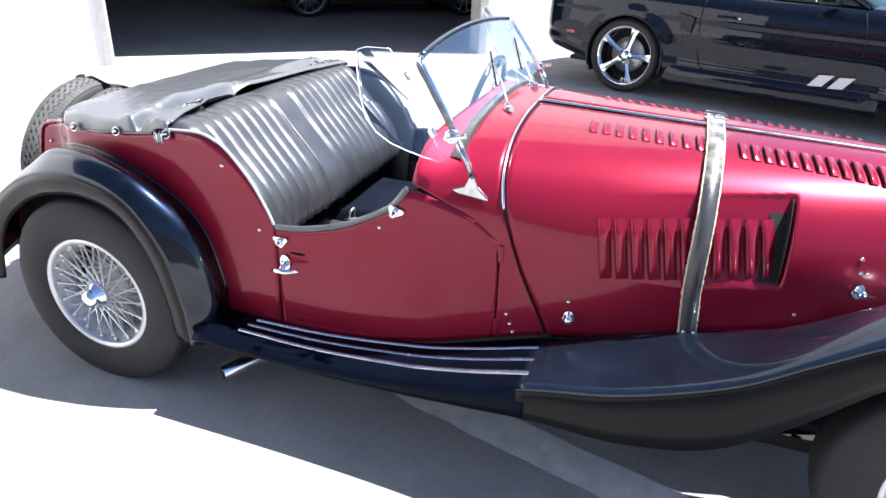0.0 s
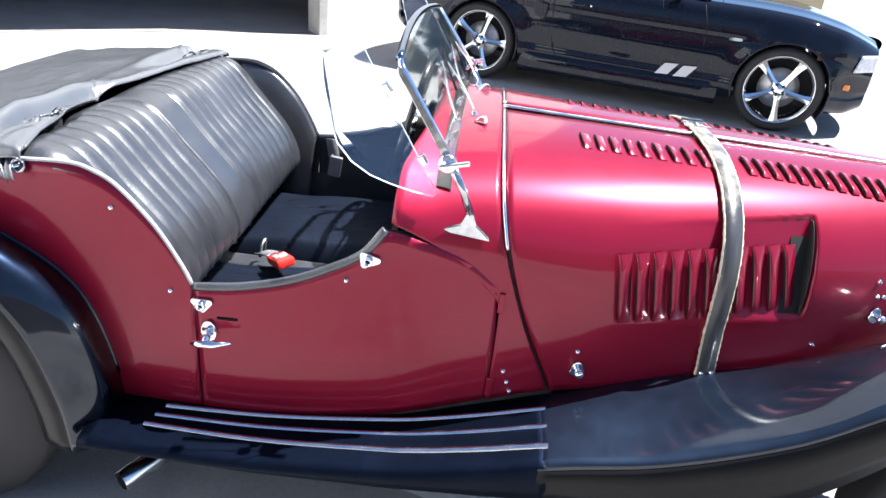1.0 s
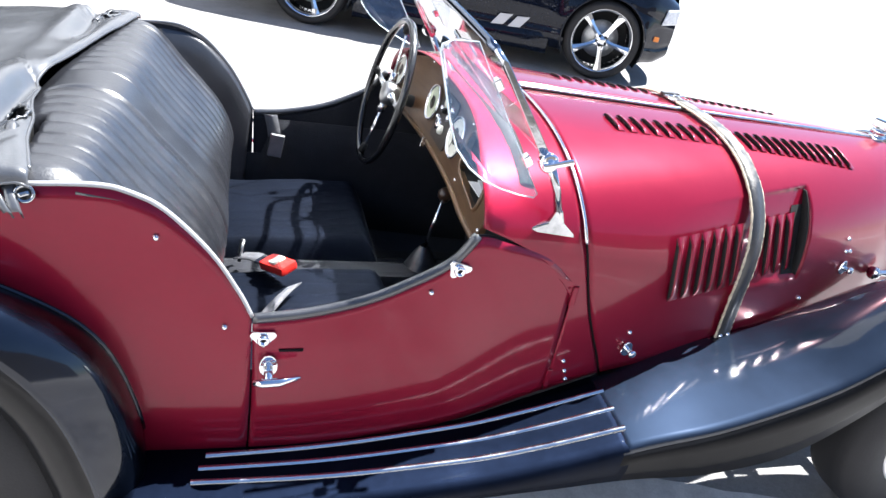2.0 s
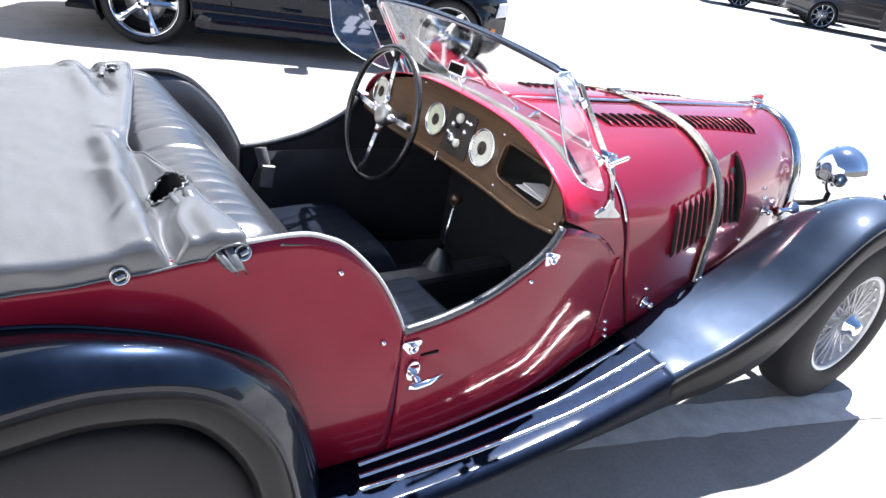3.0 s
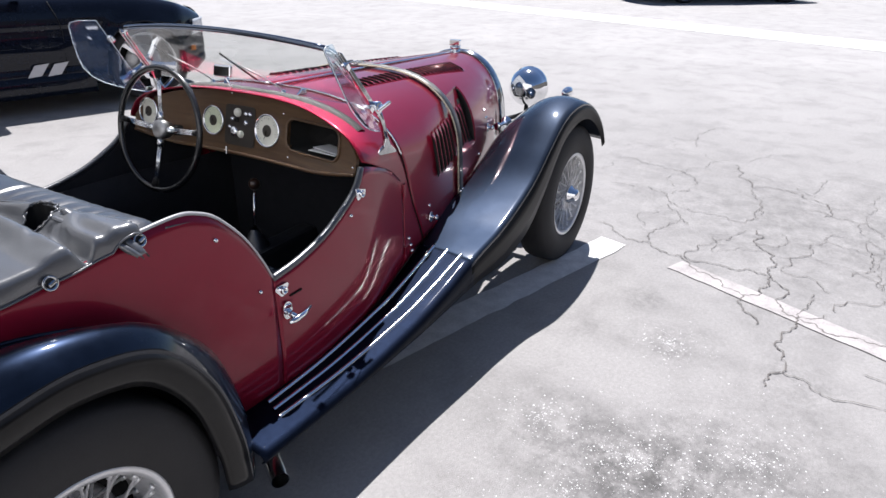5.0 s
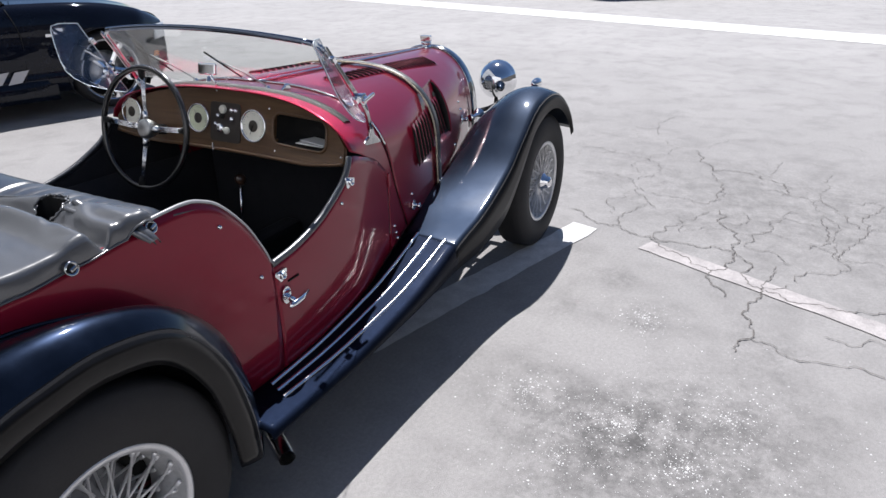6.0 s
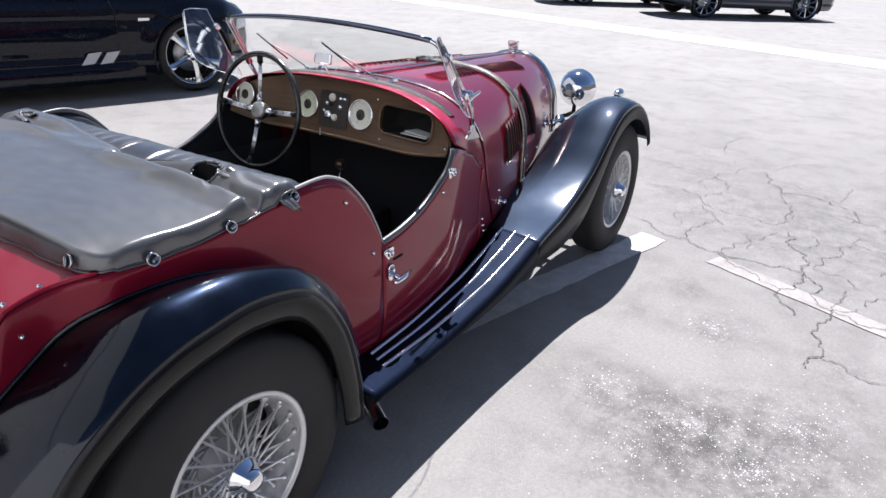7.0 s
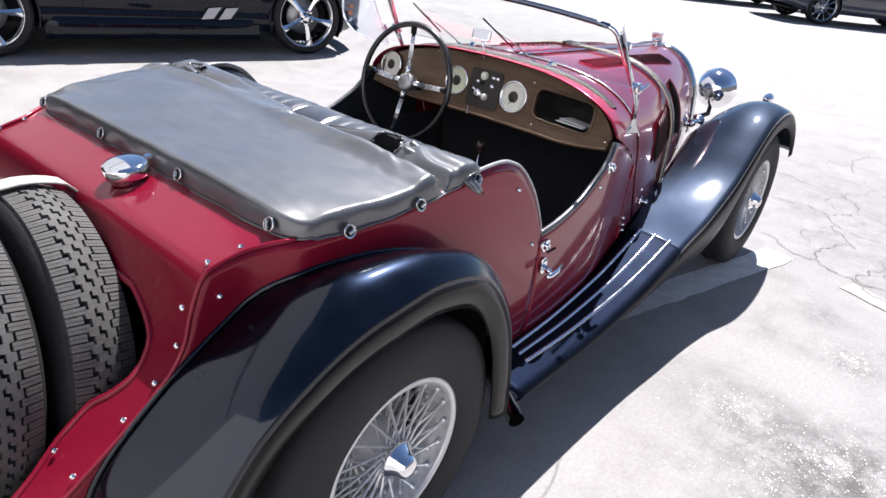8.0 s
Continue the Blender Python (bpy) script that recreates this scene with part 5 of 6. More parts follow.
ts = thing("spare_strap", "pale worn strap over the spare tyres", "strap")
ribbon(st_pts, 0.045, PALE_STRAP, "webbing", ts, thick=0.004)

# ==== bonnet, screen and outer fittings ====
HINGE = part("bonnet_hinge", tube([(x, 0, float(ZT(x)) + 0.001) for x in np.linspace(1.25, 2.465, 60)], 0.0065, 8), ALU, car, "bright piano hinge along the bonnet")


def louvre_mesh(L, Wd, H):
    """A pressed louvre: humped, closed in front, open behind."""
    verts, faces, mats = [], [], []
    nu, nv = 9, 5
    for i in range(nu):
        a = -1 + 2 * i / (nu - 1)
        taper = max(1 - abs(a) ** 4, 0) ** 0.5
        for j in range(nv):
            b = j / (nv - 1)
            verts.append((-Wd / 2 + Wd * b, a * L / 2, H * taper * math.sin(b * math.pi / 2) ** 0.9 + 0.0004))
    for i in range(nu - 1):
        for j in range(nv - 1):
            faces.append((i * nv + j, i * nv + j + 1, (i + 1) * nv + j + 1, (i + 1) * nv + j))
            mats.append(0)
    base = len(verts)
    for i in range(nu):
        a = -1 + 2 * i / (nu - 1)
        verts.append((Wd / 2 - 0.0015, a * L / 2, 0.0004))
    for i in range(nu - 1):
        faces.append((i * nv + nv - 1, base + i, base + i + 1, (i + 1) * nv + nv - 1))
        mats.append(1)
    me = mesh_of("louvre", verts, faces)
    me.materials.append(RED)
    me.materials.append(DARK)
    me.polygons.foreach_set("material_index", mats)
    return me


def q_at_y(x, y):
    lo, hi = 0.4, 1.0
    for _ in range(30):
        m_ = (lo + hi) / 2
        lo, hi = (m_, hi) if profile(x, m_)[0] > y else (lo, m_)
    return lo


def q_at_z(x, z):
    lo, hi = 0.0, 1.0
    for _ in range(30):
        m_ = (lo + hi) / 2
        lo, hi = (m_, hi) if profile(x, m_)[1] < z else (lo, m_)
    return lo


top_l, side_l = louvre_mesh(0.084, 0.021, 0.0085), louvre_mesh(0.165, 0.031, 0.013)
for side in (-1, 1):
    half = [o for o in car.children if o.name.startswith("bonnet_half")][0 if side < 0 else 1]
    flip = pose(0, 0, 0, 0, 0, 180)
    for x in list(np.linspace(1.45, 1.735, 9)) + list(np.linspace(1.845, 2.185, 12)):
        part("louvre", top_l, None, half, "", body_pose(x, q_at_y(x, 0.180 - 0.02 * (x - 1.45)), side, 0.0005) @ flip)
    # upright louvres on the side
    for x in list(np.linspace(1.548, 1.748, 6)) + list(np.linspace(1.823, 1.943, 4)):
        part("louvre", side_l, None, half, "", body_pose(x, q_at_z(x, 0.702 + 0.065 * (x - 1.5)), side, 0.0012 - sunk(x, 0.72)) @ pose(0, 0, 0, 0, 0, -14 * side) @ flip)
    # seam bead and catches
    pts = [on_body(SEAM(profile(1.28, q)[1]) + 0.003, q, side) for q in np.linspace(0.02, 0.995, 50)]
    part("scuttle_bead", tube(pts, 0.0024, 6), TRIM, car)
    pts = [on_body(SEAM(profile(1.28, q)[1]) + 0.001, q, side) * (1, 1.004, 1.003) for q in np.linspace(0.48, 0.995, 40)]
    part("scuttle_moulding", tube(pts, 0.0042, 6), ALU, car, "bright moulding at the back of the bonnet")
    for x, z in ((1.481, 0.495), (2.16, 0.655)):
        mm = body_pose(x, q_at_z(x, z), side, 0.002)
        k = part("bonnet_catch", plate([(0.018 * math.cos(a) * (1 if math.sin(a) < 0 else 0.8), 0.020 * math.sin(a)) for a in np.linspace(0, 2 * math.pi, 20, endpoint=False)], 0.006, "z", 0, 0.002), CHROME, car, "chrome bonnet catch", mm)
        part("catch_knob", spun([(0.006, 0.006), (0.018, 0.006), (0.020, 0.010), (0.027, 0.010), (0.030, 0.006), (0.030, 0)], 16, "z"), CHROME, k)
        snap((x - 0.005, side * (halfwidth(x, z + 0.045) + 0.001), z + 0.045), (0, side, 0))
    for x, z in ((2.17, 0.70), (2.15, 0.735), (2.03, 0.575)):
        snap((x, side * (halfwidth(x, z) + 0.001), z), (0, side, 0.2))
    for z in (0.655, 0.43):
        x = 1.287
        part("door_hinge", block(0.014, 0.008, 0.05, 0.003), RED, car, "", pose(x, side * (halfwidth(x, z) + 0.001), z))
    for z in (0.475, 0.445, 0.42):
        x = 1.315 + 0.38 * (0.475 - z)
        snap((x, side * (halfwidth(x, z) + 0.001), z), (0, side, 0))
    # door handle and triangular plates for side screens
    hm = pose(0.66, side * (halfwidth(0.66, 0.53) + 0.002), 0.530, 0, 0, 0 if side < 0 else 180)
    h = part("door_handle", plate([(0.017 * math.cos(a), 0.026 * math.sin(a)) for a in np.linspace(0, 2 * math.pi, 20, endpoint=False)], -0.006, "y", 0, 0.002), CHROME, car, "chrome T-shaped door handle", hm)
    part("handle_stem", tube([(0, -0.004, -0.004), (0, -0.034, -0.012)], [0.010, 0.007], 10), CHROME, h)
    part("handle_bar", tube([(-0.028, -0.034, -0.014), (-0.01, -0.037, -0.013), (0.02, -0.037, -0.011), (0.058, -0.030, -0.006)], [0.005, 0.0085, 0.0085, 0.004], 10), CHROME, h)
    part("lock_slot", block(0.045, 0.004, 0.006, 0.0015), TRIM, car, "", pose(0.70, side * (halfwidth(0.7, 0.565) + 0.001), 0.563))
    for x, z, turn in ((0.648, 0.596, 180), (1.0, 0.744, -35)):
        tri_ = []
        for k in range(3):
            c_ = radians(turn) + 2 * math.pi * k / 3
            for e in (-50, -25, 0, 25, 50):
                d = c_ + radians(e)
                tri_.append((0.0145 * math.sin(c_) * 1.25 + 0.008 * math.sin(d), 0.012 * math.cos(c_) + 0.008 * math.cos(d)))
        t_ = part("screen_socket", plate(tri_, -side * -0.006, "y", 0, 0.0015), CHROME, car, "chrome triangular side-screen socket", pose(x, side * (halfwidth(x, z) + 0.001), z))
        part("socket_cup", spun([(0.0, 0.011), (0.010, 0.011), (0.012, 0.009), (0.012, 0.006), (0.006, 0.005), (0.006, 0)], 18, "z"), CHROME, t_, "", frame_at((0, side * 0.005, 0), (0, side, 0)))
        part("socket_hole", spun([(0.0065, 0.0052), (0.0068, 0)], 12, "z"), DARK, t_, "", frame_at((0, side * 0.005, 0), (0, side, 0)))
    # washers' wedges on the scuttle
    wz = profile(1.195, q_at_y(1.195, 0.165))[1]
    part("scuttle_buffer", plate([(0, 0), (0.034, 0), (0.030, 0.016), (0.018, 0.016)], 0.016, "y", -0.008, 0.002), CHROME, car, "small chrome wedge on the scuttle", pose(1.18, side * 0.165, wz - 0.001, 0, -4, 25 * side))

# ---- strap over the bonnet
belt_row = lambda x0, lift: [body_pose(x0 + 0.02 * (1 - abs(s)) * 0 + 0.035 * max(0, 0.45 - (1 - abs(s))), 1 - abs(s), -1 if s < 0 else 1, lift).translation for s in np.r_[np.linspace(-0.955, -0.004, 44), np.linspace(0.004, 0.955, 44)]]
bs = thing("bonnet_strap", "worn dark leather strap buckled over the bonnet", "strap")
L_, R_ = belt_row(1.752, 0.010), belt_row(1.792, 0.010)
sheet("leather", [[tuple(a), tuple(a.lerp(b, 0.5)), tuple(b)] for a, b in zip(L_, R_)], WORN_SHEEN_STRAP, bs, thick=0.004)
for row, sg in ((L_, -1), (R_, 1)):
    pts = [(p.x + sg * 0.001 + 0.0016 * noise.noise((i * 1.7, sg, 0)), p.y, p.z + 0.0015 * noise.noise((i * 1.3, sg, 4))) for i, p in enumerate(row)]
    part("frayed_edge", tube(spline(pts, 220), [0.0034 + 0.0026 * noise.noise((k * 0.75, sg, 9)) for k in range(220)], 6), FRAY, bs, "pale frayed edge")
bk2 = part("buckle", tube([(0.032, 0.022, 0), (-0.032, 0.022, 0), (-0.032, -0.022, 0), (0.032, -0.022, 0)], 0.0035, 6, closed=True), CHROME, bs, "metal roller buckle", pose(1.772, 0.06, float(ZT(1.77)) + 0.014))
part("prong", tube([(0.0, 0.022, 0.003), (0.0, -0.024, 0.004)], 0.0028, 6), CHROME, bk2)
part("keeper", block(0.058, 0.014, 0.012, 0.003), BELTING, bs, "", pose(1.772, 0.105, float(ZT(1.77)) + 0.012))
for side in (-1, 1):
    for dx in (-0.034, 0.034):
        mm = body_pose(1.787 + dx, 0.035, side, 0.008)
        part("strap_anchor", block(0.016, 0.026, 0.006, 0.002), CHROME, bs, "small chrome anchor plate", mm)
    for dx in (-0.012, 0.012):
        mm = body_pose(1.787 + dx, 0.085, side, 0.013)
        part("rivet", snap_me, None, bs, "", mm)

# ---- windscreen
SC_B, SC_T = np.array([1.155, 0, 0.948]), np.array([1.012, 0, 1.150])
s_up = (SC_T - SC_B) / np.linalg.norm(SC_T - SC_B)
S_W = 0.492


def arch(y):
    """Height of the screen's top edge up its slope: a shallow bow."""
    return 0.257 - 0.165 * y * y


half_o = [(S_W, 0.012), (0.477, 0.10), (0.462, 0.185)]
half_o += [tuple((1 - t) ** 2 * np.array((0.460, 0.195)) + 2 * t * (1 - t) * np.array((0.454, arch(0.454))) + t * t * np.array((0.425, arch(0.425)))) for t in np.linspace(0, 1, 8)]
half_o += [(y, arch(y)) for y in np.linspace(0.39, 0.0, 9)]
pane_o = [(-a, b) for a, b in half_o] + half_o[-2::-1]
ws = part("windscreen", tube([tuple(SC_B + s_up * b + np.array([0, a, 0])) for a, b in pane_o], 0.0068, 8), CHROME, car, "folding chrome-framed windscreen")
s_n = np.cross(s_up, [0, 1, 0])
bm = bmesh.new()
front = [bm.verts.new(tuple(SC_B + s_up * b + np.array([0, a, 0]) + s_n * 0.0025)) for a, b in pane_o]
back = [bm.verts.new(tuple(SC_B + s_up * b + np.array([0, a, 0]) - s_n * 0.0025)) for a, b in pane_o]
bm.faces.new(front)
bm.faces.new(back[::-1])
for k in range(len(pane_o)):
    k2 = (k + 1) % len(pane_o)
    bm.faces.new([front[k], back[k], back[k2], front[k2]])
bmesh.ops.recalc_face_normals(bm, faces=bm.faces)
wp = part("pane", bm, GLASS, ws, "clear glass pane")
wp.visible_shadow = False
rows = []
for y in np.linspace(-0.455, 0.455, 60):
    z0, z1 = profile(1.118, q_at_y(1.118, abs(y)))[1], profile(1.15, q_at_y(1.15, abs(y)))[1]
    rows.append([(1.114, y, z0 - 0.004), (1.120, y, z0 + 0.004), (1.134, y, 0.5 * (z0 + z1) + 0.007), (1.148, y, z1 + 0.007), (1.152, y, z1 - 0.006)])
sheet("screen_seal", rows, DARK, ws, "black rubber apron behind the foot of the windscreen", thick=0)
part("top_rail", tube([tuple(SC_B + s_up * (arch(y) + 0.002) + np.array([0, y, 0])) for y in np.linspace(-0.435, 0.435, 24)], 0.0085, 10), RAIL, ws, "chrome top rail, the dark sky it mirrors put into its colour")

CUT_EDGE = shader("bright_perspex_edge", (0.55, 0.60, 0.64), 0.25, spec=0.8)
DEFLECT = [(0.895, 0.538, 1.154), (0.915, 0.527, 1.160), (0.966, 0.503, 1.157), (1.05, 0.517, 1.02), (1.126, 0.528, 0.902), (1.118, 0.534, 0.897), (1.08, 0.549, 0.908), (1.035, 0.563, 0.925), (0.999, 0.576, 0.942), (0.964, 0.584, 0.968), (0.936, 0.582, 1.0), (0.92, 0.574, 1.04), (0.905, 0.560, 1.095), (0.893, 0.544, 1.142)]
for side in (-1, 1):
    # side arms from a splayed foot up to the corner
    foot = part("screen_foot", plate([(1.138, 0.812), (1.144, 0.819), (1.178, 0.832), (1.190, 0.858), (1.203, 0.858), (1.212, 0.832), (1.240, 0.808), (1.243, 0.800)], -side * -0.012, "y", side * (halfwidth(1.19, 0.82) + 0.0), 0.003), AGED, ws, "splayed chrome foot of the screen post")
    part("screen_post", tube([(1.197, side * 0.497, 0.85), (1.178, side * 0.503, 0.90), (1.148, side * 0.507, 0.955)], [0.009, 0.008, 0.010], 10), AGED, ws)
    arm = plate([(-0.018, -0.0095), (0.195, -0.006), (0.204, 0.0), (0.195, 0.006), (-0.018, 0.0095)], 0.008, "z", -0.004, 0.002)
    part("screen_arm", arm, AGED, ws, "chrome side arm with slots", frame_at((1.142, side * 0.4945, 0.962), (0, side, 0.12), tuple(s_up + np.array((0, -side * 0.16, 0)))))
    for d in (0.06, 0.13, 0.18):
        part("screw", spun([(0.0, 0.005), (0.0022, 0.004), (0.0025, 0)], 10, "z"), STEEL, ws, "", frame_at(tuple(np.array([1.142, side * (0.4985 - 0.16 * d), 0.962]) + s_up * d), (0, side, 0), tuple(s_up)))
    piv = part("pivot_boss", spun([(-0.008, 0.016), (0.008, 0.019), (0.014, 0.019), (0.017, 0.015), (0.015, 0.010), (0.019, 0.008), (0.020, 0)], 24, "z"), CHROME, ws, "round chrome pivot", frame_at((1.140, side * 0.505, 0.960), (0, side, 0)))
    wing = part("wing_nut", block(0.062, 0.010, 0.010, 0.004, at=(0.012, 0, 0.022)), CHROME, ws, "", frame_at((1.142, side * 0.505, 0.960), (0, side, 0), (1, 0, 0.25)))
    bm = bmesh.new()
    P = [Vector((x, side * y, z)) for x, y, z in DEFLECT]
    n_ = (P[4] - P[0]).cross(P[9] - P[0]).normalized()
    fr = [bm.verts.new(p + n_ * 0.0022) for p in P]
    bk_ = [bm.verts.new(p - n_ * 0.0022) for p in P]
    bm.faces.new(fr)
    bm.faces.new(bk_[::-1])
    for k in range(len(P)):
        k2 = (k + 1) % len(P)
        bm.faces.new([fr[k], bk_[k], bk_[k2], fr[k2]])
    bmesh.ops.recalc_face_normals(bm, faces=bm.faces)
    d = part("wind_deflector", bm, SKY_PERSPEX, ws, "clear perspex wind deflector")
    d.visible_shadow = False
    part("cut_edge", tube([tuple(p) for p in P], 0.0014, 6, closed=True), CUT_EDGE, d, "bright cut edge of the perspex")
    for f in (0.25, 0.75):
        p = P[2].lerp(P[4], f)
        part("deflector_clamp", block(0.022, 0.014, 0.018, 0.003), CHROME, ws, "", frame_at(p + Vector((0.006, 0, 0)), (0, side, 0), tuple(s_up)))

for y0, y1 in ((-0.10, 0.012), (0.23, 0.33)):
    w0, w1 = SC_B + s_up * 0.012 + np.array([0.004, y0, 0]), SC_B + s_up * 0.125 + np.array([0.010, y1, 0])
    wi = part("wiper", tube([tuple(w0 + (0.025, -0.01, 0)), tuple(w0 + (0.02, 0, 0.012)), tuple((w0 + w1) / 2 + (0.016, 0, 0.006)), tuple(w1)], 0.0025, 6), STEEL, ws, "slim windscreen wiper")
    dv_ = (w1 - w0) / np.linalg.norm(w1 - w0)
    part("blade", tube([tuple(w1 - dv_ * 0.09 + s_n * 0.002), tuple(w1 + dv_ * 0.05 + s_n * 0.002)], 0.0032, 6), TRIM, wi)
    part("wiper_pivot", spun([(0, 0.009), (0.012, 0.008), (0.016, 0.004), (0.016, 0)], 12, "z"), CHROME, wi, "", pose(w0[0] + 0.025, w0[1] - 0.01, w0[2] - 0.01))
mir = part("rear_mirror", block(0.012, 0.07, 0.036, 0.005), CHROME, ws, "small chrome rear-view mirror", pose(1.072, 0.045, 1.022, 0, 12, 6))
part("mirror_stem", tube([(1.08, 0.045, 1.0), (1.10, 0.045, 0.965), (1.10, 0.045, 0.945)], 0.004, 6), CHROME, ws)

# ---- radiator, lamps, horn, exhaust
rows = []
for x, k in ((2.468, 1.0), (2.49, 1.012), (2.515, 1.008), (2.535, 0.985), (2.545, 0.95)):
    row = []
    for s in np.linspace(-1, 1, 61):
        q = 1 - abs(s)
        y, z = profile(2.47, q)
        row.append((x, (1 if s > 0 else -1) * y * k, 0.5 + (z + 0.006 - 0.5) * (k if k > 1 else 0.98 * k + 0.02)))
    rows.append(row)
rad = sheet("radiator_shell", rows, AGED, car, "chrome radiator shell", thick=0.004)
for k in range(17):
    y = -0.21 + 0.42 * k / 16
    zt = profile(2.47, q_at_y(2.47, min(abs(y) / 0.92, 0.24)))[1] - 0.02
    part("radiator_slat", block(0.02, 0.008, zt - 0.42, 0.002), CHROME, rad, "", pose(2.525, y, (zt + 0.42) / 2))
box_part("radiator_core", (2.49, -0.19, 0.40), (2.51, 0.19, 0.74), DARK, car, "", 0.004)
capm = part("radiator_cap", spun([(0.0, 0.024), (0.008, 0.024), (0.010, 0.018), (0.016, 0.018), (0.018, 0.026), (0.026, 0.026), (0.030, 0.018), (0.032, 0.0)], 28, "z"), CHROME, car, "chrome radiator cap", pose(2.46, 0, float(ZT(2.46)) + 0.0))
part("cap_wing", block(0.020, 0.056, 0.026, 0.004, at=(0, 0, 0.044)), CHROME, capm)
for side in (-1, 1):
    lamp = part("headlamp", spun([(-0.104 * math.cos(a), 0.099 * math.sin(a)) for a in np.linspace(0, math.pi / 2, 16)] + [(0.012, 0.103), (0.026, 0.103), (0.032, 0.096)], 40, "x"), CHROME, car, "large chrome bowl headlamp", pose(2.848, side * 0.220, 0.708))
    part("lamp_glass", spun([(0.030, 0.096), (0.040, 0.07), (0.046, 0.0)], 40, "x"), CREAM, lamp)
    part("lamp_stem", tube([(2.835, side * 0.221, 0.612), (2.832, side * 0.221, 0.57)], 0.011, 12), DARK, car)
    part("lamp_bar", tube([(2.50, side * 0.20, 0.60), (2.62, side * 0.212, 0.585), (2.74, side * 0.218, 0.575), (2.832, side * 0.221, 0.575)], 0.012, 8), DARK, car, "dark steel lamp bracket")
    sl = part("side_lamp", spun([(-0.045, 0.0), (-0.042, 0.010), (-0.02, 0.019), (0.0, 0.023), (0.02, 0.023), (0.03, 0.016), (0.034, 0.0)], 20, "x"), CHROME, car, "small chrome side lamp on the wing", pose(2.53, side * 0.560, 0.772))
    part("lamp_foot", tube([(-0.005, 0, -0.02), (-0.005, 0, -0.045)], [0.010, 0.016], 10), CHROME, sl)
    horn = part("horn", spun([(-0.09, 0.012), (-0.05, 0.014), (0.0, 0.018), (0.04, 0.030), (0.06, 0.046), (0.064, 0.048), (0.058, 0.040), (0.03, 0.02), (0.0, 0.0)], 24, "x"), CHROME, car, "chrome horn beside the bonnet", pose(2.37, side * 0.318, 0.625) @ Matrix.Diagonal((0.55, 0.6, 0.6, 1)))
    part("horn_body", spun([(-0.11, 0.0), (-0.11, 0.030), (-0.085, 0.030), (-0.085, 0)], 20, "x"), CHROME, horn)
    part("suspension_arm", tube([(2.44, side * 0.2, 0.26), (2.44, side * 0.54, 0.28)], 0.022, 10), STEEL, car)
    part("suspension_pillar", tube([(2.44, side * 0.47, 0.20), (2.44, side * 0.47, 0.56)], 0.028, 12), DARK, car)
part("rear_axle", tube([(0, -0.52, 0.318), (0, 0.52, 0.318)], 0.032, 12), DARK, car)
part("chassis_rail", block(3.0, 0.05, 0.10, 0.004, at=(1.0, -0.34, 0.20)), DARK, car)
part("chassis_rail", block(3.0, 0.05, 0.10, 0.004, at=(1.0, 0.34, 0.20)), DARK, car)
ex = part("exhaust_pipe", spun([(-0.02, 0.0235), (0.0, 0.025), (0.35, 0.025), (0.35, 0.0225), (0.0, 0.0225)], 24, "z"), ALU, car, "bright exhaust tail pipe", look((0.483, -0.650, 0.158), (0.62, -0.42, 0.178)) @ pose(0, 0, 0, 180))
part("silencer", tube([(0.62, -0.42, 0.18), (0.9, -0.36, 0.18), (1.6, -0.33, 0.19)], [0.022, 0.05, 0.05], 12), STEEL, car)

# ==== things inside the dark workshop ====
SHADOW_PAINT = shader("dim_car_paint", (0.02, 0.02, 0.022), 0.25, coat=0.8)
old = thing("workshop_car", "dark car standing deep in the workshop", "car", m=Matrix.Translation(bpt(2.75, 4.4, 0)) @ pose(0, 0, 0, 0, 0, math.degrees(math.atan2(along[1], along[0]))))

# ==== other cars ====
GLOSS_BLACK = shader("black_coupe_paint", (0.005, 0.007, 0.014), 0.4, coat=1.0, coat_rough=0.02, spec=0.0, vary=0.1, scale=4)
GLOSS_BLACK.node_tree.nodes["Principled BSDF"].inputs["Coat IOR"].default_value = 1.38
AUTO_GLASS = shader("dark_auto_glass", (0.02, 0.03, 0.03), 0.03, spec=0.6, vary=0.05)
AMBER = shader("amber_lens", (0.75, 0.22, 0.02), 0.2, coat=0.5)
LENS = shader("headlamp_lens", (0.55, 0.57, 0.60), 0.12, coat=1.0, vary=0.3, scale=30)
RED_LENS = shader("red_lens", (0.28, 0.01, 0.01), 0.2, coat=0.6)
DECAL = shader("silver_decal", (0.50, 0.50, 0.52), 0.4, metal=0.3)


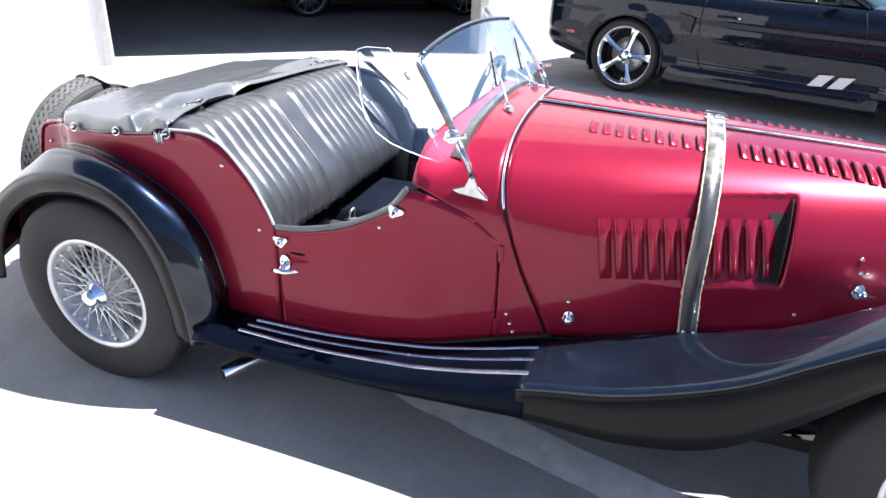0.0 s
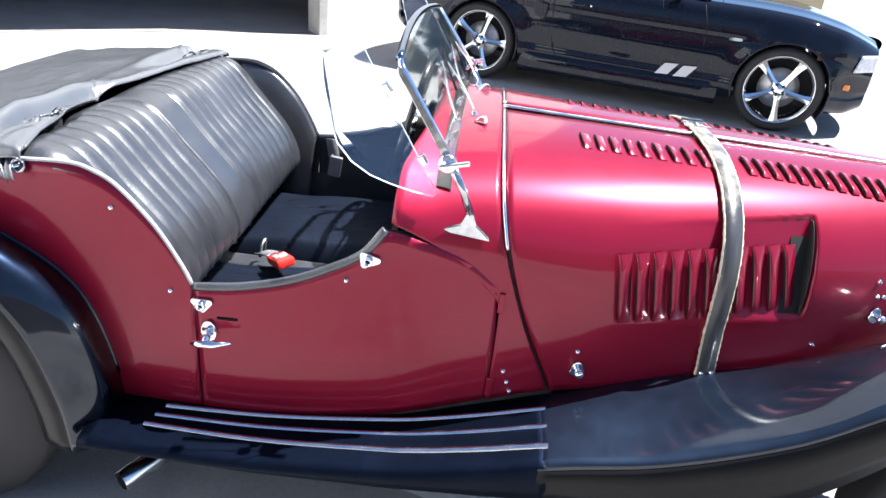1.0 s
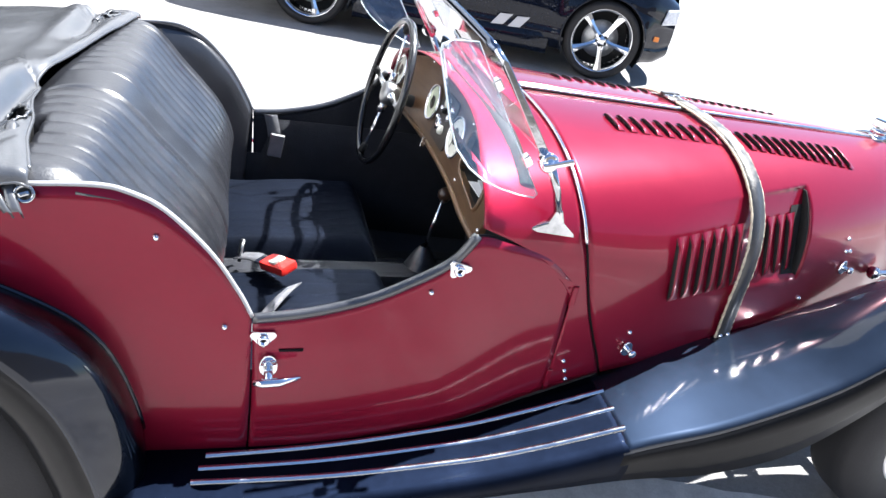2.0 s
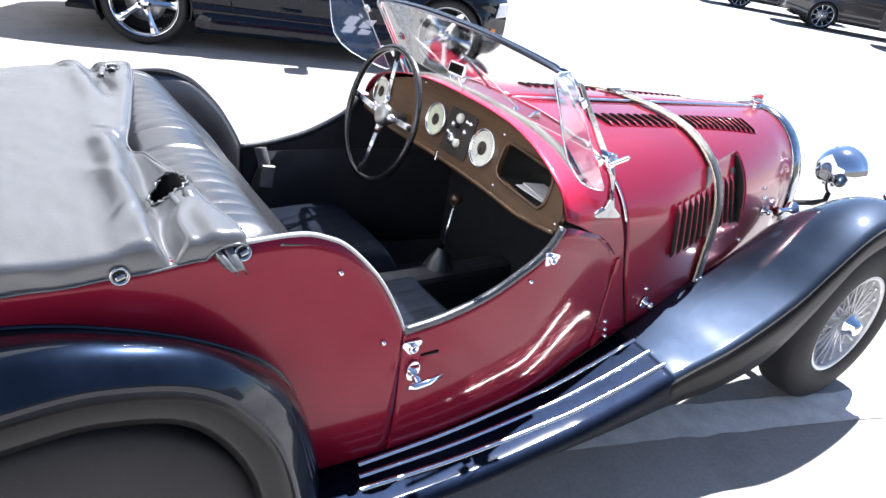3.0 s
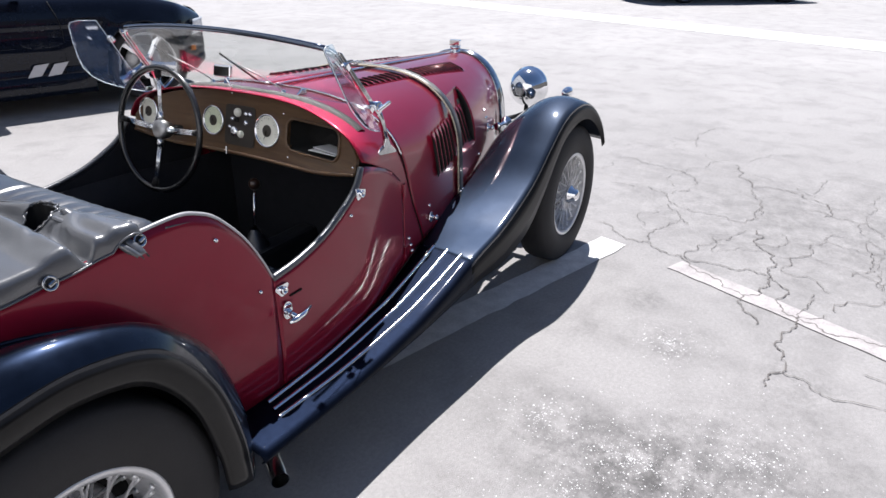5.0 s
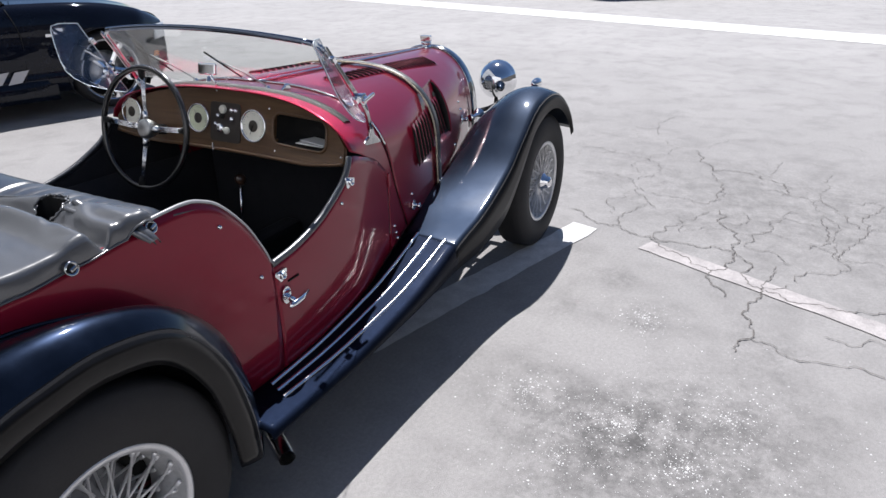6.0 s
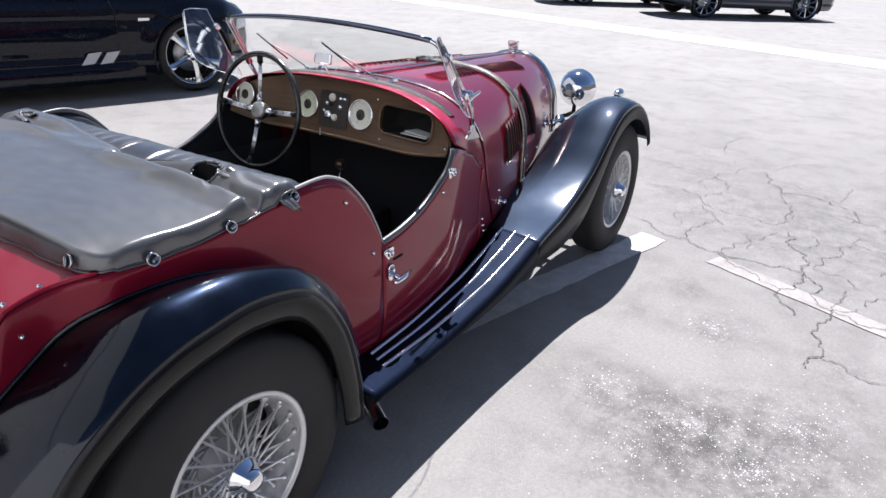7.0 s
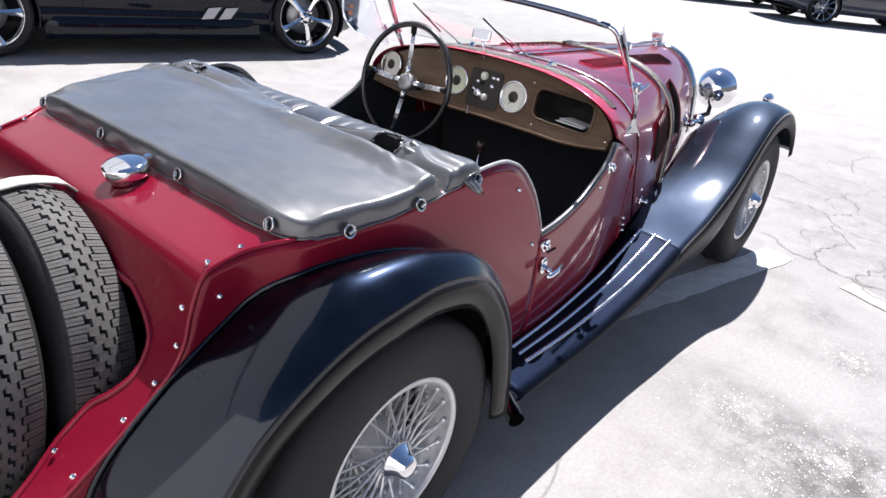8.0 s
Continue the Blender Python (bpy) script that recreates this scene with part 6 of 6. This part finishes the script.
def alloy_wheel(parent, m, r=0.345, rim=0.272, metal=CHROME, spokes=5):
    """Outer face towards -y."""
    w = part("wheel", spun([(-0.075, rim - 0.010), (-0.088, rim - 0.004), (-0.090, rim + 0.004), (-0.084, rim + 0.006), (0.10, rim + 0.004), (0.10, rim - 0.02), (-0.05, rim - 0.022), (-0.068, rim - 0.018), (-0.075, rim - 0.010)], 56), metal, parent, "bright alloy wheel with a low black tyre", m)
    part("tyre", spun(tyre_profile(r, 0.235, rim), 56), RUBBER, w, "black tyre")
    part("brake_disc", spun([(0.02, 0.0), (0.02, 0.165), (0.035, 0.165), (0.035, 0)], 40), STEEL, w)
    part("wheel_well", spun([(0.10, rim - 0.02), (0.105, 0.0)], 40), DARK, w)
    out = []
    prof = [(0.045, 0.030), (0.08, 0.021), (0.15, 0.021), (0.21, 0.026), (rim - 0.012, 0.037)]
    k = 5.0 / spokes
    bm = bmesh.new()
    left = [bm.verts.new((-b * k, -0.062 - 0.022 * (a / rim), a)) for a, b in prof]
    mid = [bm.verts.new((0, -0.074 - 0.022 * (a / rim), a)) for a, b in prof]
    right = [bm.verts.new((b * k, -0.062 - 0.022 * (a / rim), a)) for a, b in prof]
    lb = [bm.verts.new((-b * k * 0.8, -0.02, a)) for a, b in prof]
    rb = [bm.verts.new((b * k * 0.8, -0.02, a)) for a, b in prof]
    for i in range(len(prof) - 1):
        for p, q in ((lb, left), (left, mid), (mid, right), (right, rb)):
            bm.faces.new((p[i], q[i], q[i + 1], p[i + 1]))
    bmesh.ops.recalc_face_normals(bm, faces=bm.faces)
    me = bpy.data.meshes.new("spoke")
    bm.to_mesh(me)
    bm.free()
    me.materials.append(metal)
    for s in range(spokes):
        part("spoke", me, None, w, "", pose(0, 0, 0, 0, 360 * s / spokes + 18, 0))
    part("hub_cap", spun([(-0.082, 0.0), (-0.080, 0.02), (-0.072, 0.034), (-0.058, 0.062), (-0.02, 0.066)], 30), metal, w)
    for s in range(5):
        a = radians(72 * s + 54)
        part("wheel_nut", spun([(-0.085, 0.0), (-0.084, 0.009), (-0.064, 0.010)], 8), DARK, w, "", pose(0.047 * math.cos(a), 0, 0.047 * math.sin(a)))
    return w


def closed_car(root, paint, wb, tail, nose, half, tops, r_wheel, roof_z, wheel_metal, belt, cabin, spokes=5, low=0.2):
    """Body panels, cabin and wheels of a modern closed car; x ahead from the rear axle, near side -y."""
    top = curve(tops)
    wid = curve([(-tail, half * 0.80), (-tail + 0.10, half * 0.90), (-tail + 0.38, half * 0.965), (0.0, half), (0.7, half * 0.985), (wb - 0.9, half * 0.985), (wb, half * 0.995), (wb + 0.35, half * 0.955), (wb + nose - 0.18, half * 0.86), (wb + nose, half * 0.70)])
    lowz = curve([(-tail, low + 0.16), (-tail + 0.3, low + 0.10), (-0.3, low + 0.02), (wb + 0.3, low), (wb + nose - 0.15, low), (wb + nose, low + 0.05)])
    vs = np.array([(0.0, 0.075), (0.05, 0.035), (0.12, 0.012), (0.2, 0.006), (0.22, 0.022), (0.26, 0.024), (0.30, 0.006), (0.4, 0.0), (0.5, 0.0), (0.6, 0.004), (0.66, 0.012), (0.68, 0.004), (0.76, 0.008), (0.86, 0.022), (0.93, 0.045), (0.975, 0.075), (1.0, 0.12)])
    fine_v = np.linspace(0, 1, 34)
    inset = np.interp(fine_v, vs[:, 0], vs[:, 1])
    xs_ = np.linspace(-tail, wb + nose, 130)
    AR = r_wheel + 0.035
    for side in (-1, 1):
        bm = bmesh.new()
        vv, gone = {}, {}
        for i, x in enumerate(xs_):
            for j, v in enumerate(fine_v):
                z = lowz(x) + (top(x) - lowz(x)) * v
                xx, zz, inside = x, z, False
                bulge = 0.0
                for ax_ in (0.0, wb):
                    d = math.hypot(x - ax_, z - r_wheel)
                    if d < AR:
                        k = AR / max(d, 1e-3)
                        xx, zz, inside = ax_ + (x - ax_) * k, r_wheel + (z - r_wheel) * k, True
                    bulge = max(bulge, 0.022 * math.exp(-((max(d - AR, 0) / 0.07) ** 2)))
                if inside and z < r_wheel - 0.02:
                    xx, zz = x, z
                vv[i, j] = bm.verts.new((xx, side * (wid(x) - inset[j] + bulge), zz))
                gone[i, j] = any(math.hypot(x - a, z - r_wheel) < AR for a in (0.0, wb)) or False
        for i in range(len(xs_) - 1):
            for j in range(len(fine_v) - 1):
                c = [(i, j), (i + 1, j), (i + 1, j + 1), (i, j + 1)]
                if all(gone[q] for q in c) or any(abs(xs_[i] - a) < AR - 0.02 and lowz(xs_[i]) + (top(xs_[i]) - lowz(xs_[i])) * fine_v[j + 1] < r_wheel for a in (0.0, wb)):
                    continue
                bm.faces.new([vv[q] for q in c]).smooth = True
        bmesh.ops.delete(bm, geom=[v for v in bm.verts if not v.link_faces], context="VERTS")
        bmesh.ops.recalc_face_normals(bm, faces=bm.faces)
        part("body_side", bm, paint, root)
        for ax_ in (0.0, wb):
            arc = [(ax_ + (AR - 0.003) * math.cos(a), side * (wid(ax_) + 0.012), r_wheel + (AR - 0.003) * math.sin(a)) for a in np.linspace(-0.35, math.pi + 0.35, 40)]
            part("arch_lip", tube(arc, 0.009, 6), paint, root)
            rows = [[(ax_ + AR * math.cos(a), side * y, r_wheel + AR * math.sin(a)) for y in (wid(ax_) + 0.0, wid(ax_) - 0.30)] for a in np.linspace(-0.5, math.pi + 0.5, 24)]
            sheet("arch_liner", rows, DARK, root, thick=0)
    rows = []
    for x in xs_:
        w = wid(x) - 0.12
        rows.append([(x, w * s, top(x) + 0.035 * (1 - s * s) + (0.012 * math.exp(-(((abs(s) - 0.55) / 0.12) ** 2)) if x > cabin[3] else 0)) for s in np.linspace(-1, 1, 25)])
    sheet("bonnet_and_deck", rows, paint, root, thick=0)
    for x, name in ((wb + nose, "front_bumper"), (-tail, "rear_bumper")):
        sg = 1 if x > 0 else -1
        rows = []
        for j, v in enumerate(fine_v):
            z = lowz(x) + (top(x) - lowz(x)) * v
            w = wid(x) - inset[j]
            rows.append([(x + sg * (0.10 * (1 - s * s) * (1 - 0.3 * abs(v - 0.4))), w * s, z + 0.03 * (1 - s * s) * (v > 0.97)) for s in np.linspace(-1, 1, 17)])
        sheet(name, rows, paint, root, thick=0)
    box_part("floor_pan", (-tail + 0.3, -half + 0.15, low + 0.02), (wb + nose - 0.3, half - 0.15, low + 0.06), DARK, root, "", 0.004)
    box_part("cabin_inside", (cabin[0] + 0.3, -half + 0.3, low + 0.1), (cabin[3] - 0.3, half - 0.3, belt - 0.05), DARK, root, "", 0.004)
    # cabin: x of rear glass foot, roof rear, roof front, screen foot
    x0, x1, x2, x3 = cabin
    wb_, wr = half - 0.135, half - 0.33
    roof = sheet("roof", [[(x, s * wr, roof_z + 0.03 * (1 - s * s) - 0.05 * ((x - (x1 + x2) / 2) / (x2 - x1)) ** 2) for s in np.linspace(-1, 1, 13)] for x in np.linspace(x1, x2, 12)], paint, root, thick=0.01)
    def glass(name, a, b):
        return sheet(name, [[tuple(np.array(p) + (np.array(q) - np.array(p)) * v) for v in np.linspace(0, 1, 5)] for p, q in zip(a, b)], AUTO_GLASS, root, "dark tinted glass", thick=0.005)
    S = np.linspace(-1, 1, 13)
    glass("windscreen", [(x3 + 0.14 * (1 - s * s), s * wb_, top(x3)) for s in S], [(x2, s * wr, roof_z + 0.03 * (1 - s * s) - 0.0125) for s in S])
    glass("rear_window", [(x0 - 0.08 * (1 - s * s), s * wb_, top(x0)) for s in S], [(x1, s * wr, roof_z + 0.03 * (1 - s * s) - 0.0125) for s in S])
    for side in (-1, 1):
        xb, xt = np.linspace(x0 + 0.05, x3 - 0.04, 14), np.linspace(x1, x2, 14)
        glass("side_window", [(x, side * (wb_ + 0.005), top(x) + 0.002) for x in xb], [(x, side * (wr + 0.004), roof_z - 0.012) for x in xt])
        part("window_trim", tube([(x, side * (wid(x) - 0.115), top(x) + 0.004) for x in np.linspace(x0 + 0.02, x3, 20)], 0.008, 6), TRIM, root)
        part("pillar", tube([(x3 - 0.02, side * wb_, top(x3)), (x2, side * wr, roof_z - 0.01)], 0.03, 8), paint, root)
        part("pillar", tube([(x0 + 0.03, side * wb_, top(x0)), (x1, side * wr, roof_z - 0.01)], 0.06, 8), paint, root)
    wheel_ = alloy_wheel(root, pose(0.0, -half + 0.10, r_wheel), r_wheel, r_wheel * 0.79, wheel_metal, spokes)
    copy_part(wheel_, root, pose(wb, -half + 0.10, r_wheel, 0, 11, 0))
    copy_part(wheel_, root, pose(0, half - 0.10, r_wheel, 0, 30, 180))
    copy_part(wheel_, root, pose(wb, half - 0.10, r_wheel, 0, 50, 180))
    return wid, top


HW = 0.94
WB = 2.651
m_r = np.array([1.103, 4.80])
m_dir = np.array([2.534, -0.78]) / WB
m_left = np.array([-m_dir[1], m_dir[0]])
coupe = thing("coupe", "glossy black two-door coupe with bright five-spoke wheels", "car", m=pose(*(m_r + m_left * HW), 0, 0, 0, math.degrees(math.atan2(m_dir[1], m_dir[0]))))
TOPS = [(-0.95, 0.90), (-0.6, 0.955), (-0.2, 0.985), (0.5, 0.975), (1.3, 0.955), (1.95, 0.95), (2.3, 0.945), (2.65, 0.925), (3.0, 0.86), (3.2, 0.79), (3.35, 0.72)]
cw, ct = closed_car(coupe, GLOSS_BLACK, WB, 0.93, 0.68, HW, TOPS, 0.345, 1.36, CHROME, 0.96, (-0.5, 0.25, 1.2, 1.95))
for side in (-1, 1):
    y = side * (HW + 0.0)
    # door seams, handle, skirt, lower stripe, lamps
    for pts in ([(0.68, 0.93), (0.66, 0.75), (0.70, 0.40), (0.78, 0.30)], [(1.92, 0.92), (1.98, 0.70), (1.96, 0.40), (1.90, 0.30)]):
        part("door_seam", tube([(x, side * (cw(x) - 0.004 - 0.03 * max(0, (z - 0.8) / 0.13)), z) for x, z in spline(pts, 14)], 0.004, 5), DARK, coupe)
    part("door_handle", block(0.16, 0.03, 0.028, 0.01), GLOSS_BLACK, coupe, "", pose(0.88, side * (cw(0.88) + 0.008), 0.79))
    part("door_lock", spun([(0, 0.010), (0.004, 0.009), (0.004, 0)], 12, "z"), CHROME, coupe, "", frame_at((0.99, side * (cw(1) - 0.002), 0.785), (0, side, 0)))
    rows = []
    for x in np.linspace(0.40, 2.18, 20):
        e = min((x - 0.40) / 0.08, (2.18 - x) / 0.2, 1) ** 0.5
        rows.append([(x, side * (cw(x) - 0.02 + d * e), z) for d, z in ((0.0, 0.33), (0.020, 0.318), (0.034, 0.27), (0.036, 0.20), (0.030, 0.155), (-0.03, 0.14))])
    sheet("side_skirt", rows, GLOSS_BLACK, coupe, "black moulded sill skirt", thick=0)
    for k in (0, 1):
        x = 1.64 + 0.155 * k
        o = plate([(x, 0.318), (x + 0.11, 0.326), (x + 0.185, 0.425), (x + 0.07, 0.416)], side * 0.002, "y", side * (cw(1.8) + 0.0015))
        part("decal_slash", o, DECAL, coupe, "silver slash decal on the door")
    part("side_marker", block(0.085, 0.02, 0.042, 0.006), AMBER, coupe, "amber side marker", pose(3.13, side * (cw(3.13) - 0.004), 0.43, 0, 0, -14 * -side))
    rows = []
    for v in np.linspace(0, 1, 6):
        z = 0.555 + 0.135 * v
        rows.append([(x, side * (cw(min(x, 3.33)) - 0.010 + 0.012), z + 0.05 * (x - 3.2)) for x in np.linspace(3.16 + 0.03 * v, 3.335, 8)])
    sheet("headlamp", rows, LENS, coupe, "clear headlamp", thick=0.004)
    part("rear_reflector", block(0.10, 0.016, 0.03, 0.005), RED_LENS, coupe, "", pose(-0.60, side * (cw(-0.6) + 0.001), 0.51, 0, 0, 6 * side))
    mi = part("door_mirror", block(0.17, 0.21, 0.125, 0.045, segments=4), GLOSS_BLACK, coupe, "black door mirror", pose(1.66, side * (HW + 0.08), 1.03))
    part("mirror_glass", block(0.008, 0.165, 0.09, 0.003), CHROME, mi, "", pose(-0.086, 0, 0))
    part("mirror_arm", block(0.07, 0.10, 0.04, 0.012), GLOSS_BLACK, coupe, "", pose(1.70, side * (HW - 0.05), 0.98))
    part("side_scoop", plate([(-0.06, 0.06), (0.10, 0.02), (0.08, -0.12), (-0.02, -0.08)], side * 0.02, "y", 0, 0.006), GLOSS_BLACK, coupe, "", pose(0.52, side * (HW - 0.008), 0.74))
    part("badge", block(0.10, 0.003, 0.025, 0.001), CHROME, coupe, "", pose(2.22, side * (cw(2.22) + 0.001), 0.69))
part("antenna", tube([(2.05, -0.55, 0.98), (2.0, -0.56, 1.55)], 0.003, 5), DARK, coupe)
part("wiper", tube([(2.05, -0.5, 0.985), (1.98, -0.1, 1.02)], 0.006, 5), DARK, coupe)

# a row of cars across the lot
PAINTS = [shader("dark_blue_grey_paint", (0.035, 0.04, 0.055), 0.35, coat=1.0), shader("dark_bronze_paint", (0.05, 0.045, 0.04), 0.35, metal=0.4, coat=1.0), shader("warm_grey_paint", (0.05, 0.048, 0.05), 0.35, metal=0.5, coat=1.0), shader("charcoal_paint", (0.03, 0.03, 0.032), 0.35, coat=1.0)]
FAR_TOPS = [(-1.05, 1.14), (-0.6, 1.17), (1.0, 1.15), (2.0, 1.13), (2.6, 1.08), (3.2, 1.0), (3.7, 0.92)]
for k, (x, y, lab) in enumerate(((18.7, 3.05, "dark blue-grey parked car across the lot"), (20.0, 6.8, "dark bronze parked car across the lot"), (21.2, 10.6, "warm grey parked car with silver wheels across the lot"), (22.4, 14.3, "charcoal parked car across the lot"))):
    o = thing("parked_car", lab, "car", group="cars across the lot", m=pose(x, y, 0, 0, 0, -50))
    closed_car(o, PAINTS[k], 2.75, 1.05, 0.95, 0.97, FAR_TOPS, 0.38, 1.82, ALU, 1.14, (-0.95, -0.6, 1.25, 2.05), 10, 0.25)

# unseen walls added behind the eye for reflections and fill; tan wall past the coupe
DIM_WALL = shader("dull_pale_wall", (0.13, 0.12, 0.11), 0.9, vary=0.15, scale=0.6)
TAN = shader("tan_painted_wall", (0.36, 0.30, 0.19), 0.9, vary=0.12, scale=0.8)


def plain_wall(name, a, b, h, material, label):
    a, b = np.array(a, float), np.array(b, float)
    d = (b - a) / np.linalg.norm(b - a)
    n_ = np.array([-d[1], d[0]]) * 0.2
    v = [(*p, z) for z in (0, h) for p in (a, b, b + n_, a + n_)]
    f = [(0, 3, 2, 1), (4, 5, 6, 7), (0, 1, 5, 4), (1, 2, 6, 5), (2, 3, 7, 6), (3, 0, 4, 7)]
    return thing(name, label, "wall", kind="structure", data=mesh_of(name, v, f, smooth=False), material=material)


plain_wall("wall_south", (30, -11.5), (-16, -11.5), 4.2, DIM_WALL, "unseen dull wall added behind the eye to darken reflections")
plain_wall("wall_far_west", (-6.5, -11.5), (-6.5, 2.0), 6.5, STUCCO, "unseen tall white stucco wall added for reflections and fill")
plain_wall("wall_tan", (8.8, 15.6), (3.8, 14.2), 2.6, TAN, "tan painted wall beyond the coupe")

closed_car(old, SHADOW_PAINT, 2.7, 0.9, 0.85, 0.88, [(-0.9, 0.95), (0.0, 1.0), (1.8, 0.98), (2.6, 0.95), (3.6, 0.78)], 0.32, 1.42, ALU, 1.0, (-0.7, -0.2, 1.25, 2.05), 10, 0.22)
for k in range(4):
    rk = thing("steel_rack", "dim steel rack with boxes against the workshop wall", "rack", group="workshop racks", m=Matrix.Translation(bpt(-5.5 + 3.4 * k, 8.4, 0)) @ pose(0, 0, 0, 0, 0, math.degrees(math.atan2(along[1], along[0]))))
    for sx in (-1.2, 1.2):
        for sy in (-0.25, 0.25):
            part("post", block(0.05, 0.05, 2.2, 0.004, at=(sx, sy, 1.1)), STEEL, rk)
    for z in (0.3, 0.95, 1.6):
        part("shelf", block(2.45, 0.55, 0.04, 0.004, at=(0, 0, z)), STEEL, rk)
    rnd = random.Random(60 + k)
    for z in (0.32, 0.97, 1.62):
        x = -1.05
        while x < 0.95:
            w, h = rnd.uniform(0.2, 0.5), rnd.uniform(0.15, 0.45)
            part("box", block(w, 0.4, h, 0.01, at=(x + w / 2, 0, z + h / 2)), shader("box_card", (rnd.uniform(0.1, 0.6),) * 3, 0.8), rk)
            x += w + rnd.uniform(0.02, 0.2)
wall_box("door_jamb_west", 0.0, 0.07, -0.02, 0.27, 0, 3.0, JAMB, "weathered steel door jamb", "door jamb")
wall_box("door_jamb_east", DOOR_W - 0.10, DOOR_W, -0.02, 0.27, 0, 3.0, JAMB, "weathered steel door jamb", "door jamb")
